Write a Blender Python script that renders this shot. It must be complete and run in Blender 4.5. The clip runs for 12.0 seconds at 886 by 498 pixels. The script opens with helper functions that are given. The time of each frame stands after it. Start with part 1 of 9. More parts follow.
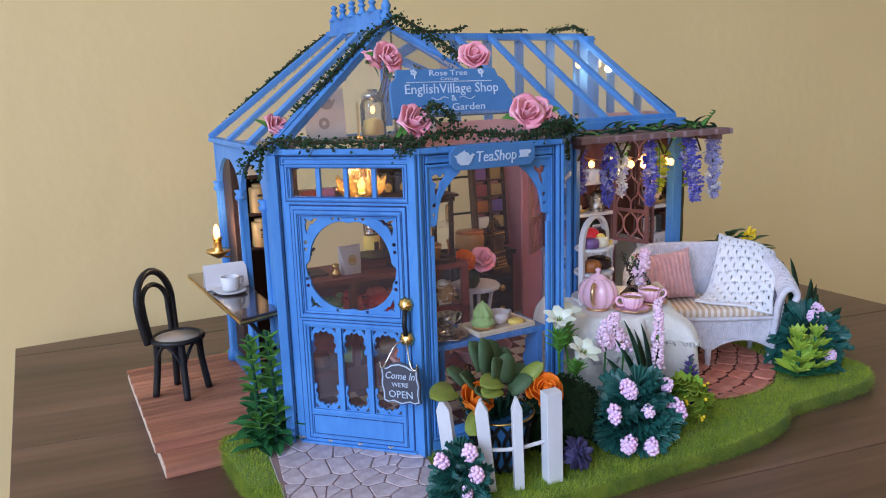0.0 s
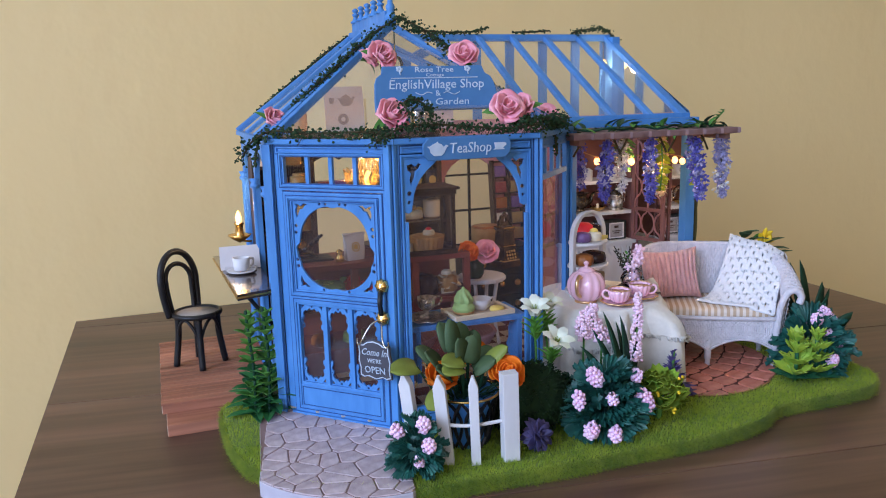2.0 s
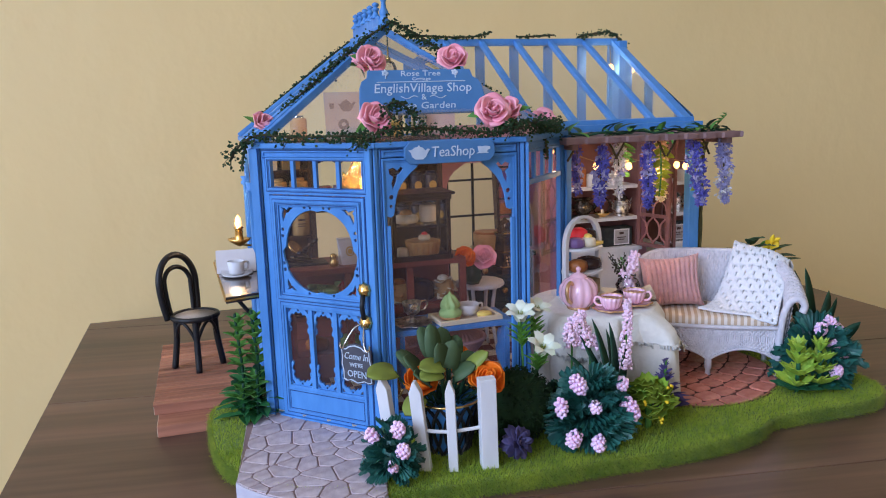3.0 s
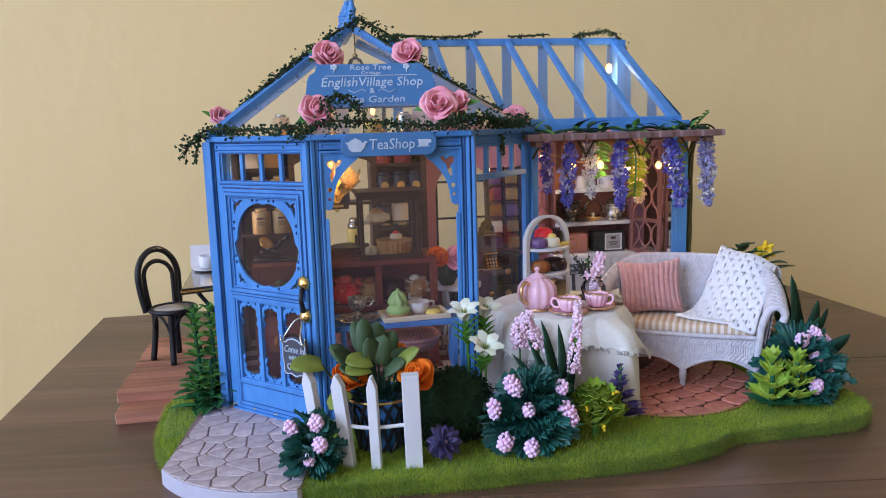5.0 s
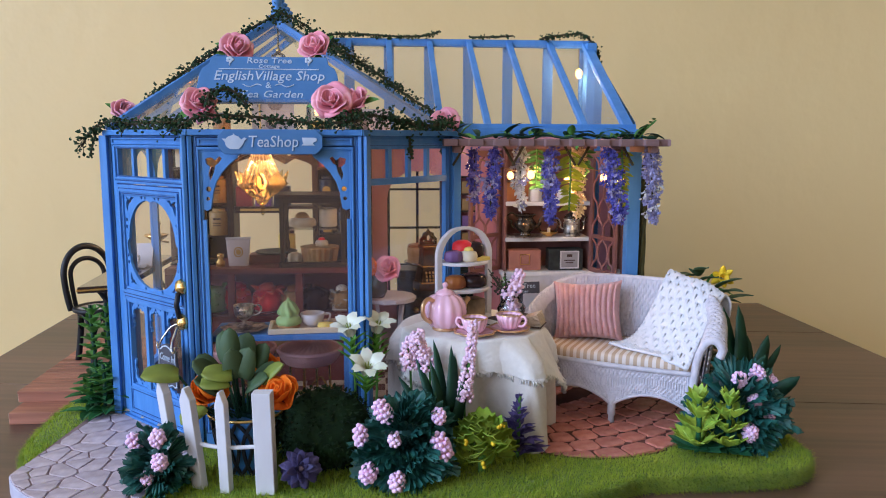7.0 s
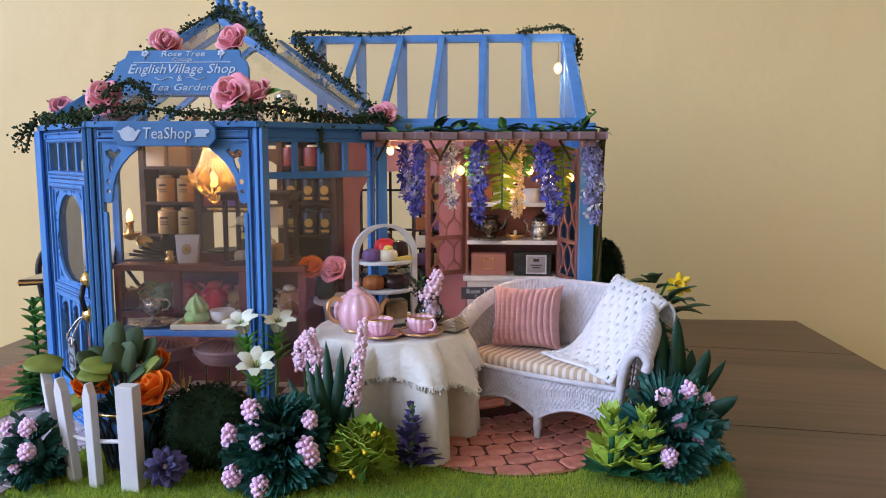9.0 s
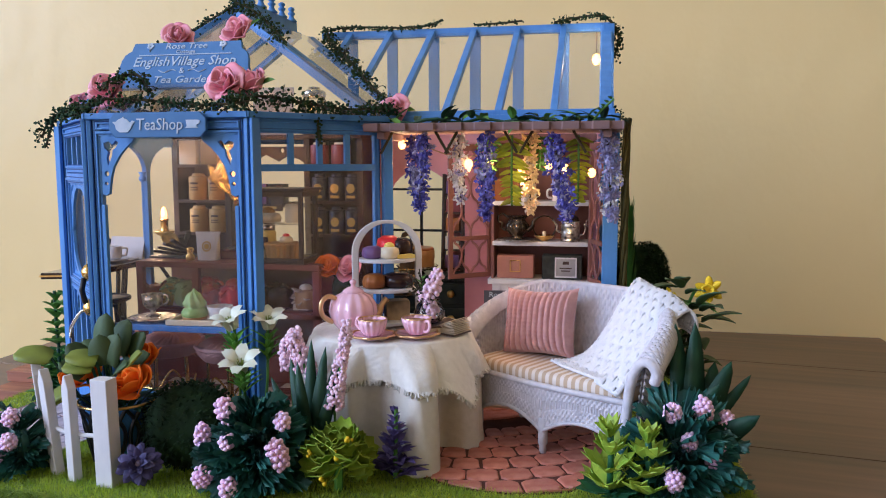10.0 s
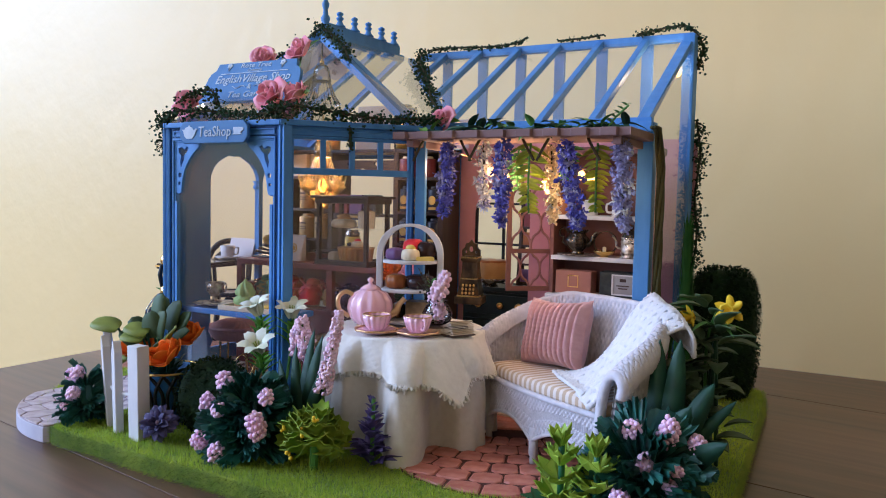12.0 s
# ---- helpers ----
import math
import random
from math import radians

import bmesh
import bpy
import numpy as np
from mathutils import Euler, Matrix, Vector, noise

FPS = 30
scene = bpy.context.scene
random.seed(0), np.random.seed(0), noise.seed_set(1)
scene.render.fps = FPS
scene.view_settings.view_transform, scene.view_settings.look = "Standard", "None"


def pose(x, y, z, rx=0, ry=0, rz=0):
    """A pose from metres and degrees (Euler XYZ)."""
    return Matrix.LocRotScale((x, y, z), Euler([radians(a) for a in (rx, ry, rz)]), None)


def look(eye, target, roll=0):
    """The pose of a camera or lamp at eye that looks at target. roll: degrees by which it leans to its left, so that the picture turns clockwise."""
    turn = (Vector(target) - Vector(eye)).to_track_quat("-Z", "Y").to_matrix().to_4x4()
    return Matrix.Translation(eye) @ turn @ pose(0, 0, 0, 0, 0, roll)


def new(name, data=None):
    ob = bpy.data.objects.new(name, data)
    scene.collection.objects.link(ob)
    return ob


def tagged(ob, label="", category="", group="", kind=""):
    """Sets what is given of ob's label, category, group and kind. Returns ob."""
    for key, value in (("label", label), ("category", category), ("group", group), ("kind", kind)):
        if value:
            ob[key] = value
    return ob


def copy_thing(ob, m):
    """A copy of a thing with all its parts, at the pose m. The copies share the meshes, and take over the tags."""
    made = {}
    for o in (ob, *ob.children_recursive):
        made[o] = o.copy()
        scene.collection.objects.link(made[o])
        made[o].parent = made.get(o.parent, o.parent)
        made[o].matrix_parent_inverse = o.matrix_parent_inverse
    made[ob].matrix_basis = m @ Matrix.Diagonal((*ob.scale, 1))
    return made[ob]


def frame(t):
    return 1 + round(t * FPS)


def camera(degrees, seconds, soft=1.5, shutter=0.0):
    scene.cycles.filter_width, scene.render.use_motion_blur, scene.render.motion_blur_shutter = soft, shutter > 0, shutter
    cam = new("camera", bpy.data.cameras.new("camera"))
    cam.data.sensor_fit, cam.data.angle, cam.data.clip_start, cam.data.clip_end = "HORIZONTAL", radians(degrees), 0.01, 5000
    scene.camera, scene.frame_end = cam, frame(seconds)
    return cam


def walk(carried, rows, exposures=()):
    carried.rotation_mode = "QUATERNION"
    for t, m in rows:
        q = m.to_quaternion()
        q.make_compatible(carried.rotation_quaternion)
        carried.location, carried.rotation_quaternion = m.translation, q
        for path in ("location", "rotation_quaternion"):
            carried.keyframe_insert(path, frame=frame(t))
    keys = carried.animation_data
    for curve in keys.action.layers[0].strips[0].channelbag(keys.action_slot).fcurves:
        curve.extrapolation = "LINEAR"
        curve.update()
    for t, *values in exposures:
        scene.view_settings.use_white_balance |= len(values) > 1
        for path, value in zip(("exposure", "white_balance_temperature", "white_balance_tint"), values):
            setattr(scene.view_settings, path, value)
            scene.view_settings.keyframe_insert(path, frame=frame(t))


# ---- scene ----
U = 0.01  # everything below is laid out in centimetres
cam = camera(59.5, 12.0, 1.05)
METRES, EYE, TILT, LEAN, TURN = 0.42, 0.1475, 0.0, 0.0, -27.5
ROWS = [
    (0.0, 0.0, 0.0, 0.0, -0.36, -11.92, 1.72),
    (0.5, 0.0372, -0.0061, -0.0015, 1.63, -11.66, 1.73),
    (1.0, 0.0612, -0.0108, -0.0043, 3.69, -11.48, 1.67),
    (1.5, 0.0877, -0.0312, -0.0104, 5.59, -11.36, 1.52),
    (2.0, 0.1182, -0.0359, -0.0139, 7.29, -11.22, 1.44),
    (2.5, 0.1484, -0.0207, -0.0191, 8.84, -10.94, 1.5),
    (3.0, 0.1731, -0.0232, -0.0197, 10.43, -10.55, 1.67),
    (5.0, 0.3026, 0.018, -0.0452, 16.81, -9.19, 1.6),
    (5.5, 0.3265, 0.0475, -0.0527, 18.15, -9.01, 1.05),
    (6.0, 0.359, 0.0805, -0.0573, 19.55, -8.63, 0.55),
    (6.5, 0.4012, 0.1046, -0.0581, 21.06, -8.35, 0.11),
    (8.5, 0.5456, 0.219, -0.0715, 28.45, -7.34, -0.06),
    (9.0, 0.5896, 0.2482, -0.0793, 31.24, -7.02, 0.03),
    (9.5, 0.6227, 0.3007, -0.0898, 34.72, -6.61, 0.07),
    (10.0, 0.639, 0.3318, -0.0963, 38.76, -6.17, 0.1),
    (10.5, 0.679, 0.3772, -0.1028, 43.21, -5.67, 0.09),
    (11.0, 0.7175, 0.4014, -0.1046, 47.77, -5.13, -0.1),
    (11.5, 0.7541, 0.4385, -0.1166, 52.2, -4.58, -0.45),
    (12.0, 0.7874, 0.4646, -0.1197, 56.56, -3.81, -1.28),
]
EXPOSURES = [(0.0, -0.02, 6000, 26), (6.0, 0.05, 5950, 26), (9.0, 0.17, 6100, 27), (10.5, 0.18, 6050, 27), (12.0, 0.2, 5650, 26)]
walk(cam, [(t, pose(0, 0, EYE, TILT, LEAN, TURN) @ pose(METRES * x, METRES * y, METRES * z, 90 + pitch, roll, yaw)) for t, x, y, z, yaw, pitch, roll in ROWS], EXPOSURES)

# ---- world and large lights ----
world = bpy.data.worlds.new("sky")
scene.world = world
world.use_nodes = True
wn = world.node_tree
sky = wn.nodes.new("ShaderNodeTexSky")
sky.sky_type, sky.sun_disc = "NISHITA", False
sky.sun_elevation, sky.sun_rotation = radians(40), radians(200)
wn.links.new(sky.outputs[0], wn.nodes["Background"].inputs[0])
wn.nodes["Background"].inputs[1].default_value = 0.12


def lamp(name, kind, m, watts, colour, size=0.0, size_y=0.0):
    data = bpy.data.lights.new(name, kind)
    data.energy, data.color = watts, colour
    if kind == "AREA":
        data.shape, data.size, data.size_y = "RECTANGLE", size, size_y
    else:
        data.shadow_soft_size = size
    ob = new(name, data)
    ob.matrix_world = m
    return ob


# daylight through the west window, and an added soft fill from an unseen south opening
lamp("daylight_and_fill", "AREA", look((-2.18, -1.05, 1.12), (0.3, 0.25, 0.0)), 93, (0.58, 0.79, 1.0), 1.8, 1.6)
lamp("daylight_and_fill", "AREA", look((-0.9, -2.25, 0.72), (0.2, 0.3, 0.0)), 5, (0.95, 0.95, 1.0), 1.4, 1.2)


# ---- mesh helpers ----
class Geo:
    """Vertices and faces in centimetres, gathered for one mesh."""

    def __init__(self):
        self.v, self.f = [], []

    def add(self, verts, faces, m=None):
        n = len(self.v)
        if m is not None:
            verts = [m @ Vector(p) for p in verts]
        self.v += [tuple(p) for p in verts]
        self.f += [tuple(i + n for i in f) for f in faces]
        return self

    def box(self, x0, x1, y0, y1, z0, z1, b=0.0, m=None):
        if b <= 0:
            v = [(x, y, z) for x in (x0, x1) for y in (y0, y1) for z in (z0, z1)]
            f = [(0, 1, 3, 2), (4, 6, 7, 5), (0, 4, 5, 1), (2, 3, 7, 6), (0, 2, 6, 4), (1, 5, 7, 3)]
            return self.add(v, f, m)
        bm = bmesh.new()
        bmesh.ops.create_cube(bm, size=1)
        bmesh.ops.scale(bm, vec=(x1 - x0, y1 - y0, z1 - z0), verts=bm.verts)
        bmesh.ops.translate(bm, vec=((x0 + x1) / 2, (y0 + y1) / 2, (z0 + z1) / 2), verts=bm.verts)
        b = min(b, (x1 - x0) * 0.45, (y1 - y0) * 0.45, (z1 - z0) * 0.45)
        bmesh.ops.bevel(bm, geom=bm.edges[:], offset=b, segments=2, affect="EDGES", profile=0.6)
        return self.bm(bm, m)

    def bm(self, bm, m=None):
        bm.verts.index_update()
        v, f = [p.co.copy() for p in bm.verts], [[p.index for p in q.verts] for q in bm.faces]
        bm.free()
        return self.add(v, f, m)

    def tube(self, pts, r, seg=6, m=None, caps=True):
        """A rod along pts; r is one radius or one for each point."""
        pts = [Vector(p) for p in pts]
        rs = r if isinstance(r, (list, tuple)) else [r] * len(pts)
        v, f, up = [], [], None
        for i, p in enumerate(pts):
            d = (pts[min(i + 1, len(pts) - 1)] - pts[max(i - 1, 0)]).normalized()
            if up is None:
                up = Vector((0, 0, 1)) if abs(d.z) < 0.9 else Vector((1, 0, 0))
            s = d.cross(up).normalized()
            up = s.cross(d).normalized()
            for k in range(seg):
                a = 2 * math.pi * k / seg
                v.append(p + rs[i] * (math.cos(a) * s + math.sin(a) * up))
        for i in range(len(pts) - 1):
            for k in range(seg):
                a, b = i * seg + k, i * seg + (k + 1) % seg
                f.append((a, b, b + seg, a + seg))
        if caps:
            f.append(tuple(range(seg - 1, -1, -1)))
            f.append(tuple(range(len(v) - seg, len(v))))
        return self.add(v, f, m)

    def lathe(self, prof, seg=20, m=None, flute=0.0, lobes=8):
        """A turned shape: prof is (radius, height) from the bottom up; flute waves the radius round the axis."""
        v, f = [], []
        for r, z in prof:
            for k in range(seg):
                a = 2 * math.pi * k / seg
                q = r * (1 + flute * math.cos(lobes * a))
                v.append((q * math.cos(a), q * math.sin(a), z))
        for i in range(len(prof) - 1):
            for k in range(seg):
                a, b = i * seg + k, i * seg + (k + 1) % seg
                f.append((a, b, b + seg, a + seg))
        f.append(tuple(range(seg - 1, -1, -1)))
        f.append(tuple(range(len(v) - seg, len(v))))
        return self.add(v, f, m)

    def ball(self, c, r, seg=8, rings=5, sq=(1, 1, 1), m=None):
        v, f = [], []
        for i in range(1, rings):
            t = math.pi * i / rings
            for k in range(seg):
                a = 2 * math.pi * k / seg
                v.append((c[0] + r * sq[0] * math.sin(t) * math.cos(a), c[1] + r * sq[1] * math.sin(t) * math.sin(a), c[2] + r * sq[2] * math.cos(t)))
        v += [(c[0], c[1], c[2] + r * sq[2]), (c[0], c[1], c[2] - r * sq[2])]
        for i in range(rings - 2):
            for k in range(seg):
                a, b = i * seg + k, i * seg + (k + 1) % seg
                f.append((a, a + seg, b + seg, b))
        t, o = len(v) - 2, (rings - 2) * seg
        for k in range(seg):
            f.append((t, k, (k + 1) % seg))
            f.append((t + 1, o + (k + 1) % seg, o + k))
        return self.add(v, f, m)

    def grid(self, fn, nu, nv, m=None, closed=False):
        """A sheet fn(u, v) with u, v from 0 to 1."""
        v = [fn(i / nu, j / nv) for j in range(nv + 1) for i in range(nu + 1)]
        f = [(j * (nu + 1) + i, j * (nu + 1) + i + 1, (j + 1) * (nu + 1) + i + 1, (j + 1) * (nu + 1) + i) for j in range(nv) for i in range(nu)]
        return self.add(v, f, m)

    def leaf(self, m, length, width, fold=0.25, bend=0.3, n=4, tip=1.0, thick=0.0):
        """A leaf from the origin along +x, its face up; bend droops the tip, fold lifts the edges."""
        v, f = [], []
        for i in range(n + 1):
            t = i / n
            w = width * 0.5 * math.sin(math.pi * min(1, (0.06 + 0.94 * t)) ** 0.8) ** tip
            x, z = length * t * (1 - 0.12 * bend * t), -bend * length * t * t
            v += [(x, -w, z + fold * w), (x, 0, z), (x, w, z + fold * w)]
        for i in range(n):
            a = 3 * i
            f += [(a, a + 3, a + 4, a + 1), (a + 1, a + 4, a + 5, a + 2)]
        if thick:
            k = len(v)
            v += [(x, y * 0.9, z - thick) for x, y, z in v]
            f += [tuple(q + k for q in reversed(g)) for g in list(f)]
            for i in range(n):
                a = 3 * i
                f += [(a, a + k, a + 3 + k, a + 3), (a + 2, a + 5, a + 5 + k, a + 2 + k)]
        return self.add(v, f, m)


def fret(outer, holes=(), thick=0.1, m=None, bevel=0.0, at=0.0):
    """A flat board cut to outline in the (u, v) plane with holes through it, from w = at to at + thick."""
    data = bpy.data.curves.new("cut", "CURVE")
    data.dimensions, data.fill_mode, data.extrude = "2D", "BOTH", max(thick / 2 - bevel, 0.0001)
    data.bevel_depth, data.bevel_resolution, data.offset = bevel, 1, -bevel
    for ring in (outer, *holes):
        s = data.splines.new("POLY")
        s.points.add(len(ring) - 1)
        for p, q in zip(s.points, ring):
            p.co = (q[0], q[1], 0, 1)
        s.use_cyclic_u = True
    ob = bpy.data.objects.new("cut", data)
    me = bpy.data.meshes.new_from_object(ob)
    bm = bmesh.new()
    bm.from_mesh(me)
    bmesh.ops.remove_doubles(bm, verts=bm.verts, dist=0.0004)
    bmesh.ops.translate(bm, vec=(0, 0, at + thick / 2), verts=bm.verts)
    g = Geo().bm(bm, m)
    bpy.data.objects.remove(ob), bpy.data.curves.remove(data), bpy.data.meshes.remove(me)
    return g


def lettering(text, size, thick, m, align="CENTER", width=1.0, slant=0.0):
    data = bpy.data.curves.new("words", "FONT")
    data.shear = slant
    data.body, data.size, data.align_x, data.align_y, data.extrude, data.resolution_u = text, size, align, "CENTER", thick / 2, 2
    ob = bpy.data.objects.new("words", data)
    me = bpy.data.meshes.new_from_object(ob)
    bm = bmesh.new()
    bm.from_mesh(me)
    bmesh.ops.scale(bm, vec=(width, 1, 1), verts=bm.verts)
    g = Geo().bm(bm, m)
    bpy.data.objects.remove(ob), bpy.data.curves.remove(data), bpy.data.meshes.remove(me)
    return g


def mesh_of(name, geo, mat, smooth=False):
    me = bpy.data.meshes.new(name)
    me.from_pydata([(x * U, y * U, z * U) for x, y, z in geo.v], [], geo.f)
    me.materials.append(mat)
    if smooth:
        me.shade_smooth()
    return me


def part(name, geo, mat, parent=None, label="", smooth=False, m=None, kind=""):
    """Links geo as one mesh object under a thing or a part, m in centimetres."""
    ob = new(name, geo if isinstance(geo, bpy.types.Mesh) else mesh_of(name, geo, mat, smooth))
    ob.parent = parent
    if m is not None:
        ob.matrix_basis = cm(m)
    return tagged(ob, label=label, kind=kind)


def cm(m):
    m = m.copy()
    m.translation = m.translation * U
    return m


def thing(name, label, category, m=None, group="", kind=""):
    ob = new(name)
    ob.empty_display_size = 0.01
    ob.matrix_basis = cm(m) if m is not None else Matrix()
    return tagged(ob, label, category, group, kind)


def single(name, geo, mat, label, category, group="", kind="", m=None, smooth=False):
    """A thing that is one mesh."""
    return tagged(part(name, geo, mat, None, "", smooth, m), label, category, group, kind)


def at(x, y, z=0.0, rz=0.0, rx=0.0, ry=0.0, s=1.0):
    return pose(x, y, z, rx, ry, rz) @ Matrix.Diagonal((s, s, s, 1))


def facet(p0, p1):
    """u runs from p0 to p1, v up, w out of the wall."""
    u = Vector((p1[0] - p0[0], p1[1] - p0[1], 0)).normalized()
    v = Vector((0, 0, 1))
    w = u.cross(v)
    return Matrix(((u.x, v.x, w.x, p0[0]), (u.y, v.y, w.y, p0[1]), (u.z, v.z, w.z, 0), (0, 0, 0, 1)))


def aim(p, d, up=(0, 0, 1)):
    """A frame at p whose x axis points along d and whose z axis leans to up."""
    x = Vector(d).normalized()
    y = Vector(up).cross(x)
    y = y.normalized() if y.length > 1e-4 else Vector((0, 1, 0))
    z = x.cross(y)
    return Matrix(((x.x, y.x, z.x, p[0]), (x.y, y.y, z.y, p[1]), (x.z, y.z, z.z, p[2]), (0, 0, 0, 1)))


def arc(cx, cy, rx, ry, a0, a1, n):
    return [(cx + rx * math.cos(radians(a0 + (a1 - a0) * i / n)), cy + ry * math.sin(radians(a0 + (a1 - a0) * i / n))) for i in range(n + 1)]


def rect(x0, x1, y0, y1):
    return [(x0, y0), (x1, y0), (x1, y1), (x0, y1)]


def spline(pts, n=8):
    """A smooth line through pts (Catmull-Rom)."""
    pts = [Vector(p) for p in pts]
    out = []
    for i in range(len(pts) - 1):
        a, b, c, d = pts[max(i - 1, 0)], pts[i], pts[i + 1], pts[min(i + 2, len(pts) - 1)]
        for k in range(n):
            t = k / n
            out.append(0.5 * ((2 * b) + (c - a) * t + (2 * a - 5 * b + 4 * c - d) * t * t + (3 * b - a - 3 * c + d) * t ** 3))
    return out + [pts[-1]]


def closed_spline(pts, n=6):
    pts = [Vector((*p, 0)) for p in pts]
    out, k = [], len(pts)
    for i in range(k):
        a, b, c, d = pts[i - 1], pts[i], pts[(i + 1) % k], pts[(i + 2) % k]
        for j in range(n):
            t = j / n
            q = 0.5 * ((2 * b) + (c - a) * t + (2 * a - 5 * b + 4 * c - d) * t * t + (3 * b - a - 3 * c + d) * t ** 3)
            out.append((q.x, q.y))
    return out




# ---- materials ----
def surface(name, base, alt=None, grain=60.0, mottle=12.0, rough=0.6, metal=0.0, bump=0.15, bump_scale=120.0, random_value=0.0, coat=0.0, coat_rough=0.03, sheen=0.0, stretch=(1, 1, 1), spec=0.3, sub=0.0, depth=0.0006):
    """A painted, cast or cloth surface: fine grain and broad mottling between two colours, with relief."""
    mat = bpy.data.materials.new(name)
    mat.use_nodes = True
    t = mat.node_tree
    n, l = t.nodes, t.links
    bsdf = n["Principled BSDF"]
    alt = alt or tuple(c * 0.8 for c in base)
    tc, mp = n.new("ShaderNodeTexCoord"), n.new("ShaderNodeMapping")
    mp.inputs["Scale"].default_value = stretch
    l.new(tc.outputs["Object"], mp.inputs["Vector"])
    fine, broad = n.new("ShaderNodeTexNoise"), n.new("ShaderNodeTexNoise")
    fine.inputs["Scale"].default_value, fine.inputs["Detail"].default_value = grain * 4, 4
    broad.inputs["Scale"].default_value, broad.inputs["Detail"].default_value = mottle, 3
    for q in (fine, broad):
        l.new(mp.outputs[0], q.inputs["Vector"])
    add = n.new("ShaderNodeMath")
    add.operation = "ADD"
    l.new(fine.outputs["Fac"], add.inputs[0])
    l.new(broad.outputs["Fac"], add.inputs[1])
    ramp = n.new("ShaderNodeMapRange")
    ramp.inputs["From Min"].default_value, ramp.inputs["From Max"].default_value = 0.7, 1.3
    l.new(add.outputs[0], ramp.inputs["Value"])
    mix = n.new("ShaderNodeMix")
    mix.data_type = "RGBA"
    mix.inputs[6].default_value, mix.inputs[7].default_value = (*base, 1), (*alt, 1)
    l.new(ramp.outputs[0], mix.inputs[0])
    out = mix.outputs[2]
    if random_value:
        info, hsv, mr = n.new("ShaderNodeObjectInfo"), n.new("ShaderNodeHueSaturation"), n.new("ShaderNodeMapRange")
        mr.inputs["To Min"].default_value, mr.inputs["To Max"].default_value = 1 - random_value, 1 + random_value
        l.new(info.outputs["Random"], mr.inputs["Value"])
        l.new(mr.outputs[0], hsv.inputs["Value"])
        l.new(out, hsv.inputs["Color"])
        out = hsv.outputs[0]
    l.new(out, bsdf.inputs["Base Color"])
    rr = n.new("ShaderNodeMapRange")
    rr.inputs["To Min"].default_value, rr.inputs["To Max"].default_value = max(rough - 0.12, 0.03), min(rough + 0.12, 1)
    l.new(broad.outputs["Fac"], rr.inputs["Value"])
    l.new(rr.outputs[0], bsdf.inputs["Roughness"])
    bsdf.inputs["Metallic"].default_value = metal
    bsdf.inputs["Coat Weight"].default_value = coat
    bsdf.inputs["Coat Roughness"].default_value = coat_rough
    bsdf.inputs["Sheen Weight"].default_value = sheen
    bsdf.inputs["Specular IOR Level"].default_value = spec
    if sub:
        bsdf.inputs["Subsurface Weight"].default_value = sub
        bsdf.inputs["Subsurface Radius"].default_value = (0.004, 0.003, 0.002)
    if bump:
        tex, bp = n.new("ShaderNodeTexNoise"), n.new("ShaderNodeBump")
        tex.inputs["Scale"].default_value, tex.inputs["Detail"].default_value = bump_scale * 4, 3
        l.new(mp.outputs[0], tex.inputs["Vector"])
        bp.inputs["Strength"].default_value, bp.inputs["Distance"].default_value = bump, depth
        l.new(tex.outputs["Fac"], bp.inputs["Height"])
        l.new(bp.outputs[0], bsdf.inputs["Normal"])
    return mat


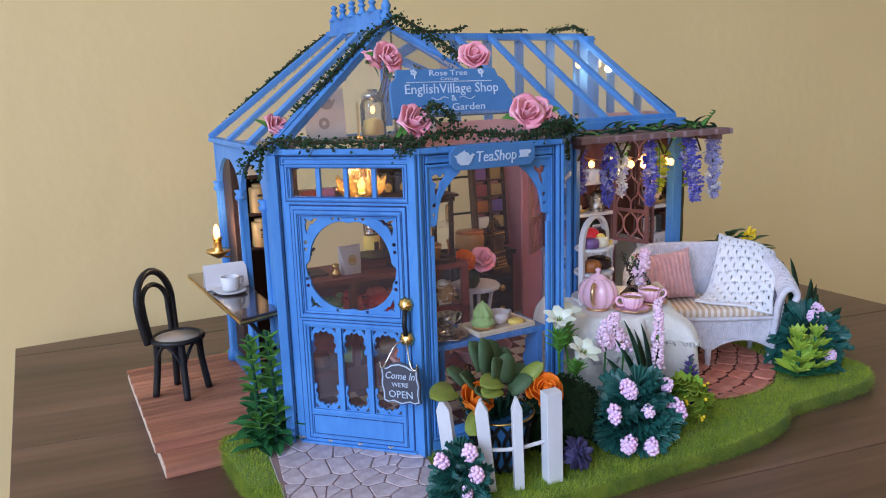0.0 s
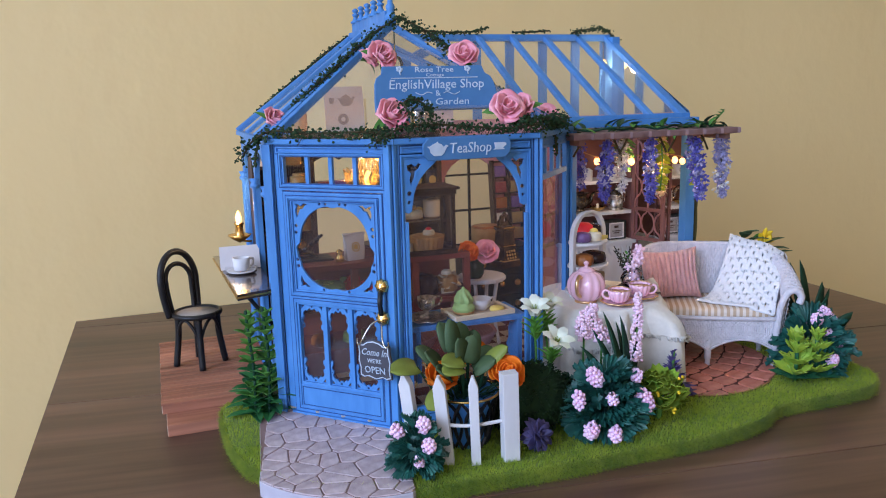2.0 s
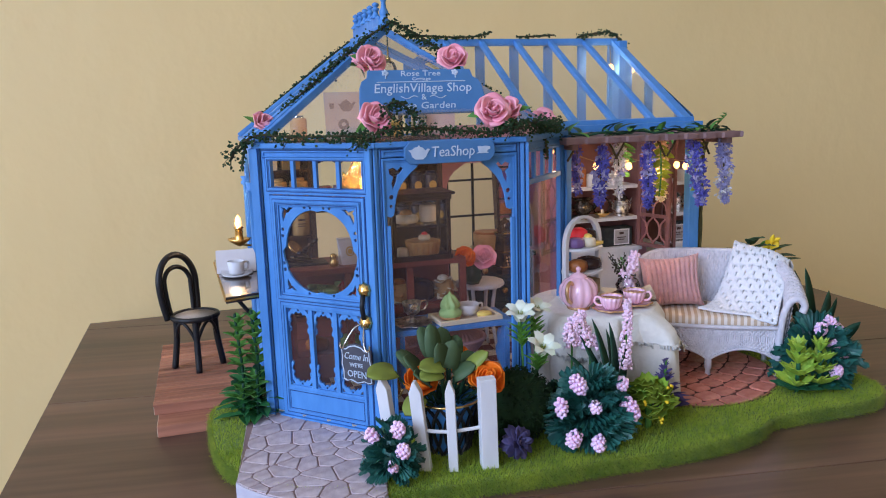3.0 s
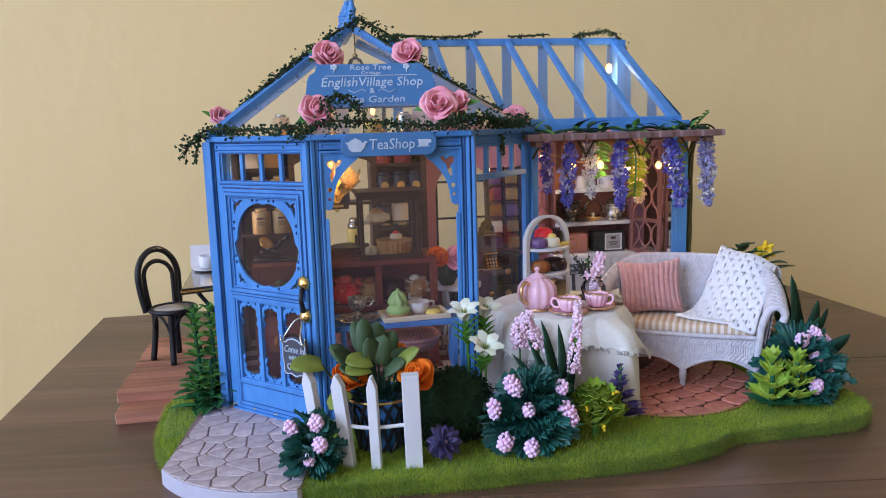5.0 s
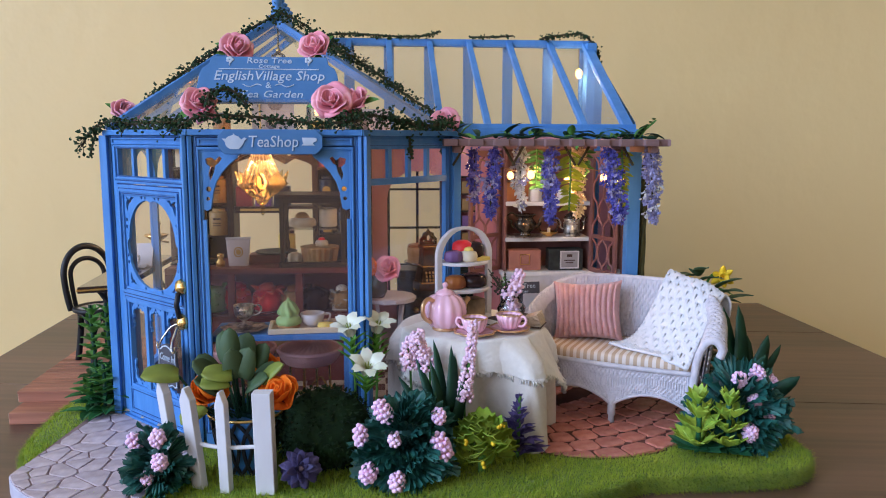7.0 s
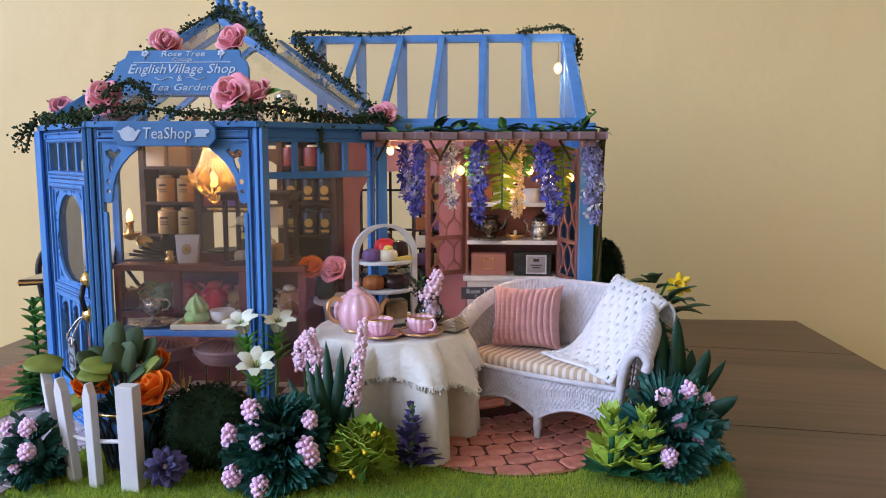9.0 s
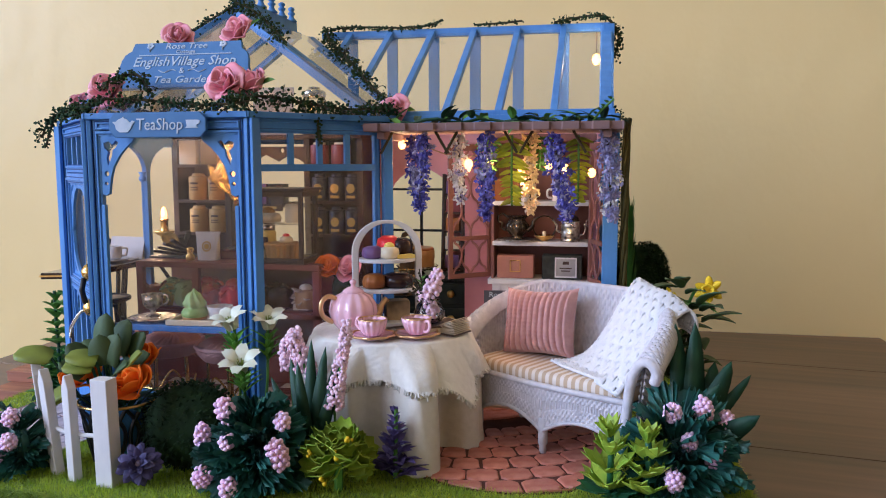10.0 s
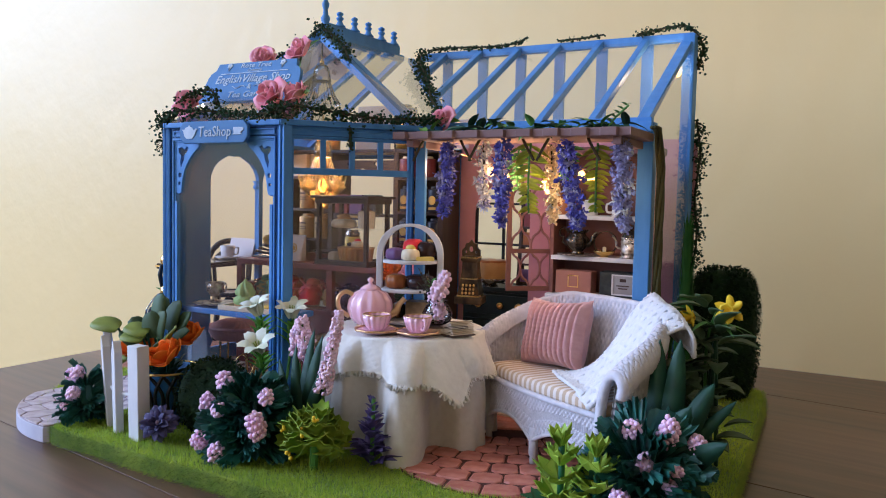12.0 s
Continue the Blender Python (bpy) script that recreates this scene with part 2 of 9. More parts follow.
def wood(name, dark, light, scale=1.0, rough=0.45, axis="X", bump=0.2, coat=0.0):
    """Long grain along one axis, with broader darker streaks."""
    mat = bpy.data.materials.new(name)
    mat.use_nodes = True
    t = mat.node_tree
    n, l = t.nodes, t.links
    bsdf = n["Principled BSDF"]
    tc, mp = n.new("ShaderNodeTexCoord"), n.new("ShaderNodeMapping")
    s = {"X": (0.06, 1, 1), "Y": (1, 0.06, 1), "Z": (1, 1, 0.06)}[axis]
    mp.inputs["Scale"].default_value = tuple(q * scale for q in s)
    l.new(tc.outputs["Object"], mp.inputs["Vector"])
    a, b = n.new("ShaderNodeTexNoise"), n.new("ShaderNodeTexNoise")
    a.inputs["Scale"].default_value, a.inputs["Detail"].default_value, a.inputs["Distortion"].default_value = 40, 6, 0.8
    b.inputs["Scale"].default_value, b.inputs["Detail"].default_value = 260, 4
    for q in (a, b):
        l.new(mp.outputs[0], q.inputs["Vector"])
    mr = n.new("ShaderNodeMath")
    mr.operation = "MULTIPLY_ADD"
    mr.inputs[1].default_value = 0.45
    l.new(b.outputs["Fac"], mr.inputs[0])
    l.new(a.outputs["Fac"], mr.inputs[2])
    ramp = n.new("ShaderNodeValToRGB")
    ramp.color_ramp.elements[0].position, ramp.color_ramp.elements[1].position = 0.5, 0.95
    ramp.color_ramp.elements[0].color, ramp.color_ramp.elements[1].color = (*dark, 1), (*light, 1)
    l.new(mr.outputs[0], ramp.inputs[0])
    l.new(ramp.outputs[0], bsdf.inputs["Base Color"])
    rr = n.new("ShaderNodeMapRange")
    rr.inputs["To Min"].default_value, rr.inputs["To Max"].default_value = rough - 0.1, rough + 0.12
    l.new(a.outputs["Fac"], rr.inputs["Value"])
    l.new(rr.outputs[0], bsdf.inputs["Roughness"])
    bsdf.inputs["Coat Weight"].default_value, bsdf.inputs["Coat Roughness"].default_value = coat, 0.28
    bsdf.inputs["Specular IOR Level"].default_value = 0.35
    bp = n.new("ShaderNodeBump")
    bp.inputs["Strength"].default_value, bp.inputs["Distance"].default_value = bump, 0.0004
    l.new(mr.outputs[0], bp.inputs["Height"])
    l.new(bp.outputs[0], bsdf.inputs["Normal"])
    return mat


def clear(name, tint=(0.96, 0.97, 0.97), gloss=0.09, rough=0.05, haze=0.008, film=(0.8, 0.8, 0.85)):
    """Thin clear acrylic sheet: lets light through and mirrors more at a slant; haze mixes in a flat film for scratches
    and painted reflections.
    """
    mat = bpy.data.materials.new(name)
    mat.use_nodes = True
    t = mat.node_tree
    n, l = t.nodes, t.links
    n.remove(n["Principled BSDF"])
    df, m2 = n.new("ShaderNodeBsdfDiffuse"), n.new("ShaderNodeMixShader")
    df.inputs["Color"].default_value, m2.inputs[0].default_value = (*film, 1), haze
    tr, gl, mx, fr = n.new("ShaderNodeBsdfTransparent"), n.new("ShaderNodeBsdfGlossy"), n.new("ShaderNodeMixShader"), n.new("ShaderNodeFresnel")
    tr.inputs["Color"].default_value = (*tint, 1)
    gl.inputs["Roughness"].default_value = rough
    fr.inputs["IOR"].default_value = 1.0 + gloss * 6
    l.new(fr.outputs[0], mx.inputs[0])
    l.new(tr.outputs[0], m2.inputs[1])
    l.new(df.outputs[0], m2.inputs[2])
    l.new(m2.outputs[0], mx.inputs[1])
    l.new(gl.outputs[0], mx.inputs[2])
    l.new(mx.outputs[0], n["Material Output"].inputs[0])
    return mat


def glow(name, colour, strength):
    mat = bpy.data.materials.new(name)
    mat.use_nodes = True
    b = mat.node_tree.nodes["Principled BSDF"]
    b.inputs["Base Color"].default_value = (*colour, 1)
    b.inputs["Emission Color"].default_value = (*colour, 1)
    b.inputs["Emission Strength"].default_value = strength
    return mat


def lit_plastic(name, colour, share):
    """Clear tinted plastic that scatters the light of a bulb inside it."""
    mat = clear(name, colour, 0.08, 0.1, 0.0)
    n, l = mat.node_tree.nodes, mat.node_tree.links
    tl, mx = n.new("ShaderNodeBsdfTranslucent"), n.new("ShaderNodeMixShader")
    tl.inputs["Color"].default_value, mx.inputs[0].default_value = (*colour, 1), share
    old = n["Material Output"].inputs[0].links[0].from_socket
    l.new(old, mx.inputs[1])
    l.new(tl.outputs[0], mx.inputs[2])
    l.new(mx.outputs[0], n["Material Output"].inputs[0])
    return mat


def translucent(mat, share):
    """Lets part of the light through thin leaves and blades, in the leaf's own colour."""
    n, l = mat.node_tree.nodes, mat.node_tree.links
    bsdf, tl, mx = n["Principled BSDF"], n.new("ShaderNodeBsdfTranslucent"), n.new("ShaderNodeMixShader")
    l.new(bsdf.inputs["Base Color"].links[0].from_socket, tl.inputs["Color"])
    mx.inputs[0].default_value = share
    l.new(bsdf.outputs[0], mx.inputs[1])
    l.new(tl.outputs[0], mx.inputs[2])
    l.new(mx.outputs[0], n["Material Output"].inputs[0])
    return mat


BLUE = surface("blue_paint", (0.085, 0.27, 0.61), (0.05, 0.19, 0.48), 50, 28, 0.46, bump=0.8, bump_scale=45, stretch=(1, 1, 0.25))
# dark blue for board gaps: burnt cut edges and the shade inside them
BLUE_DARK = surface("blue_gap_shade", (0.02, 0.06, 0.20), (0.015, 0.05, 0.16), 60, 15, 0.7)
WALL = surface("yellow_wall_paint", (0.82, 0.63, 0.31), (0.76, 0.575, 0.275), 1.2, 1.6, 0.42, bump=0.9, bump_scale=11, coat=0.14, coat_rough=0.34, stretch=(1, 1, 0.8), depth=0.0011)
CEIL = surface("white_ceiling_paint", (0.75, 0.74, 0.70), (0.70, 0.69, 0.65), 2, 1, 0.8)
FLOORING = wood("room_floor_wood", (0.16, 0.09, 0.05), (0.28, 0.17, 0.10), 0.15)
TABLE = wood("brown_table_wood", (0.045, 0.020, 0.013), (0.182, 0.095, 0.062), 0.8, 0.45, "X", 0.35, 0.36)
DECKWOOD = wood("reddish_deck_wood", (0.17, 0.058, 0.034), (0.54, 0.225, 0.135), 1.6, 0.55, "X", 0.3)
BALSA = surface("cut_balsa_edge", (0.72, 0.58, 0.46), (0.60, 0.46, 0.34), 40, 10, 0.8)
GLASS = clear("clear_acrylic")
# mauve film paints the room's hazy reflection into the front and side panes
GLASS_FRONT = clear("reflection_film_front_acrylic", (0.91, 0.85, 0.83), 0.10, 0.03, 0.028, (0.85, 0.64, 0.70))
GLASS_SIDE = clear("reflection_film_side_acrylic", (0.91, 0.85, 0.83), 0.10, 0.03, 0.035, (0.85, 0.66, 0.74))
# pale film paints a milky reflection over the roof sheets
GLASS_ROOF = clear("clear_roof_acrylic", (0.95, 0.96, 0.97), 0.08, 0.06, 0.07, (0.8, 0.78, 0.82))
GRASS = surface("flocked_grass_mat", (0.13, 0.21, 0.013), (0.22, 0.31, 0.02), 90, 60, 0.95, bump=0.9, bump_scale=160, sheen=0.2)
BLADE = surface("flock_grass_blade", (0.25, 0.40, 0.024), (0.61, 0.69, 0.065), 110, 70, 0.55, bump=0, spec=0.6, sheen=0.3)
translucent(BLADE, 0.62)
STONE = surface("lilac_grey_stone", (0.39, 0.30, 0.325), (0.61, 0.515, 0.545), 60, 45, 0.62, bump=0.7, bump_scale=60, random_value=0.10, spec=0.5)
STONE_JOINT = surface("brown_stone_joint", (0.29, 0.19, 0.18), (0.22, 0.145, 0.135), 60, 20, 0.9)
STONE_EDGE = surface("lilac_path_edge", (0.45, 0.42, 0.50), (0.52, 0.50, 0.56), 40, 12, 0.8)
BRICK = surface("terracotta_paver", (0.44, 0.11, 0.07), (0.62, 0.25, 0.18), 70, 60, 0.5, bump=0.5, bump_scale=90, random_value=0.14, spec=0.6)
BRICK_JOINT = surface("dark_paver_joint", (0.13, 0.05, 0.038), (0.09, 0.034, 0.026), 60, 20, 0.9)
PINK_WALL = surface("pink_wall_paint", (0.72, 0.34, 0.36), (0.64, 0.29, 0.31), 30, 8, 0.7)
PERGOLA = surface("mauve_brown_painted_wood", (0.25, 0.15, 0.14), (0.19, 0.11, 0.105), 60, 14, 0.65, bump=0.4, bump_scale=50, stretch=(0.3, 1, 1))
WHITE = surface("white_paint", (0.70, 0.69, 0.71), (0.60, 0.59, 0.60), 40, 10, 0.6, bump=0.4, bump_scale=50, stretch=(1, 1, 0.3))
BLACK = surface("black_lacquer", (0.010, 0.010, 0.012), (0.018, 0.018, 0.02), 40, 10, 0.42)
GOLD = surface("gold_metal", (0.83, 0.56, 0.20), (0.70, 0.44, 0.13), 40, 12, 0.28, metal=1.0, bump=0.1)
SILVER = surface("silver_metal", (0.76, 0.72, 0.66), (0.32, 0.28, 0.23), 60, 60, 0.24, metal=1.0, bump=0.2)

# ---- the room ----
room_wall = lambda n, *b: single(n, Geo().box(*b), WALL, "pale yellow painted plaster wall of the room", "wall", kind="structure")
room_wall("wall_north", -220, 270, 56, 66, -75, 195)
# unseen wall, its distance chosen for the bounce light on the north wall
room_wall("wall_east", 270, 280, -230, 66, -75, 195)
g = Geo()
for b in ((-230, -220, -230, -200, -75, 195), (-230, -220, -10, 66, -75, 195), (-230, -220, -200, -10, -75, 26), (-230, -220, -200, -10, 192, 195)):
    g.box(*b)
single("wall_west", g, WALL, "pale yellow plaster wall with a window opening", "wall", kind="structure")
# unseen south wall; its opening is added for the fill lamp
g = Geo()
for b in ((-230, -170, -240, -230, -75, 195), (-10, 280, -240, -230, -75, 195), (-170, -10, -240, -230, -75, 5), (-170, -10, -240, -230, 140, 195)):
    g.box(*b)
single("wall_south", g, WALL, "pale yellow plaster wall with a window opening", "wall", kind="structure")
single("floor", Geo().box(-230, 280, -240, 66, -80, -75), FLOORING, "brown wooden floor of the room", "floor", kind="structure")
single("ceiling", Geo().box(-230, 280, -240, 66, 195, 200), CEIL, "white painted ceiling of the room", "ceiling", kind="structure")

# ---- the table that carries the model ----
desk = thing("wooden_table", "brown walnut-look wooden table standing at the yellow wall", "table", at(22.5, 15, 0))
part("tabletop", Geo().box(-24.88, 25.08, -32.98, 36.58, -2.4, -0.5, 0.12), TABLE, desk)
for lx in (-23, 20):
    for ly in (-31, 32):
        part("leg", Geo().box(lx, lx + 3.2, ly, ly + 3.2, -75, -2.4, 0.2), TABLE, desk)

# ---- the base: grass, stone path, brick patio, deck ----
Z0 = 0.6
base = thing("model_base", "model base with flocked grass, a stone path and a brick patio", "model base", kind="structure")
GRASS_EDGE = [(5.6, 31.0), (5.35, 28.0), (5.65, 25.4), (6.3, 23.9), (7.9, 22.2), (9.9, 21.2), (11.5, 20.3), (14, 20.2), (17, 20.0), (20, 20.0), (23, 19.9), (25.2, 20.1),
              (26.7, 20.5), (27.7, 21.1), (29.0, 21.25), (31.0, 21.2), (33.0, 21.25), (34.2, 21.7), (34.9, 22.8), (35.0, 25.5), (34.8, 30), (34.5, 36), (34.1, 41.5), (32.5, 42.3), (20, 42.3), (8.5, 42.3), (8.3, 36.0), (7.9, 31.4)]
outline = closed_spline(GRASS_EDGE, 5)
part("grass", fret(outline, (), Z0, bevel=0.12), GRASS, base, "bright green flocked grass mat with a rounded edge")


def inside(x, y, ring):
    hit, j = False, len(ring) - 1
    for i in range(len(ring)):
        (x0, y0), (x1, y1) = ring[i], ring[j]
        if (y0 > y) != (y1 > y) and x < (x1 - x0) * (y - y0) / (y1 - y0) + x0:
            hit = not hit
        j = i
    return hit


PATH_C, PATH_R = (10.9, 25.4), (5.35, 5.25)
PATIO_C, PATIO_R = (27.4, 27.6), 4.75
path_outline = [(8.3, 29.4), (7.3, 29.3), (6.75, 28.4), (6.2, 23.7)] + arc(*PATH_C, *PATH_R, 206, 271, 30) + [(11.15, 20.3), (12.1, 25.2)]
part("path_slab", fret(path_outline, (), Z0 + 0.02, bevel=0.04), STONE_EDGE, base, "pale lilac cut edge of the path")
path = part("stone_path", fret([(PATH_C[0] + (x - PATH_C[0]) * 0.992, PATH_C[1] + (y - PATH_C[1]) * 0.992) for x, y in path_outline], (), 0.03, at(0, 0, Z0 + 0.022)), STONE_JOINT, base, "lilac-grey crazy-paving path with brown joints")
patio = part("brick_patio", fret(arc(*PATIO_C, PATIO_R, PATIO_R, 0, 357, 90), (), Z0 + 0.05), BRICK_JOINT, base, "round terracotta paver patio with dark joints")

deck = thing("wooden_deck", "reddish brown two-step wooden deck beside the house", "deck", at(5.5, 35.5, 0))
part("lower_step", Geo().box(-2.45, 2.5, -5.65, 5.3, 0, 0.52, 0.03), DECKWOOD, deck)
part("cut_edge", Geo().box(-2.47, -2.452, -5.6, 5.2, 0.03, 0.49), BALSA, deck)
part("upper_step", Geo().box(-2.62, 2.5, -4.3, 5.27, 0.53, 0.92, 0.03), DECKWOOD, deck)
part("cut_edge", Geo().box(-2.64, -2.622, -4.26, 5.2, 0.55, 0.9), BALSA, deck)
for k in range(19):
    y = -4.32 + k * 0.505
    part("plank", Geo().box(-2.66 + 0.015 * (k % 3), 2.5, y + 0.025, y + 0.48, 0.92, 1.03, 0.025), DECKWOOD, deck)

# ---- the tea house ----
house = thing("tea_house", "bright blue miniature conservatory tea house with clear acrylic panes", "dollhouse", at(15, 32, Z0))
HM = at(-15, -32, -Z0)  # brings plan coordinates into the house's own


def hp(name, geo, mat, parent=None, label="", smooth=False):
    g = Geo()
    g.add(geo.v, geo.f, HM)
    return part(name, g, mat, parent or house, label, smooth)


P0, P1, P2, P3 = (8.1, 29.25), (12.2, 25.2), (18.35, 25.2), (22.1, 29.2)
PW = (8.0, 39.8)
EAVE, EAVE2 = 12.35, 12.7
RIDGE = 17.4
hp("floor_slab", fret([P0, P1, P2, P3, (22.1, 31.0), (31.0, 31.0), (31.0, 39.9), (8.0, 39.9)], (), 0.45, at(0, 0, 0.35)), BALSA)


def panel(p0, p1, outer, holes, thick, name="frame", parent=None, off=0.0, mat=None, bevel=0.02):
    return hp(name, fret(outer, holes, thick, facet(p0, p1), bevel, off), mat or BLUE, parent)


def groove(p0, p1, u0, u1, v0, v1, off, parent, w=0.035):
    """A flat dark line round a panel, painted as a gap's burnt edge and shade."""
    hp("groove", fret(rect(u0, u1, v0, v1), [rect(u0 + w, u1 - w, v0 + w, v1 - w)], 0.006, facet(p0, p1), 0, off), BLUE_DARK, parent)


def pane(p0, p1, u0, u1, v0, v1, off=-0.12, parent=None, name="pane", mat=None):
    ob = hp(name, Geo().add([(u0, v0, off), (u1, v0, off), (u1, v1, off), (u0, v1, off)], [(0, 1, 2, 3)], facet(p0, p1)), mat or GLASS, parent)
    ob.visible_shadow = False
    return ob


def dist(a, b):
    return math.hypot(a[0] - b[0], a[1] - b[1])


# corner posts, each with two grooves between three fillets
for p, a in ((P0, 157), (P1, 112), (P2, 68), (P3, 22)):
    m = at(p[0], p[1], 0, a - 90)
    fillet = lambda k, w: Geo().box(k - w / 2 - 0.01, k + w / 2 + 0.01, -0.06 if k else -0.12, 0.3, Z0, EAVE, 0.03, m)
    post = hp("corner_post", fillet(0, 0.14), BLUE)
    for k in (-0.2, 0.2):
        hp("fillet", fillet(k, 0.12), BLUE, post)
    # dark backing paints the shade into the gaps between the fillets
    hp("groove", Geo().box(-0.25, 0.25, 0.0, 0.28, Z0, EAVE - 0.02, 0, m), BLUE_DARK, post, "dark backing painted as the shade between the fillets")

# door wall
L = dist(P0, P1)
zt0, zt1 = 10.75, 11.85
dw = panel(P0, P1, rect(0.18, L - 0.18, Z0, EAVE), [rect(0.62, L - 0.62, zt0, zt1), rect(0.5, L - 0.5, Z0 + 0.1, 10.45)], 0.22, "door_wall", None, -0.2)
for k in range(1, 4):
    u = 0.62 + (L - 1.24) * k / 4
    panel(P0, P1, rect(u - 0.09, u + 0.09, zt0 - 0.05, zt1 + 0.05), (), 0.16, "mullion", dw, -0.16)
pane(P0, P1, 0.6, L - 0.6, zt0 - 0.02, zt1 + 0.02, -0.17, dw)
panel(P0, P1, rect(0.3, L - 0.3, 12.0, 12.25), [rect(0.38, L - 0.38, 12.06, 12.19)], 0.08, "moulding", dw, 0.02)
panel(P0, P1, rect(0.42, L - 0.42, 10.62, 11.98), [rect(0.5, L - 0.5, 10.7, 11.9)], 0.06, "moulding", dw, 0.02)

door = panel(P0, P1, rect(0.54, L - 0.54, Z0 + 0.15, 10.4), [rect(0.95, L - 0.95, 6.25, 10.0), rect(1.0, L - 1.0, 2.15, 5.6)], 0.26, "door", None, -0.18, bevel=0.03)
tagged(door, "bright blue fretwork door with clear panes")


def lobed(cx, cy, n=160):
    """The door's opening: a dome above, cusps at the sides and a wider bowl below."""
    out = []
    for i in range(n):
        a = 2 * math.pi * i / n
        c, q = math.cos(a), math.sin(a)
        up = min(1, max(0, (q + 0.10) / 0.16))
        rx, ry = 1.86 - 0.17 * up, (1.73 if q > 0 else 1.80)
        k = 1 + 0.05 * math.exp(-((q + 0.02) / 0.06) ** 2) - 0.04 * math.exp(-(c / 0.09) ** 2) - 0.03 * math.exp(-((q + 0.36) / 0.05) ** 2)
        out.append((cx + min(1.92, rx * k) * math.copysign(abs(c) ** 0.9, c), cy + ry * k * math.copysign(abs(q) ** 0.94, q)))
    return out


def circle(cx, cy, r, n=10):
    return [(cx + r * math.cos(2 * math.pi * i / n), cy + r * math.sin(2 * math.pi * i / n)) for i in range(n)]


uc, vc = L / 2, 8.12
holes = [lobed(uc, vc)]
for sx in (-1, 1):
    for sy in (-1, 1):
        for dx, dy, r in ((1.82, 0.86, 0.075), (1.84, 0.58, 0.07), (0.62, 1.81, 0.06)):
            holes.append(circle(uc + sx * dx, vc + sy * dy, r))
        cx, cy = uc + sx * 1.5, vc + sy * 1.5
        sc = 0.85 if sy > 0 else 0.66
        leafy = [(0.36, 0.06), (0.28, 0.2), (0.4, 0.34), (0.2, 0.3), (0.06, 0.22), (-0.08, 0.36), (-0.34, 0.34), (-0.16, 0.24), (-0.06, 0.1), (0.08, 0.08), (0.18, -0.1), (0.3, -0.36), (0.36, -0.14)]
        holes.append([(cx + sx * sc * x, cy + sy * sc * y) for x, y in leafy])
for k in (-0.34, 0.34):
    holes.append(circle(uc + k, vc + 1.81, 0.055, 8))
panel(P0, P1, rect(0.93, L - 0.93, 6.23, 10.02), holes, 0.12, "fretwork", door, -0.12, bevel=0.015)
for k in range(1, 3):
    u = 1.0 + (L - 2.0) * k / 3
    panel(P0, P1, rect(u - 0.11, u + 0.11, 2.1, 5.65), (), 0.2, "stile", door, -0.14)
w = (L - 2.0) / 3


def scallop(u0, u1, top, sgn):
    """Carved edging for the top (sgn -1) or the foot (sgn 1) of a narrow door panel."""
    a, b, c = u0 + 0.02, u1 - 0.02, (u0 + u1) / 2
    half = (b - a) / 2
    pts = [(0, 0), (0, 1.0), (0.1, 1.1), (0.24, 1.04), (0.22, 0.9), (0.1, 0.82), (0.1, 0.7), (0.24, 0.64), (0.24, 0.54), (0.16, 0.46), (0.26, 0.34), (0.42, 0.26), (0.56, 0.32), (0.66, 0.24), (0.8, 0.17), (0.92, 0.25), (1.0, 0.23)]
    left = [(a + half * x, top + sgn * y) for x, y in pts]
    right = [(b - half * x, top + sgn * y) for x, y in reversed(pts[:-1])]
    return left + right


for k in range(3):
    u0 = 1.0 + w * k + (0.11 if k else 0)
    u1 = 1.0 + w * (k + 1) - (0.11 if k < 2 else 0)
    for top, s in ((5.62, -1), (2.12, 1)):
        c = (u0 + u1) / 2
        panel(P0, P1, scallop(u0, u1, top, s), [circle(c, top + s * 0.11, 0.05, 8), [(u0 + 0.05, top + s * 0.06), (u0 + 0.2, top + s * 0.07), (u0 + 0.06, top + s * 0.24)], [(u1 - 0.05, top + s * 0.06), (u1 - 0.2, top + s * 0.07), (u1 - 0.06, top + s * 0.24)], circle(u0 + 0.06, top + s * 0.58, 0.032, 8), circle(u1 - 0.06, top + s * 0.58, 0.032, 8)], 0.1, "carved_edge", door, -0.12, bevel=0.012)
panel(P0, P1, rect(0.72, L - 0.72, 6.02, 10.22), [rect(0.82, L - 0.82, 6.12, 10.12)], 0.07, "moulding", door, 0.08)
panel(P0, P1, rect(0.8, L - 0.8, 0.95, 5.8), [rect(0.9, L - 0.9, 2.02, 5.7), rect(0.9, L - 0.9, 1.05, 1.95)], 0.05, "moulding", door, 0.08)
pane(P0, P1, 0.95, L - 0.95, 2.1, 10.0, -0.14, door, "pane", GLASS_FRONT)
panel(P0, P1, rect(0.4, L - 0.4, Z0 + 0.02, Z0 + 0.16), (), 0.5, "door_sill", None, -0.3)

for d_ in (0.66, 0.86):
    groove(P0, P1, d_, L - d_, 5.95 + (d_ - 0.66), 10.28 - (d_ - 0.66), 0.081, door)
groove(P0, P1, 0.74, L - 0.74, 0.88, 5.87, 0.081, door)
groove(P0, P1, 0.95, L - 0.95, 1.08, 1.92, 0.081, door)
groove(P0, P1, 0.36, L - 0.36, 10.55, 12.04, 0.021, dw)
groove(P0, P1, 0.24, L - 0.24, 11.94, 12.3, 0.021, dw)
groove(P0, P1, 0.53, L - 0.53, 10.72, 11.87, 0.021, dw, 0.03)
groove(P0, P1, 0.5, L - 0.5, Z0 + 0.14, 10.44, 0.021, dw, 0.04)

# handle: two gilt rosettes with a black bar between
FD = facet(P0, P1)
hx = L - 0.62
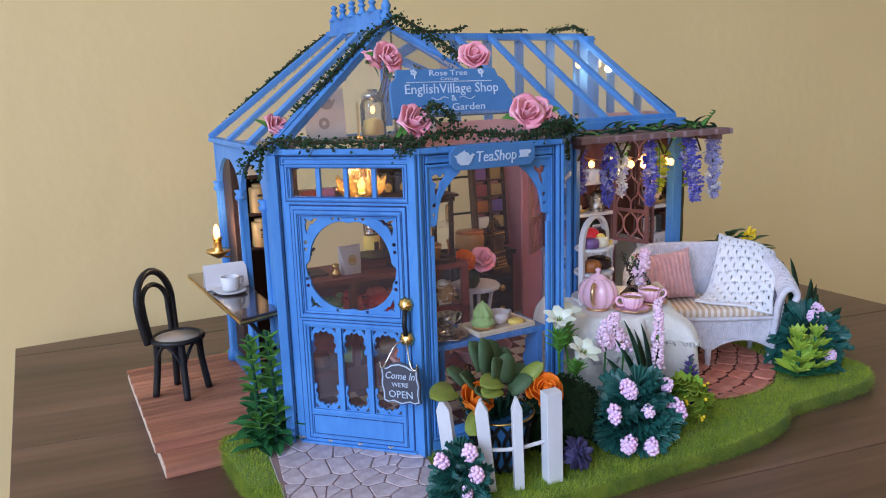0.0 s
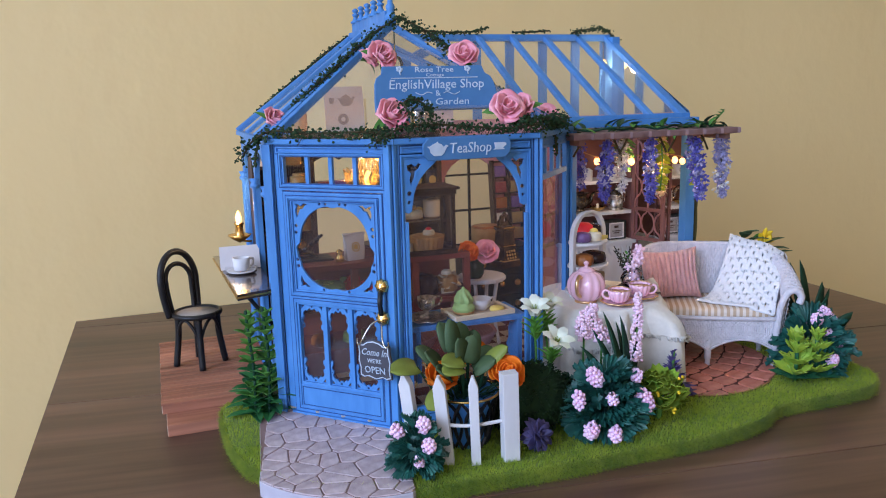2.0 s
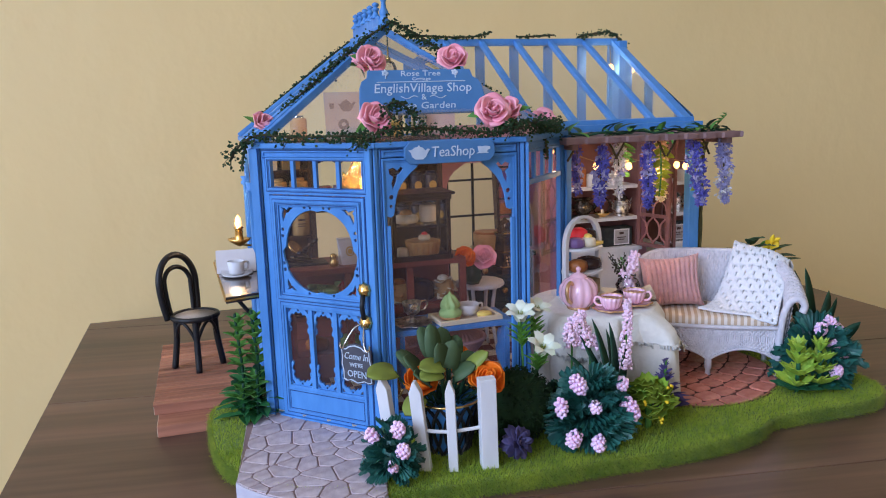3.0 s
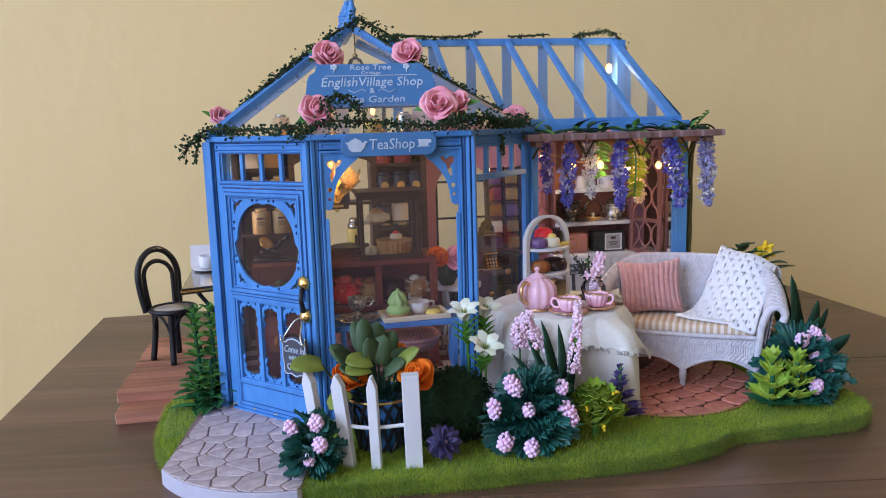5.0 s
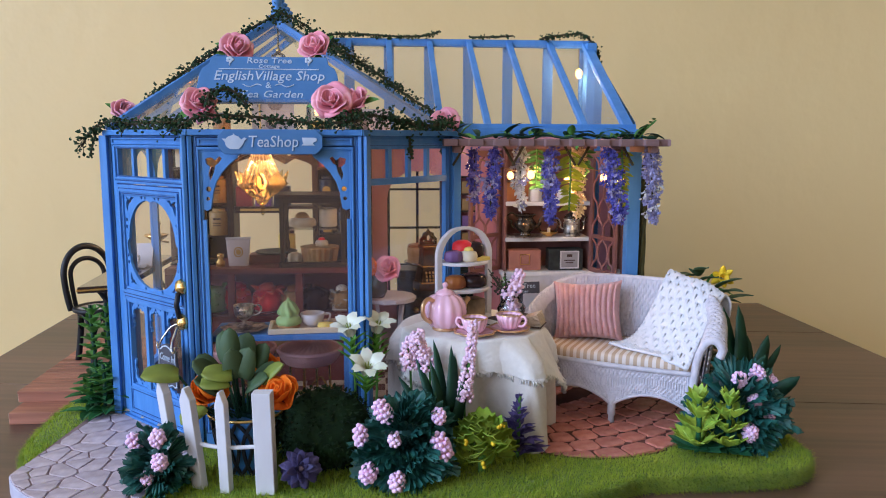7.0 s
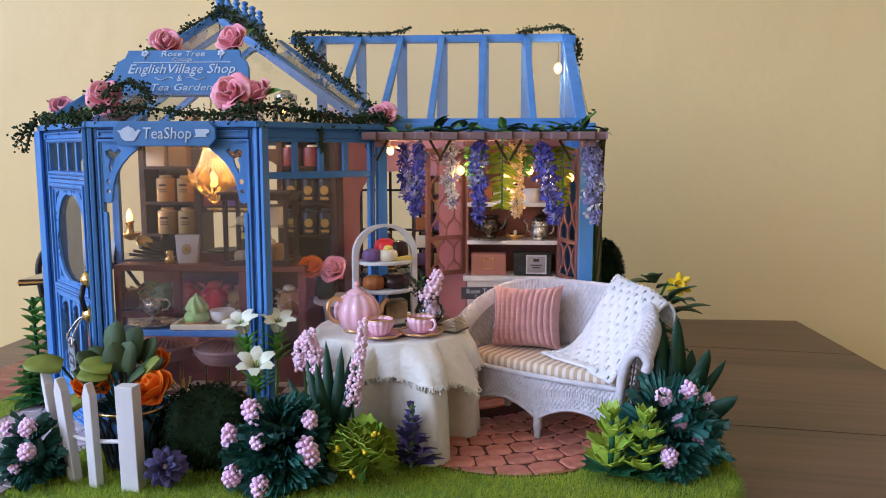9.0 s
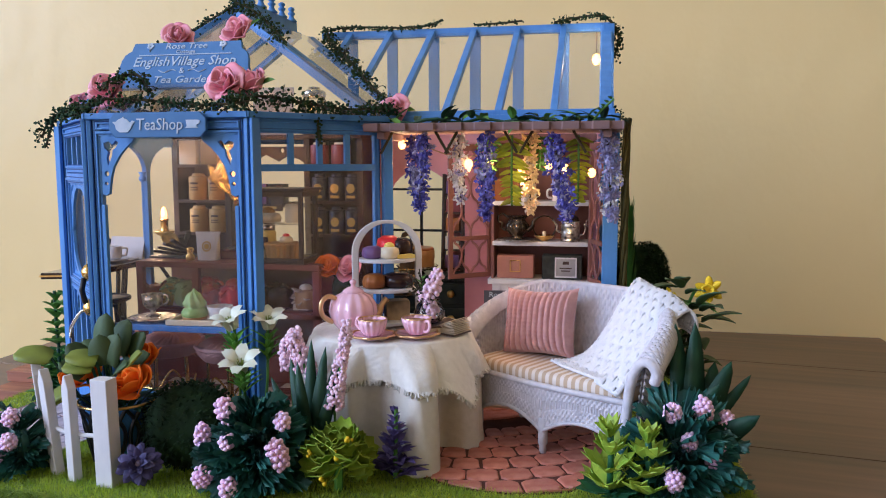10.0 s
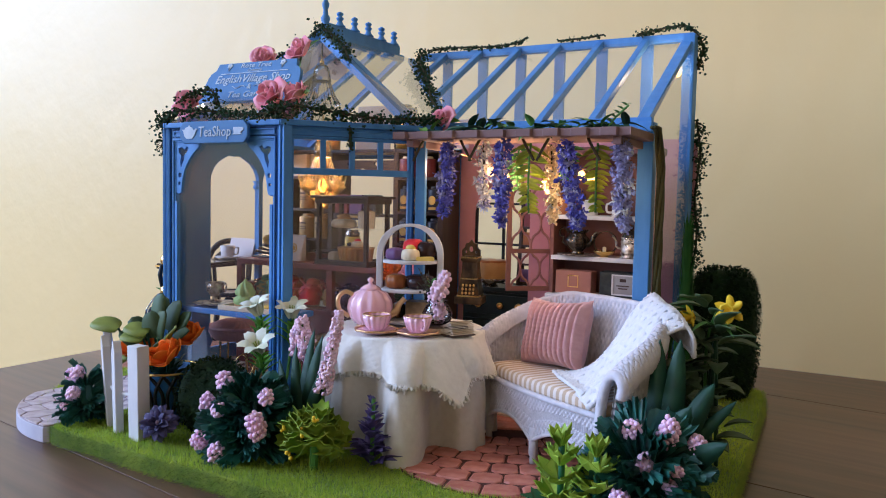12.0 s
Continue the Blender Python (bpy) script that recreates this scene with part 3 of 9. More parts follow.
hp("handle", Geo().tube([(hx, 6.55, 0.32), (hx, 6.1, 0.42), (hx, 5.6, 0.32)], 0.1, 10, FD), BLACK, door, "black handle with gilt rosettes", True)
for z in (6.75, 5.42):
    g = Geo().lathe([(0.02, 0), (0.26, 0.02), (0.3, 0.1), (0.24, 0.2), (0.1, 0.3), (0.0, 0.31)], 24, FD @ at(hx, z, 0.1), 0.1, 8)
    hp("rosette", g, GOLD, door, "", True)

# front window wall
F = dist(P1, P2)
fw = panel(P1, P2, rect(0.2, F - 0.2, Z0, EAVE), [rect(0.42, F - 0.42, 1.5, 11.76)], 0.22, "window_wall", None, -0.2)
panel(P1, P2, rect(0.3, F - 0.3, 12.0, 12.25), [rect(0.38, F - 0.38, 12.06, 12.19)], 0.06, "moulding", fw, 0.02)
panel(P1, P2, rect(0.27, F - 0.27, 1.2, 11.94), [rect(0.34, F - 0.34, 1.3, 11.84)], 0.06, "moulding", fw, 0.02)
for s in (1, -1):
    fx = lambda u: u - 0.2 if s > 0 else F - u + 0.2
    fy = lambda y: 11.77 - (11.56 - y) * 1.22
    curve_in = [(0.76, 9.8), (0.9, 9.86), (0.95, 10.1), (1.0, 10.36), (1.12, 10.66), (1.34, 10.95), (1.62, 11.2), (1.9, 11.38), (2.05, 11.56)]
    outer = [(fx(x), fy(y)) for x, y in [(0.6, 9.85)] + curve_in + [(0.6, 11.56)]]
    hs = [[(fx(x), fy(y)) for x, y in [(0.75, 11.35), (0.95, 11.4), (1.1, 11.3), (1.24, 11.42), (1.34, 11.36), (1.22, 11.22), (1.1, 11.15), (1.05, 10.95), (0.9, 10.7), (0.85, 10.9), (0.93, 11.1), (0.78, 11.2)]],
          circle(fx(0.83), fy(10.45), 0.095), circle(fx(0.8), fy(10.16), 0.07)]
    panel(P1, P2, outer, hs, 0.14, "bracket", fw, -0.14, bevel=0.015)
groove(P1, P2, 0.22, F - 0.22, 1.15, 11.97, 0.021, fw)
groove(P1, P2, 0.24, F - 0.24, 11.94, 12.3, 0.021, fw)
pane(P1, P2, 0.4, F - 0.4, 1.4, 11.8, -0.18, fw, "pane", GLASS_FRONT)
for s in (0, 1):
    u = 0.47 if not s else F - 0.47
    g = Geo().box(u - 0.07, u + 0.07, 1.4, 9.3, -0.1, 0.07, 0.02, facet(P1, P2))
    hp("fillet", g, BLUE, fw)
sill = hp("window_shelf", Geo().box(12.6, 18.0, 25.5, 27.7, 4.62, 4.86, 0.04), BLUE, None, "blue painted shelf board behind the window")
for x in (13.0, 17.6):
    br = fret([(0, 0), (0.3, 0), (0.5, -0.25), (0.8, -0.3), (1.0, -0.6), (0.95, -1.0), (1.2, -1.4), (1.0, -1.8), (0.55, -1.9), (0.2, -2.2), (0, -2.2)], (), 0.2, Matrix(((0, 0, 1, x), (1, 0, 0, 25.5), (0, 1, 0, 4.62), (0, 0, 0, 1))))
    hp("shelf_bracket", br, BLUE, sill)

# window wall beside the garden
E_ = dist(P2, P3)
ew = panel(P2, P3, rect(0.2, E_ - 0.2, Z0, EAVE), [rect(0.45, E_ - 0.45, 10.75, 11.85), rect(0.45, E_ - 0.45, 1.0, 10.5)], 0.22, "window_wall", None, -0.2)
for k in range(1, 4):
    u = 0.45 + (E_ - 0.9) * k / 4
    panel(P2, P3, rect(u - 0.11, u + 0.11, 10.7, 11.9), (), 0.16, "mullion", ew, -0.16)
panel(P2, P3, rect(0.3, E_ - 0.3, 12.0, 12.25), [rect(0.38, E_ - 0.38, 12.06, 12.19)], 0.06, "moulding", ew, 0.02)
panel(P2, P3, rect(0.26, E_ - 0.26, 0.9, 11.98), [rect(0.33, E_ - 0.33, 0.97, 11.91)], 0.05, "moulding", ew, 0.02)
groove(P2, P3, 0.22, E_ - 0.22, 0.86, 12.02, 0.021, ew)
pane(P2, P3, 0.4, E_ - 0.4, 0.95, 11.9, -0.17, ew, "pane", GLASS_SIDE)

# short return and the open side of the long wing
hp("return_rail", Geo().box(21.85, 22.15, 29.4, 31.0, EAVE2 - 0.4, EAVE2, 0.03), BLUE)
hp("garden_post", Geo().box(30.45, 31.05, 31.2, 31.75, Z0, EAVE2, 0.04), BLUE)
hp("garden_lintel", Geo().box(22.0, 31.0, 31.0, 31.4, EAVE2 - 0.35, EAVE2, 0.03), BLUE)

# west wall with two arches on slim columns
WW = dist(PW, P0)
def arched(u0, u1, z0, spring, top, n=12):
    c, r = (u0 + u1) / 2, (u1 - u0) / 2
    pts = [(u0, z0), (u1, z0)]
    for i in range(n + 1):
        a = math.pi * i / n
        k = 1 + 0.035 * math.cos(14 * a) * math.sin(a) ** 4
        pts.append((c + r * k * math.cos(a) if 0 < i < n else c + r * math.cos(a), spring + (top - spring) * k * math.sin(a)))
    return pts
ww = panel(PW, P0, rect(0, WW, Z0, EAVE), [arched(0.5, 4.52, 1.6, 10.3, 11.7), arched(4.82, 8.47, 1.6, 10.3, 11.7)], 0.25, "arcade_wall", None, -0.25)
for u in (0.3, 4.67, 8.62):
    m = facet(PW, P0) @ at(u, 0, 0.0, 0, -90)
    hp("column", Geo().lathe([(0.3, 1.0), (0.3, 1.5), (0.18, 1.6), (0.15, 9.9), (0.26, 10.0), (0.26, 10.12), (0.18, 10.2), (0.28, 10.4)], 12, m), BLUE, ww, "", True)

# eave beams round the bay
for a, b in ((PW, P0), (P0, P1), (P1, P2), (P2, P3)):
    l = dist(a, b)
    hp("eave_beam", Geo().box(-0.15, l + 0.15, EAVE, EAVE + 0.22, -0.35, 0.22, 0.04, facet(a, b)), BLUE)

# roof: ridges, hips, rafters, clear sheets
RX0 = 14.45  # the bay's ridge line
APEX, CRESTB = (RX0, 32.7, RIDGE + 0.1), (RX0, 39.7, RIDGE + 0.1)


def beam(a, b, w=0.34, h=0.34, name="rafter", lift=0.0):
    a, b = Vector(a), Vector(b)
    m = aim(a + Vector((0, 0, lift)), b - a)
    return hp(name, Geo().box(-0.05, (b - a).length + 0.05, -w / 2, w / 2, -h / 2, h / 2, 0.035, m), BLUE)


E0 = EAVE + 0.25
C0, C1, C2, C3 = (*P0, E0), (*P1, E0), (*P2, E0), (*P3, E0)
NW = (7.9, 39.8, E0)
HIP3 = (21.5, 29.8, E0 + 0.05)
for a_, b_ in ((C0, APEX), (HIP3, APEX)):
    d_ = Vector(b_) - Vector(a_)
    side = Vector((d_.y, -d_.x, 0)).normalized() * 0.19
    for k in (-1, 1):
        beam(Vector(a_) + side * k, Vector(b_) + side * k, 0.3, 0.34, "hip_rafter")
    m = aim(a_, d_)
    # dark strip paints the shade between the two hip beams
    hp("groove", Geo().box(0, d_.length, -0.06, 0.06, -0.12, 0.1, 0, m), BLUE_DARK, None, "dark strip painted as the shade between the hip fillets")
beam(NW, CRESTB, 0.42, 0.3)
for k in (0.32, 0.66):
    y = 29.25 + (39.7 - 29.25) * k
    yy = 32.7 + (39.7 - 32.7) * k
    beam((8.0, y, E0), (RX0, yy, RIDGE + 0.1), 0.34, 0.26)
beam((RX0, 32.4, RIDGE + 0.1), CRESTB, 0.5, 0.3, "ridge_beam")
beam((16.0, 39.6, RIDGE), (30.75, 39.6, RIDGE), 0.4, 0.4, "ridge_beam")
VAL = (22.1, 31.75, EAVE2 + 0.1)
beam(VAL, (15.3, 39.5, RIDGE - 0.1), 0.36, 0.26, "valley_rafter")
beam((22.1, 31.75, EAVE2 + 0.1), (30.8, 31.75, EAVE2 + 0.1), 0.34, 0.26, "eave_beam")
RX = [30.5, 28.45, 26.2, 24.0, 21.85, 19.65, 17.5]
for i, x in enumerate(RX):
    if x > 22:
        foot = (x, 31.75, EAVE2 + 0.1)
    else:
        k = (22.1 - x) / (22.1 - 15.3)
        foot = (x, 31.75 + (39.5 - 31.75) * k, EAVE2 + 0.1 + (RIDGE - 0.1 - EAVE2 - 0.1) * k)
    beam(foot, (x, 39.5, RIDGE), 0.48 if i == 0 else 0.3, 0.3)
    beam((x, 39.8, EAVE2), (x, 39.8, RIDGE - 0.1), 0.2, 0.55, "back_mullion")


def sheet(pts, name="roof_pane"):
    ob = hp(name, Geo().add(pts, [tuple(range(len(pts)))]), GLASS_ROOF)
    ob.visible_shadow = False
    return ob


sheet([C0, C1, APEX])
sheet([C1, C2, APEX])
sheet([C2, C3, APEX])
sheet([C0, APEX, CRESTB, NW])
sheet([C3, VAL, (15.3, 39.5, RIDGE), APEX])
sheet([VAL, (30.6, 31.75, EAVE2 + 0.12), (30.6, 39.5, RIDGE), (15.3, 39.5, RIDGE)])

# crest on the bay's ridge
crest = hp("crest", Geo().box(RX0 - 0.1, RX0 + 0.1, 33.0, 39.5, RIDGE + 0.2, RIDGE + 0.75, 0.03), BLUE)
FIN = [(0.34, 0), (0.32, 0.06), (0.2, 0.16), (0.13, 0.3), (0.16, 0.34), (0.22, 0.4), (0.22, 0.46), (0.12, 0.5), (0.13, 0.54), (0.2, 0.6), (0.2, 0.68), (0.1, 0.74), (0.02, 0.77)]
for k in range(5):
    hp("finial", Geo().lathe([(r * 0.86, z) for r, z in FIN], 10, at(RX0, 34.0 + k * 1.25, RIDGE + 0.72)), BLUE, crest, "", True)
POLE = [(0.26, 0), (0.26, 0.3), (0.16, 0.42), (0.2, 0.55), (0.23, 0.7), (0.14, 0.85), (0.11, 1.1), (0.17, 1.25), (0.18, 1.4), (0.1, 1.55), (0.08, 1.9), (0.1, 2.0), (0.05, 2.3), (0.01, 2.6)]
hp("finial_pole", Geo().lathe(POLE, 12, at(RX0 + 0.1, 32.7, RIDGE + 0.2)), BLUE, None, "", True)

# back and end walls
bw = hp("back_wall", fret(rect(18.6, 31.0, Z0, EAVE2), [arched(19.5, 22.9, 3.0, 8.9, 10.5)], 0.2, facet((0, 39.7), (40, 39.7))), PINK_WALL, None, "pink painted back wall with an arched window")
for u in (19.57, 21.18, 22.8):
    hp("window_bar", Geo().box(u - 0.07, u + 0.07, 39.62, 39.74, 3, 10.5), BLACK, bw)
for z in (5.2, 7.3, 9.45):
    hp("window_bar", Geo().box(19.5, 22.9, 39.62, 39.74, z - 0.06, z + 0.06), BLACK, bw)
hp("end_post", Geo().box(30.35, 30.88, 38.6, 39.4, Z0, RIDGE, 0.04), BLUE)
sheet([(30.8, 31.6, 1.0), (30.8, 39.4, 1.0), (30.8, 39.4, RIDGE - 0.2), (30.8, 31.6, EAVE2 + 0.3)], "end_pane")

# ---- plant and cloth materials ----
TEAL = surface("dark_teal_paper_leaf", (0.008, 0.068, 0.054), (0.02, 0.145, 0.112), 60, 40, 0.48, bump=0.6, bump_scale=60, spec=0.6)
LEAF = surface("mid_green_leaf", (0.11, 0.30, 0.05), (0.04, 0.15, 0.03), 40, 40, 0.5, bump=0.15, bump_scale=50)
LEAF_DARK = surface("dark_green_leaf", (0.014, 0.068, 0.034), (0.007, 0.036, 0.02), 40, 40, 0.55, bump=0.15)
LEAF_GREY = surface("grey_green_succulent", (0.07, 0.13, 0.058), (0.055, 0.085, 0.034), 30, 25, 0.6, bump=0.1)
LEAF_YEL = surface("yellow_green_leaf", (0.26, 0.33, 0.05), (0.17, 0.20, 0.04), 40, 45, 0.5, bump=0.15)
LIME = surface("bright_lime_leaf", (0.40, 0.50, 0.05), (0.14, 0.32, 0.03), 40, 110, 0.5, bump=0.15)
IVY = surface("dark_ivy_foam", (0.011, 0.034, 0.011), (0.02, 0.056, 0.018), 60, 40, 0.8, bump=0.4)
VINE = surface("brown_vine_stem", (0.035, 0.028, 0.015), (0.06, 0.05, 0.02), 60, 30, 0.8)
MOSS = surface("dark_moss_foam", (0.004, 0.017, 0.004), (0.011, 0.036, 0.008), 80, 40, 0.95, bump=0.8, bump_scale=90)
BERRY = surface("lilac_pink_beads", (0.95, 0.67, 0.86), (0.88, 0.55, 0.77), 30, 30, 0.4, bump=0, sub=0.2)
ROSE = surface("pink_paper_petal", (0.92, 0.46, 0.52), (0.80, 0.26, 0.34), 30, 60, 0.65, bump=0.25, bump_scale=60, sub=0.1)
ORANGE = translucent(surface("orange_paper_petal", (1.0, 0.29, 0.015), (0.92, 0.19, 0.008), 30, 50, 0.6, bump=0.2), 0.25)
YELLOW = surface("yellow_petal", (0.85, 0.60, 0.02), (0.75, 0.48, 0.015), 30, 40, 0.55, bump=0.1)
LILY = surface("white_lily_petal", (0.74, 0.74, 0.64), (0.64, 0.68, 0.50), 30, 40, 0.5, bump=0.1, sub=0.15)
PURPLE = surface("purple_plastic_leaf", (0.14, 0.10, 0.28), (0.04, 0.03, 0.10), 40, 70, 0.55, bump=0.2)
WIS_BLUE = surface("violet_blue_crystal_blossom", (0.15, 0.15, 0.52), (0.055, 0.05, 0.27), 60, 110, 0.2, bump=0.2, sub=0.1)
WIS_PALE = surface("pale_lilac_crystal_blossom", (0.40, 0.38, 0.58), (0.26, 0.25, 0.46), 60, 60, 0.2, bump=0.2, sub=0.2)
WIS_CLEAR = surface("clear_white_crystal_blossom", (0.72, 0.70, 0.68), (0.55, 0.54, 0.56), 60, 60, 0.15, bump=0.2, sub=0.2)
WIS_CREAM = surface("cream_crystal_blossom", (0.85, 0.68, 0.42), (0.80, 0.58, 0.34), 60, 60, 0.3, bump=0.2, sub=0.2)
FERN = translucent(surface("yellow_green_fern_plastic", (0.50, 0.52, 0.045), (0.22, 0.30, 0.03), 40, 90, 0.4, bump=0.15), 0.5)
BULB = glow("warm_bulb_glow", (1.0, 0.50, 0.12), 4.5)
WIRE = surface("thin_copper_wire", (0.45, 0.28, 0.14), (0.35, 0.2, 0.1), 40, 20, 0.35, metal=1.0, bump=0)
POT_BLUE = surface("blue_glazed_pot", (0.08, 0.27, 0.62), (0.05, 0.20, 0.50), 30, 25, 0.35, bump=0.15)


# ---- sign boards ----
SIGN = surface("blue_sign_board", (0.07, 0.20, 0.42), (0.055, 0.165, 0.36), 40, 12, 0.6, bump=0.2)
SIGN_WHITE = surface("white_sign_paint", (0.55, 0.62, 0.72), (0.40, 0.50, 0.62), 60, 30, 0.6, bump=0)
CHALK = surface("slate_sign_board", (0.075, 0.075, 0.095), (0.055, 0.055, 0.07), 40, 14, 0.7)
ts = thing("hanging_sign", "blue wooden sign board lettered Tea Shop in white", "sign", at(15.15, 24.92, 12.12, 0, 90))
oct_ = [(-1.85, -0.2), (-1.62, -0.44), (1.62, -0.44), (1.85, -0.2), (1.85, 0.2), (1.62, 0.44), (-1.62, 0.44), (-1.85, 0.2)]
part("board", fret(oct_, (), 0.16, bevel=0.03), SIGN, ts)
part("lettering", lettering("TeaShop", 0.58, 0.03, at(0.1, 0.0, 0.175), width=0.88, slant=0.12), SIGN_WHITE, ts)
part("teapot_motif", fret([(-1.7, 0.12), (-1.6, 0.02), (-1.56, -0.14), (-1.42, -0.25), (-1.12, -0.25), (-1.0, -0.14), (-0.9, 0.05), (-0.82, 0.12), (-0.92, 0.16), (-1.02, 0.08), (-1.12, 0.2), (-1.24, 0.24), (-1.27, 0.3), (-1.33, 0.24), (-1.46, 0.2), (-1.56, 0.12)], (), 0.03, at=0.16), SIGN_WHITE, ts)
part("cup_motif", fret([(1.12, 0.16), (1.16, -0.06), (1.08, -0.12), (1.58, -0.12), (1.5, -0.06), (1.54, 0.0), (1.64, 0.04), (1.64, 0.13), (1.55, 0.16)], (), 0.03, at=0.16), SIGN_WHITE, ts)

rs = thing("roof_sign", "large blue sign board with white hand lettering on the roof", "sign", at(14.82, 27.45, 14.45, 0, 66))
bd = [(-2.75, -1.0), (2.75, -1.0), (2.72, -0.55), (2.62, 0.2), (2.52, 0.45), (2.28, 0.62), (2.2, 0.95), (-2.2, 0.95), (-2.28, 0.62), (-2.52, 0.45), (-2.62, 0.2), (-2.72, -0.55)]
part("board", fret(bd, (), 0.18, bevel=0.03), SIGN, rs)
part("lettering", lettering("Rose Tree", 0.34, 0.03, at(0, 0.76, 0.19), width=1.2, slant=0.1), SIGN_WHITE, rs)
part("lettering", lettering("Cottage", 0.2, 0.03, at(0, 0.52, 0.19), width=1.25, slant=0.1), SIGN_WHITE, rs)
part("lettering", lettering("EnglishVillage Shop", 0.57, 0.03, at(0.02, 0.1, 0.19), width=0.97, slant=0.18), SIGN_WHITE, rs)
part("lettering", lettering("&", 0.36, 0.03, at(0, -0.3, 0.19)), SIGN_WHITE, rs)
part("lettering", lettering("Tea Garden", 0.42, 0.03, at(0.1, -0.68, 0.19), width=1.2, slant=0.18), SIGN_WHITE, rs)
part("rule_line", Geo().box(-1.9, 1.9, 0.38, 0.41, 0.18, 0.21), SIGN_WHITE, rs)
for s in (-1, 1):
    part("flourish", Geo().tube([(s * (0.25 + 0.09 * k), -0.3 + 0.06 * math.sin(k * 0.9), 0.2) for k in range(9)], 0.02, 4), SIGN_WHITE, rs)
    g = Geo().tube([(s * 1.5, 0.55, 0.2), (s * 1.5, 0.75, 0.2)], 0.025, 4)
    for k in range(5):
        g.ball((s * 1.5 + 0.09 * math.cos(k * 1.26), 0.8 + 0.08 * math.sin(k * 1.26), 0.2), 0.07, 6, 4, (1, 1, 0.3))
    part("rose_motif", g, SIGN_WHITE, rs)

op = thing("open_sign", "small slate sign lettered Come In We're Open hanging from the handle", "sign", FD @ at(L - 0.72, 3.8, 0.74, 3, 0, -8, s=1.12))
shape = [(-0.72, -0.62), (-0.55, -0.68), (-0.35, -0.62), (0, -0.72), (0.35, -0.62), (0.55, -0.68), (0.72, -0.62), (0.7, -0.3), (0.76, 0), (0.7, 0.3), (0.72, 0.62), (0.5, 0.62), (0.3, 0.74), (0, 0.8), (-0.3, 0.74), (-0.5, 0.62), (-0.72, 0.62), (-0.7, 0.3), (-0.76, 0), (-0.7, -0.3)]
part("plate", fret(shape, (), 0.08, bevel=0.015), CHALK, op)
part("border", fret([(x * 0.93, y * 0.93) for x, y in shape], [[(x * 0.88, y * 0.88) for x, y in shape]], 0.02, at=0.08), SIGN_WHITE, op)
part("lettering", lettering("Come In", 0.36, 0.02, at(0, 0.32, 0.1), width=0.9, slant=0.35), SIGN_WHITE, op)
part("lettering", lettering("WE'RE", 0.22, 0.02, at(0, 0.0, 0.1)), SIGN_WHITE, op)
part("lettering", lettering("OPEN", 0.36, 0.02, at(0, -0.34, 0.1)), SIGN_WHITE, op)
for s in (-1, 1):
    part("hook", Geo().tube(spline([(s * 0.06, 1.38, -0.42), (s * 0.24, 1.25, -0.2), (s * 0.42, 0.85, 0.06), (s * 0.55, 0.6, 0.12), (s * 0.68, 0.6, 0.1), (s * 0.7, 0.78, 0.08)], 5), 0.035, 6), SILVER, op, "silver wire hook", True)


# ---- roses ----
def petal(g, m, span, radius, h, lip, ph):
    """One cupped petal: a rounded patch of a bowl whose upper edge rolls outwards."""
    def fn(u, v):
        a = (u - 0.5) * 2
        ang = radians(span) * a * math.sin(math.pi * (0.16 + 0.62 * v)) ** 0.6
        top = 1 - 0.30 * abs(a) ** 2.4
        r = radius * (0.22 + 0.78 * math.sin(min(1.0, 1.25 * v) * math.pi / 2)) + lip * max(0, v - 0.55) ** 1.5 * 1.6 + 0.03 * math.sin(5 * a + ph) * v
        z = h * v * top - lip * 0.55 * max(0, v - 0.6) ** 2 * 2.5 * (0.6 + abs(a))
        return (r * math.cos(ang), r * math.sin(ang), z)
    g.grid(fn, 8, 7, m)


def rose(name, label, m, size, mat, group, seed, leaves=True):
    q = random.Random(seed)
    t = thing(name, label, "flower", m, group)
    size *= 0.69
    rings = ((1, 165, 0.13, 1.0, 0.0), (2, 100, 0.24, 1.0, 0.05), (3, 78, 0.40, 0.98, 0.16), (4, 60, 0.58, 0.88, 0.34), (5, 50, 0.78, 0.66, 0.55))
    for ring, (n, span, r, h, lip) in enumerate(rings):
        g = Geo()
        for k in range(n):
            a = 360 * (k + 0.5 * (ring % 2)) / n + q.uniform(-14, 14)
            petal(g, at(q.uniform(-0.03, 0.03), q.uniform(-0.03, 0.03), -0.03 * ring, a, q.uniform(-7, 7), q.uniform(-7, 7)), span * q.uniform(0.9, 1.1), r * q.uniform(0.92, 1.08), h * q.uniform(0.9, 1.08), lip * q.uniform(0.6, 1.3) * (0.4 if mat is ORANGE else 1.0), q.uniform(0, 6))
        g2 = Geo().add([(x * size, y * size, z * size) for x, y, z in g.v], g.f)
        ob = part("petals", g2, mat, t, "", True)
        ob.modifiers.new("paper", "SOLIDIFY").thickness = 0.00022
    part("bud", Geo().ball((0, 0, 0.4 * size), 0.12 * size, 8, 6, (1, 1, 3.2)), mat, t, "", True)
    if leaves:
        g3 = Geo()
        for k in range(3):
            g3.leaf(at(0, 0, 0.02 * size, k * 120 + q.uniform(0, 90)) @ at(0.3 * size, 0, 0), 1.1 * size, 0.5 * size, 0.3, 0.2)
        part("leaves", g3, LEAF, t)
    return t


PR = "pink paper rose with ruffled petals on the roof edge"
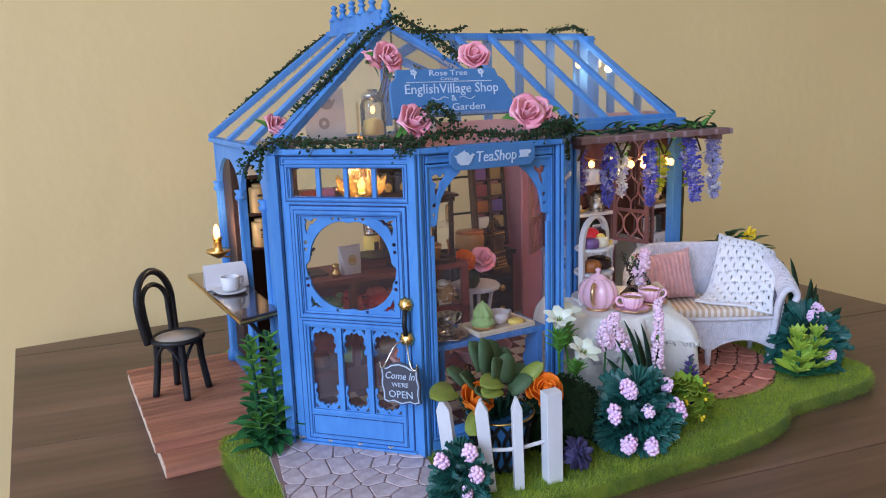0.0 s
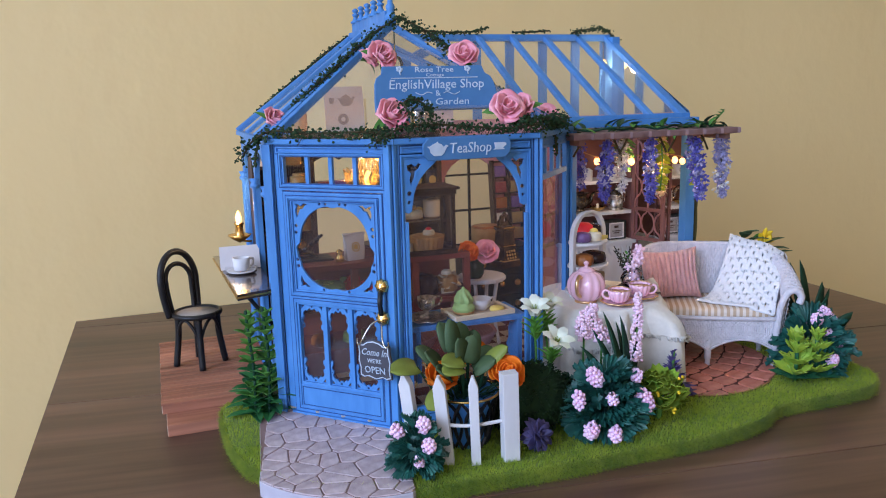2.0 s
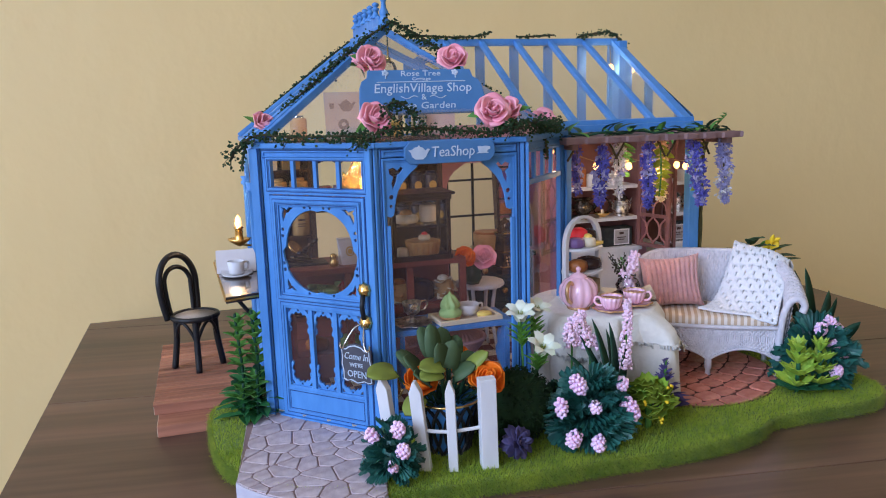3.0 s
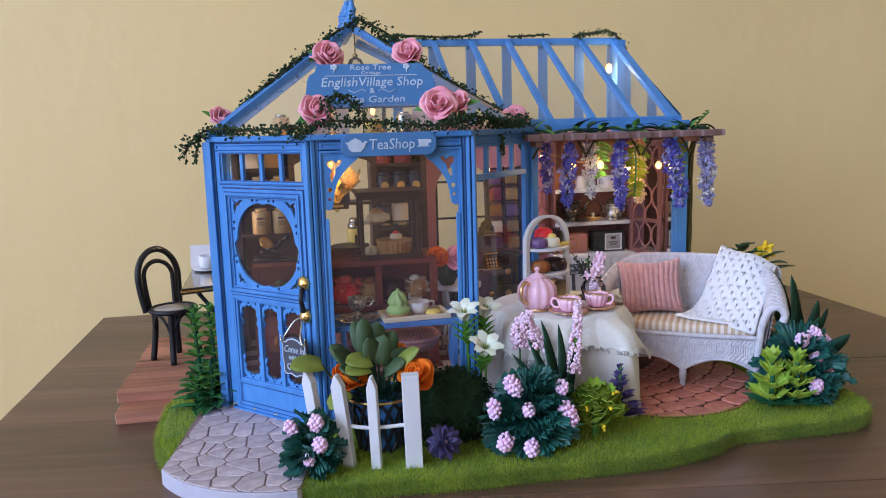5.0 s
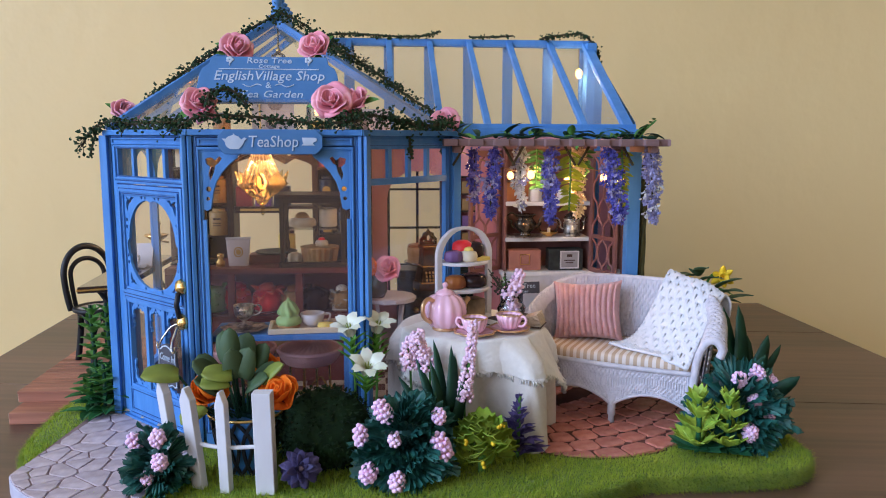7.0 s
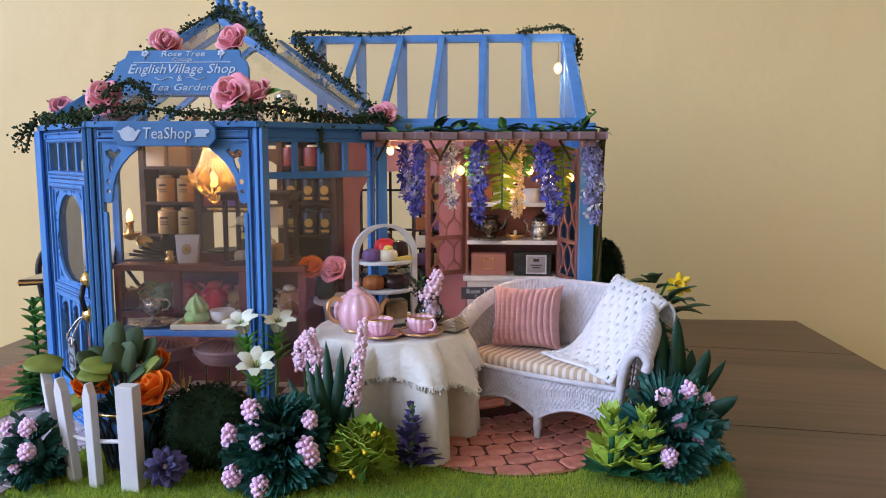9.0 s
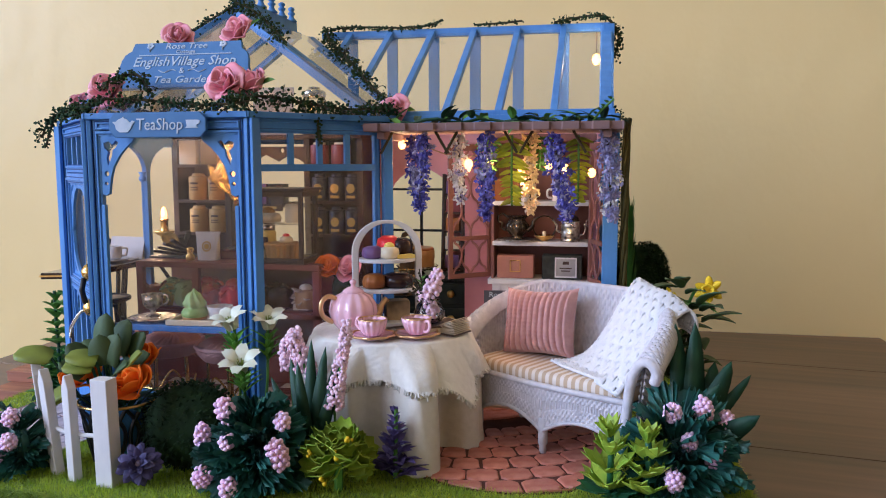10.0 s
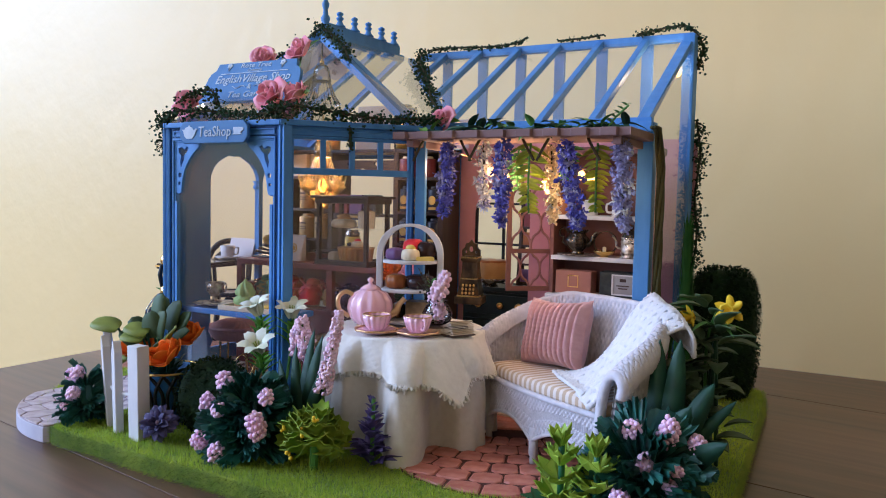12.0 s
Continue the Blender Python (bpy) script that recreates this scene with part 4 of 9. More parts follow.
for i, (x, y, z, rz, rx, s) in enumerate(((13.2, 29.6, 16.1, 20, 62, 0.98), (16.6, 28.2, 16.0, -20, 58, 1.0), (12.45, 25.75, 13.65, 8, 60, 1.02), (17.3, 25.55, 13.75, -5, 60, 1.05), (18.25, 26.0, 13.75, -45, 55, 0.98), (8.4, 29.9, 13.45, 40, 55, 0.92), (22.0, 31.0, 13.2, -15, 55, 0.92), (12.75, 30.2, 16.0, 60, 50, 0.75))):
    rose("rose", PR, at(x, y + 0.35, z - 0.25, rz, rx), s, ROSE, "roses on the roof", 20 + i)


# ---- trailing ivy ----
def garland(label, pts, width, per_cm, seed, droop=0.4, name="ivy_garland", size=0.1, mat=None):
    q = random.Random(seed)
    line = spline(pts, 6)
    t = thing(name, label, "ivy", at(*line[0]))
    o = line[0]
    part("vine", Geo().tube([p - o for p in line], 0.05, 5), VINE, t)
    g, tw = Geo(), Geo()
    for a, b in zip(line, line[1:]):
        d = b - a
        clump = 0.45 + 0.9 * q.random()
        for _ in range(max(1, round(d.length * per_cm * 2.0 * clump))):
            p = a + d * q.random() - o
            off = Vector((q.uniform(-1, 1), q.uniform(-1, 1), q.uniform(-0.8, 0.8) - droop * q.random())) * width * (0.3 + 0.35 * clump) * (0.3 + 0.7 * q.random())
            c = p + off
            if q.random() < 0.3:
                tw.tube([p, p + off * 0.6 + Vector((0, 0, 0.05)), c], 0.018, 3, caps=False)
            s = size * q.uniform(0.6, 1.25)
            if q.random() < 0.62:
                g.ball(c, s * 0.58, 5, 4, (1, 1, 0.9))
            else:
                g.leaf(aim(c, (q.gauss(0, 1), q.gauss(0, 1), q.gauss(0, 0.6))) @ at(0, 0, 0, 0, q.uniform(0, 180)), s * 1.7, s * 1.3, 0.3, 0.4, 2)
    part("leaves", g, mat or IVY, t, kind="stuff")
    part("twig_rest", tw, VINE, t, kind="stuff")
    return t


IV = "dark green trailing ivy with tiny leaves along the roof edge"
garland(IV, [(7.0, 29.3, 11.9), (7.4, 29.2, 12.5), (8.2, 28.9, 12.9), (9.6, 27.6, 12.8), (11.2, 26.0, 12.85), (12.2, 25.1, 12.75)], 0.75, 42, 1)
garland(IV, [(11.6, 25.3, 12.5), (12.6, 25.0, 13.0), (14.0, 25.3, 13.05), (15.6, 25.4, 12.9), (17.0, 25.2, 12.8), (18.4, 25.2, 12.9)], 0.7, 36, 2)
garland(IV, [(17.6, 25.2, 13.0), (18.8, 25.6, 13.1), (20.0, 26.8, 12.9), (21.0, 28.2, 12.8), (21.8, 29.4, 12.9), (22.0, 30.8, 13.0)], 0.95, 58, 3)
garland(IV, [(13.0, 25.0, 13.4), (12.9, 25.8, 13.9), (13.6, 26.2, 14.0), (14.2, 25.9, 13.4)], 0.6, 30, 4)
garland(IV, [(9.4, 30.4, 13.9), (10.8, 30.8, 15.0), (12.2, 31.4, 16.1), (13.6, 32.1, 17.1), (14.8, 32.2, 17.75)], 0.6, 34, 5)
garland(IV, [(14.6, 32.0, 17.8), (15.8, 31.7, 17.2), (16.8, 31.2, 16.4), (17.5, 30.6, 15.8)], 0.7, 40, 6)
garland(IV, [(16.4, 39.0, 17.7), (17.0, 37.6, 16.9), (18.2, 36.0, 16.0), (19.6, 34.2, 14.9), (20.4, 33.0, 14.2), (21.6, 31.8, 13.4)], 0.75, 32, 7)
garland("thin green ivy runner lying along the ridge", [(16.4, 39.4, 17.75), (18.0, 39.4, 17.8), (20.0, 39.4, 17.7), (21.6, 39.4, 17.75), (22.4, 39.3, 18.0)], 0.3, 22, 8)
garland("thin green ivy runner lying along the ridge", [(24.0, 39.4, 17.7), (25.6, 39.4, 17.75), (26.4, 39.3, 17.8)], 0.18, 12, 18)
garland(IV, [(28.0, 39.4, 17.7), (29.2, 39.5, 17.9), (30.2, 39.5, 17.95), (30.7, 39.4, 17.6), (31.1, 39.3, 16.9), (30.9, 39.4, 15.9)], 0.55, 40, 9)
garland("dark ivy hanging down the back corner post", [(30.95, 39.4, 13.5), (31.15, 39.5, 12.0), (31.0, 39.5, 10.0), (31.15, 39.5, 8.2), (31.05, 39.4, 6.6)], 0.75, 44, 10, 0.2)
garland("thin ivy tendril hanging at the bay corner", [(21.6, 29.3, 12.6), (21.7, 29.2, 11.8), (21.9, 29.1, 11.0)], 0.25, 24, 11)
garland("thin ivy tendril hanging at the bay corner", [(20.2, 27.1, 12.6), (20.25, 27.0, 11.9), (20.3, 27.0, 11.5)], 0.22, 24, 12)
garland("thin green ivy strand along the far slope of the bay roof", [(8.6, 40.1, 13.2), (10.0, 40.1, 14.35), (11.6, 40.1, 15.6), (13.0, 40.0, 16.7), (14.2, 39.8, 17.5)], 0.3, 26, 14)
garland("thin ivy tendril hanging at the door corner", [(7.7, 29.2, 12.7), (7.5, 29.1, 12.0), (7.4, 29.0, 11.5)], 0.25, 24, 13)

# ---- pergola shelf with hanging blossom ----
pg = thing("pergola_shelf", "mauve-brown scalloped wooden pergola shelf over the garden", "pergola", at(26.35, 29.4, 12.1))
edge = []
for k in range(9):
    x0 = -4.7 + k * 1.05
    edge += [(x0, -1.5), (x0 + 0.55, -1.5), (x0 + 0.62, -1.36), (x0 + 0.98, -1.36)]
part("board", fret(edge + [(4.75, -1.5), (4.75, 1.6), (-4.7, 1.6)], (), 0.3, at(0, 0, -0.15), 0.04), PERGOLA, pg)
for x in (-4.1, 4.2):
    part("beam", Geo().box(x - 0.15, x + 0.15, -1.2, 1.7, -0.42, -0.15, 0.03), PERGOLA, pg)


def wisteria(label, x, y, z0, z1, r, mat, seed, lean=0.0):
    q = random.Random(seed)
    t = thing("wisteria_strand", label, "blossom", at(x, y, z0), "wisteria under the pergola")
    h = z0 - z1
    part("stem", Geo().tube([(lean * k / 5, 0, -h * k / 5 * 0.95) for k in range(6)], 0.04, 5), VINE, t)
    g, g_pale = Geo(), Geo()
    lumps = int(h * 19 * (r / 0.42))
    for i in range(lumps):
        v = min(1, max(0, (i + q.uniform(-0.6, 0.6)) / lumps))
        w = r * (0.42 + 0.5 * math.sin(math.pi * min(1, 0.12 + v * 0.8))) * (1.0 - 0.25 * v) * q.uniform(0.2, 1.0)
        a = i * 2.4 + q.uniform(-0.6, 0.6)
        c = Vector((lean * v + w * math.cos(a), w * math.sin(a) * 0.9, -h * v))
        size = q.uniform(0.12, 0.2)
        tgt = g_pale if q.random() < 0.2 else g
        for _ in range(q.randint(10, 17)):
            d = Vector((q.gauss(0, 1), q.gauss(0, 1), q.gauss(0, 0.9))).normalized()
            p = c + d * size * q.uniform(0.15, 0.7)
            k = q.uniform(0.7, 1.2)
            if q.random() < 0.3:
                tgt.ball(p, 0.045 * k, 5, 4, (1, 1, 1.3))
            else:
                tgt.leaf(aim(p, d + Vector((0, 0, -0.3))) @ at(0, 0, 0, 0, q.uniform(0, 180)), 0.17 * k, 0.13 * k, 0.5, -0.2, 2, 0.6)
    part("blossom", g, mat, t, kind="stuff")
    part("pale_blossom", g_pale, WIS_CLEAR if mat in (WIS_PALE, WIS_CREAM) else WIS_PALE, t, "paler crystal petals", kind="stuff")


WB, WP, WC, WY = "violet-blue crystal wisteria strand hanging under the pergola", "pale lilac crystal wisteria strand hanging under the pergola", "clear white crystal strand hanging under the pergola", "cream crystal blossom strand lit by warm bulbs"
wisteria(WB, 23.8, 28.55, 11.8, 9.0, 0.46, WIS_BLUE, 31, -0.15)
wisteria(WB, 23.15, 29.85, 11.8, 9.5, 0.32, WIS_BLUE, 32)
wisteria(WC, 25.0, 29.2, 11.8, 9.3, 0.38, WIS_CLEAR, 33, 0.1)
wisteria(WB, 26.15, 28.4, 11.8, 8.75, 0.43, WIS_BLUE, 34, 0.05)
wisteria(WY, 27.6, 29.7, 11.8, 8.9, 0.46, WIS_CREAM, 36, 0.15)
wisteria(WB, 28.6, 28.4, 11.8, 8.7, 0.5, WIS_BLUE, 37, 0.6)
wisteria(WP, 30.55, 28.7, 11.8, 8.7, 0.52, WIS_PALE, 38, 0.2)


def fern(x, y, z, n, length, wide, seed, rz=0.0, mat=None, name="hanging_fern", label="yellow-green plastic fern frond hanging under the pergola"):
    t = thing(name, label, "fern", at(x, y, z, rz), "ferns under the pergola")
    part("stem", Geo().tube([(0, -0.15 * math.sin(k / 8 * 3), -length * k / 8) for k in range(9)], 0.045, 5), LEAF, t)
    g = Geo()
    q = random.Random(seed)
    for k in range(n + 2):
        v = (k + 0.5) / (n + 2)
        for s in (-1, 1):
            g.leaf(aim((0, -0.15 * math.sin(v * 3), -length * (v + q.uniform(-0.02, 0.02))), (s, q.uniform(-0.4, 0.1), q.uniform(-0.5, -0.1)), (0, -1, 0.3)) @ at(0, 0, 0, 0, q.uniform(-20, 20)), wide * (1.1 - 0.5 * v) * q.uniform(0.8, 1.15), 0.17, 0.3, q.uniform(0.1, 0.4), 4, 0.8, 0.02)
    part("fronds", g, mat or FERN, t)


fern(27.1, 28.9, 11.8, 13, 2.6, 0.74, 1)
fern(29.5, 29.4, 11.8, 12, 2.5, 0.55, 2, 10)
fern(26.0, 30.4, 11.8, 7, 1.7, 0.6, 3, -20, LEAF)
fern(28.0, 30.3, 11.8, 6, 1.3, 0.6, 5, 15, LEAF)

q = random.Random(5)
t = thing("leaf_runner", "green leafy runner lying along the pergola shelf", "plant", at(26.3, 29.0, 12.25))
part("vine", Geo().tube([(-4.5 + k * 0.5, 0.25 * math.sin(k), 0.12 + 0.08 * math.sin(k * 1.7)) for k in range(19)], 0.06, 5), LEAF_DARK, t)
for k, x in enumerate((-3.6, -2.2, -1.1, 0.4, 1.7, 2.9)):
    s_ = 1 if k % 2 else -1
    part("twig", Geo().tube(spline([(x, -0.2, -0.05), (x + 0.25 * s_, -0.3, -0.5), (x + 0.6 * s_, -0.25, -1.1)], 4), 0.055, 5), VINE, t)
for mat, n in ((LEAF_DARK, 34), (LEAF, 22)):
    g = Geo()
    for _ in range(n):
        g.leaf(aim((q.uniform(-4.3, 4.3), q.uniform(-0.5, 0.9), q.uniform(0.02, 0.2)), (q.uniform(-1, 1), q.uniform(-0.8, 0.8), q.uniform(-0.1, 0.9))), q.uniform(0.6, 1.15), q.uniform(0.25, 0.42), 0.35, 0.5, 4)
    part("leaves", g, mat, t)
t = thing("leaf_sprig", "small upright green sprig at the pergola end", "plant", at(30.0, 28.8, 12.25))
part("stem", Geo().tube([(0, 0, 0), (0.3, 0, 0.4), (0.75, 0, 0.8)], 0.04, 5), LEAF, t)
g = Geo()
for k in range(6):
    for s in (-1, 1):
        g.leaf(aim((0.13 * k, 0, 0.15 + 0.13 * k), (0.3 * s, s, 0.5)), 0.34, 0.16, 0.3, 0.2, 3)
part("leaves", g, LEAF, t)

BULBS = [(22.35, 31.0, 11.55), (25.45, 28.95, 10.75), (25.0, 31.4, 10.6), (27.35, 30.2, 10.5), (26.0, 30.9, 10.9), (29.0, 30.3, 10.55), (30.0, 31.0, 10.4), (28.3, 31.2, 10.7)]
fl = thing("fairy_lights", "string of warm glowing fairy lights under the pergola", "fairy lights", at(22.35, 31.2, 11.8))
o = Vector((22.35, 31.2, 11.8))
part("wire", Geo().tube([p - o for p in spline([Vector(b) + Vector((0, 0, 0.25)) for b in sorted(BULBS)], 5)], 0.025, 4), WIRE, fl)
for b in BULBS:
    part("bulb", Geo().ball(Vector(b) - o, 0.16, 8, 6, (1, 1, 1.2)), BULB, fl, "warm glowing bulb", True)
for x, y, z, w in ((27.3, 29.9, 10.5, 0.032), (29.0, 29.9, 10.4, 0.009), (25.2, 29.8, 10.7, 0.02), (22.6, 31.2, 11.2, 0.02)):
    lamp("bulb_light", "POINT", Matrix.Translation((x * U, (y - 0.2) * U, (z - 0.25) * U)), w, (1.0, 0.66, 0.30), 0.002)

# twisted vine climbing the garden post
BARK = surface("vine_bark", (0.095, 0.085, 0.025), (0.05, 0.042, 0.014), 50, 30, 0.8)
vt = thing("climbing_vine", "twisted olive-brown vine climbing the blue garden post", "plant", at(31.3, 31.5, Z0))
for k in range(4):
    a = k * 1.57
    part("stem", Geo().tube([(0.1 * math.cos(a + z * 0.9) , 0.1 * math.sin(a + z * 0.9) - 0.5 * max(0, z - 10.3), min(z, 11.8)) for z in [i * 0.4 for i in range(33)]], 0.075, 6), BARK, vt, "", True)

# ---- picket fence ----
fence = thing("picket_fence", "white painted picket fence with pointed slats in the grass", "fence", at(13.6, 21.7, Z0))


def picket(x, y, w, d, top, rz, point, lean=0.0):
    h = top - Z0
    o = rect(-w / 2, w / 2, 0, h) if not point else [(-w / 2, 0), (w / 2, 0), (w / 2, h - 0.42), (0.0 + w * 0.1, h), (-w * 0.1, h), (-w / 2, h - 0.42)]
    m = at(x - 13.6, y - 21.7, 0, 0, 0, lean) @ at(0, 0, 0, rz) @ at(0, d / 2, 0, 0, 90)
    part("post" if not point else "slat", fret(o, (), d, m, 0.03), WHITE, fence)


picket(15.2, 21.15, 0.62, 0.5, 4.08, -6, False, -1)
picket(13.86, 21.3, 0.36, 0.3, 4.08, -20, True, -1.5)
picket(12.9, 21.72, 0.46, 0.3, 4.12, -30, True, -5.5)
picket(11.95, 22.6, 0.5, 0.3, 4.1, -48, True, -6.5)
part("rail", Geo().tube(spline([(15.2 - 13.6, -0.5, 1.6), (13.86 - 13.6, -0.3, 1.5), (12.9 - 13.6, 0.05, 1.55), (11.95 - 13.6, 0.95, 1.6)], 4), 0.075, 8), WHITE, fence, "", True)


# ---- bushes ----
def bead_cluster(g, c, r, n, q, stretch=1.0, d=None):
    d = Vector(d or (0, 0, 1)).normalized()
    g.ball(Vector(c), r * 0.86, 8, 6)
    for k in range(n):
        z = 1 - 2 * (k + 0.5) / n
        a = k * 2.399963
        s = math.sqrt(1 - z * z)
        p = Vector((s * math.cos(a), s * math.sin(a), z))
        p = p + d * p.dot(d) * (stretch - 1)
        g.ball(Vector(c) + p * r * q.uniform(0.8, 1.05), 0.088 * q.uniform(0.8, 1.1), 7, 5)


def ruffled(g, m, length, width, q):
    """A crinkled paper strip that widens to a ragged end."""
    ph, b, curl = q.uniform(0, 6), q.uniform(0.1, 0.5), q.uniform(-0.25, 0.35)

    def fn(u, v):
        a = u - 0.5
        w = width * (0.22 + 0.78 * v ** 0.8)
        z = 0.075 * width * (math.sin(27 * a + ph) + 0.35 * math.sin(51 * a + 2 * ph)) * (0.25 + v) - b * length * v * v
        end = length * (0.07 * math.sin(21 * a + ph) + 0.05 * math.sin(47 * a + ph)) * max(0, v - 0.7) / 0.3
        return (length * v + end - 0.5 * width * a * a * v, a * w, z + curl * w * a + 0.5 * w * a * a)
    g.grid(fn, 16, 5, m)


def berry_bush(label, c, rx, ry, h, n, berries, seed, leaf=1.35):
    q = random.Random(seed)
    t = thing("berry_bush", label, "bush", at(c[0], c[1], Z0), "berry bushes")
    g = Geo()
    for k in range(n):
        a = q.uniform(0, 360)
        e = math.asin(q.uniform(-0.12, 0.98))
        d = Vector((math.cos(radians(a)) * math.cos(e), math.sin(radians(a)) * math.cos(e), math.sin(e)))
        s = q.uniform(0.35, 0.75)
        p = Vector((d.x * rx * s, d.y * ry * s, 0.15 + max(0, d.z) * h * s + 0.25))
        dd = Vector((d.x, d.y, d.z * 0.9 + 0.12))
        ruffled(g, aim(p, dd, (q.uniform(-0.3, 0.3), q.uniform(-0.3, 0.3), 1)) @ at(0, 0, 0, 0, q.uniform(-50, 50)), leaf * q.uniform(0.7, 1.15) * (1 - 0.25 * s), leaf * 0.8 * q.uniform(0.7, 1.2), q)
    part("leaves", g, TEAL, t, kind="stuff")
    part("core", Geo().ball((0, 0, h * 0.4), 1, 10, 7, (rx * 0.55, ry * 0.55, h * 0.42)), TEAL, t)
    for x, y, z, r, nn, st in berries:
        b = Geo()
        bead_cluster(b, (x - c[0], y - c[1], z - Z0), r * 0.86, int(nn * 2.2), q, st * 1.1, (q.uniform(-0.6, 0.6), 0.2, 1))
        part("flower_head", b, BERRY, t, "lilac-pink bead berries", True, kind="stuff")
        part("stalk", Geo().tube([(0.3 * (x - c[0]), 0.3 * (y - c[1]), 0.35 * (z - Z0)), (x - c[0], y - c[1] + 0.2, z - Z0 - 0.1)], 0.035, 4), LEAF_DARK, t)


BB = "dark teal paper-leaf bush with lilac bead berries"
berry_bush(BB + " by the fence", (11.6, 21.55), 0.82, 0.7, 2.0, 95, ((11.75, 21.1, 2.6, 0.27, 16, 1.1), (10.9, 21.5, 2.35, 0.25, 14, 1.2), (11.85, 20.85, 1.9, 0.26, 16, 1.1), (11.45, 20.8, 1.4, 0.19, 10, 1.0)), 3, 0.78)
berry_bush(BB + " on the lawn", (19.85, 22.1), 1.2, 1.05, 2.7, 165, ((19.05, 21.55, 3.15, 0.33, 20, 1.4), (18.3, 21.45, 2.35, 0.26, 14, 1.5), (19.43, 20.85, 2.42, 0.24, 13, 1.0), (21.0, 20.95, 2.1, 0.36, 22, 1.4), (18.55, 20.9, 1.25, 0.33, 20, 1.1), (19.5, 20.7, 1.0, 0.3, 17, 1.2), (20.95, 21.5, 2.95, 0.25, 12, 1.1)), 4, 1.22)
berry_bush(BB + " beside the wicker sofa", (32.85, 24.4), 1.3, 1.15, 2.6, 115, ((32.6, 23.8, 3.2, 0.28, 18, 1.1), (33.55, 24.25, 3.15, 0.34, 22, 1.4), (33.1, 23.5, 2.4, 0.27, 17, 1.1), (33.85, 23.65, 2.05, 0.32, 22, 1.4), (32.6, 22.75, 1.5, 0.28, 18, 1.3), (34.3, 24.6, 2.8, 0.28, 16, 1.2)), 5, 1.45)

# strap leaves behind the big bush, broad leaves beside the sofa
sl = thing("blade_plant", "dark green strap leaves rising behind the berry bush", "plant", at(21.3, 23.0, Z0))
for (x1, y1, z1), w in (((21.2, 23.2, 5.1), 0.62), ((21.8, 22.9, 4.85), 0.66), ((20.5, 23.1, 4.5), 0.6), ((22.3, 22.7, 4.2), 0.62), ((21.0, 22.5, 4.4), 0.6), ((19.8, 23.0, 3.9), 0.55), ((22.0, 23.6, 4.5), 0.55)):
    d = Vector((x1 - 21.3, y1 - 23.0, z1 - Z0 - 0.4))
    part("leaf", Geo().leaf(aim((0, 0, 0.4), d, (0.3, -1, 0.2)), d.length, w * 0.72, 0.45, 0.22, 9, 0.6, 0.02), LEAF_DARK, sl, "", True)
bl = thing("broad_leaf_plant", "broad rounded dark green leaves rising beside the sofa arm", "plant", at(33.2, 25.2, Z0))
for (x0, y0, z0), (x1, y1, z1), w in (((33.0, 25.1, 1.6), (32.9, 25.5, 5.45), 0.66), ((33.3, 25.2, 1.6), (33.5, 25.5, 5.5), 0.7), ((33.4, 25.1, 2.0), (34.5, 25.2, 4.4), 0.7), ((33.2, 25.0, 2.2), (34.0, 24.5, 3.8), 0.7),
                                      ((33.2, 25.4, 1.8), (33.0, 26.4, 4.5), 0.62), ((33.5, 25.3, 1.8), (34.2, 26.2, 4.2), 0.65), ((33.3, 25.0, 1.8), (35.1, 25.3, 4.0), 0.42), ((33.3, 24.9, 1.6), (35.0, 23.9, 3.1), 0.75)):
    d = Vector((x1 - x0, y1 - y0, z1 - z0))
    part("leaf", Geo().leaf(aim((x0 - 33.2, y0 - 25.2, z0 - Z0), d, (0.2, -1, 0.4)), d.length * 1.05, w, 0.3, 0.10, 9, 0.55, 0.03), LEAF_DARK, bl, "", True)
part("stem", Geo().tube([(0, 0, 0), (0, 0, 1.9)], 0.16, 7), LEAF_DARK, bl)


def bead_spike(label, pts, r, seed):
    q = random.Random(seed)
    r *= 0.98
    t = thing("bead_flower_spike", label, "flower", at(*pts[0]), "pink bead flower spikes")
    line = [p - Vector(pts[0]) for p in spline(pts, 6)]
    foot = Vector((0.1, 0.3, Z0 - pts[0][2]))
    part("stem", Geo().tube([foot] + line, 0.045, 5), LEAF, t)
    g = Geo()
    for i, p in enumerate(line):
        k = 1 - 0.55 * i / len(line)
        for j in range(21):
            a = q.uniform(0, 6.283)
            e = r * k * q.uniform(0.6, 1.25)
            if q.random() < 0.22:
                continue
            g.ball(p + Vector((math.cos(a) * e, math.sin(a) * e, q.uniform(-0.12, 0.12))), 0.07 * q.uniform(0.8, 1.15), 6, 5)
    part("flower_spike", g, BERRY2, t, "", True, kind="stuff")


BERRY2 = surface("pale_pink_beads", (0.90, 0.66, 0.76), (0.84, 0.55, 0.68), 30, 30, 0.4, bump=0, sub=0.2)
PS = "pale pink bead flower spike behind the berry bush"
bead_spike(PS, [(20.8, 23.9, 3.8), (20.6, 24.0, 4.3), (20.35, 24.1, 4.8), (20.4, 24.0, 5.2)], 0.34, 1)
bead_spike(PS, [(20.1, 24.2, 3.9), (20.0, 24.2, 4.4), (20.1, 24.2, 4.9)], 0.3, 2)
bead_spike(PS, [(22.0, 23.2, 2.9), (22.1, 23.3, 3.6), (22.2, 23.4, 4.3), (22.3, 23.5, 5.0), (22.35, 23.6, 5.6)], 0.25, 3)


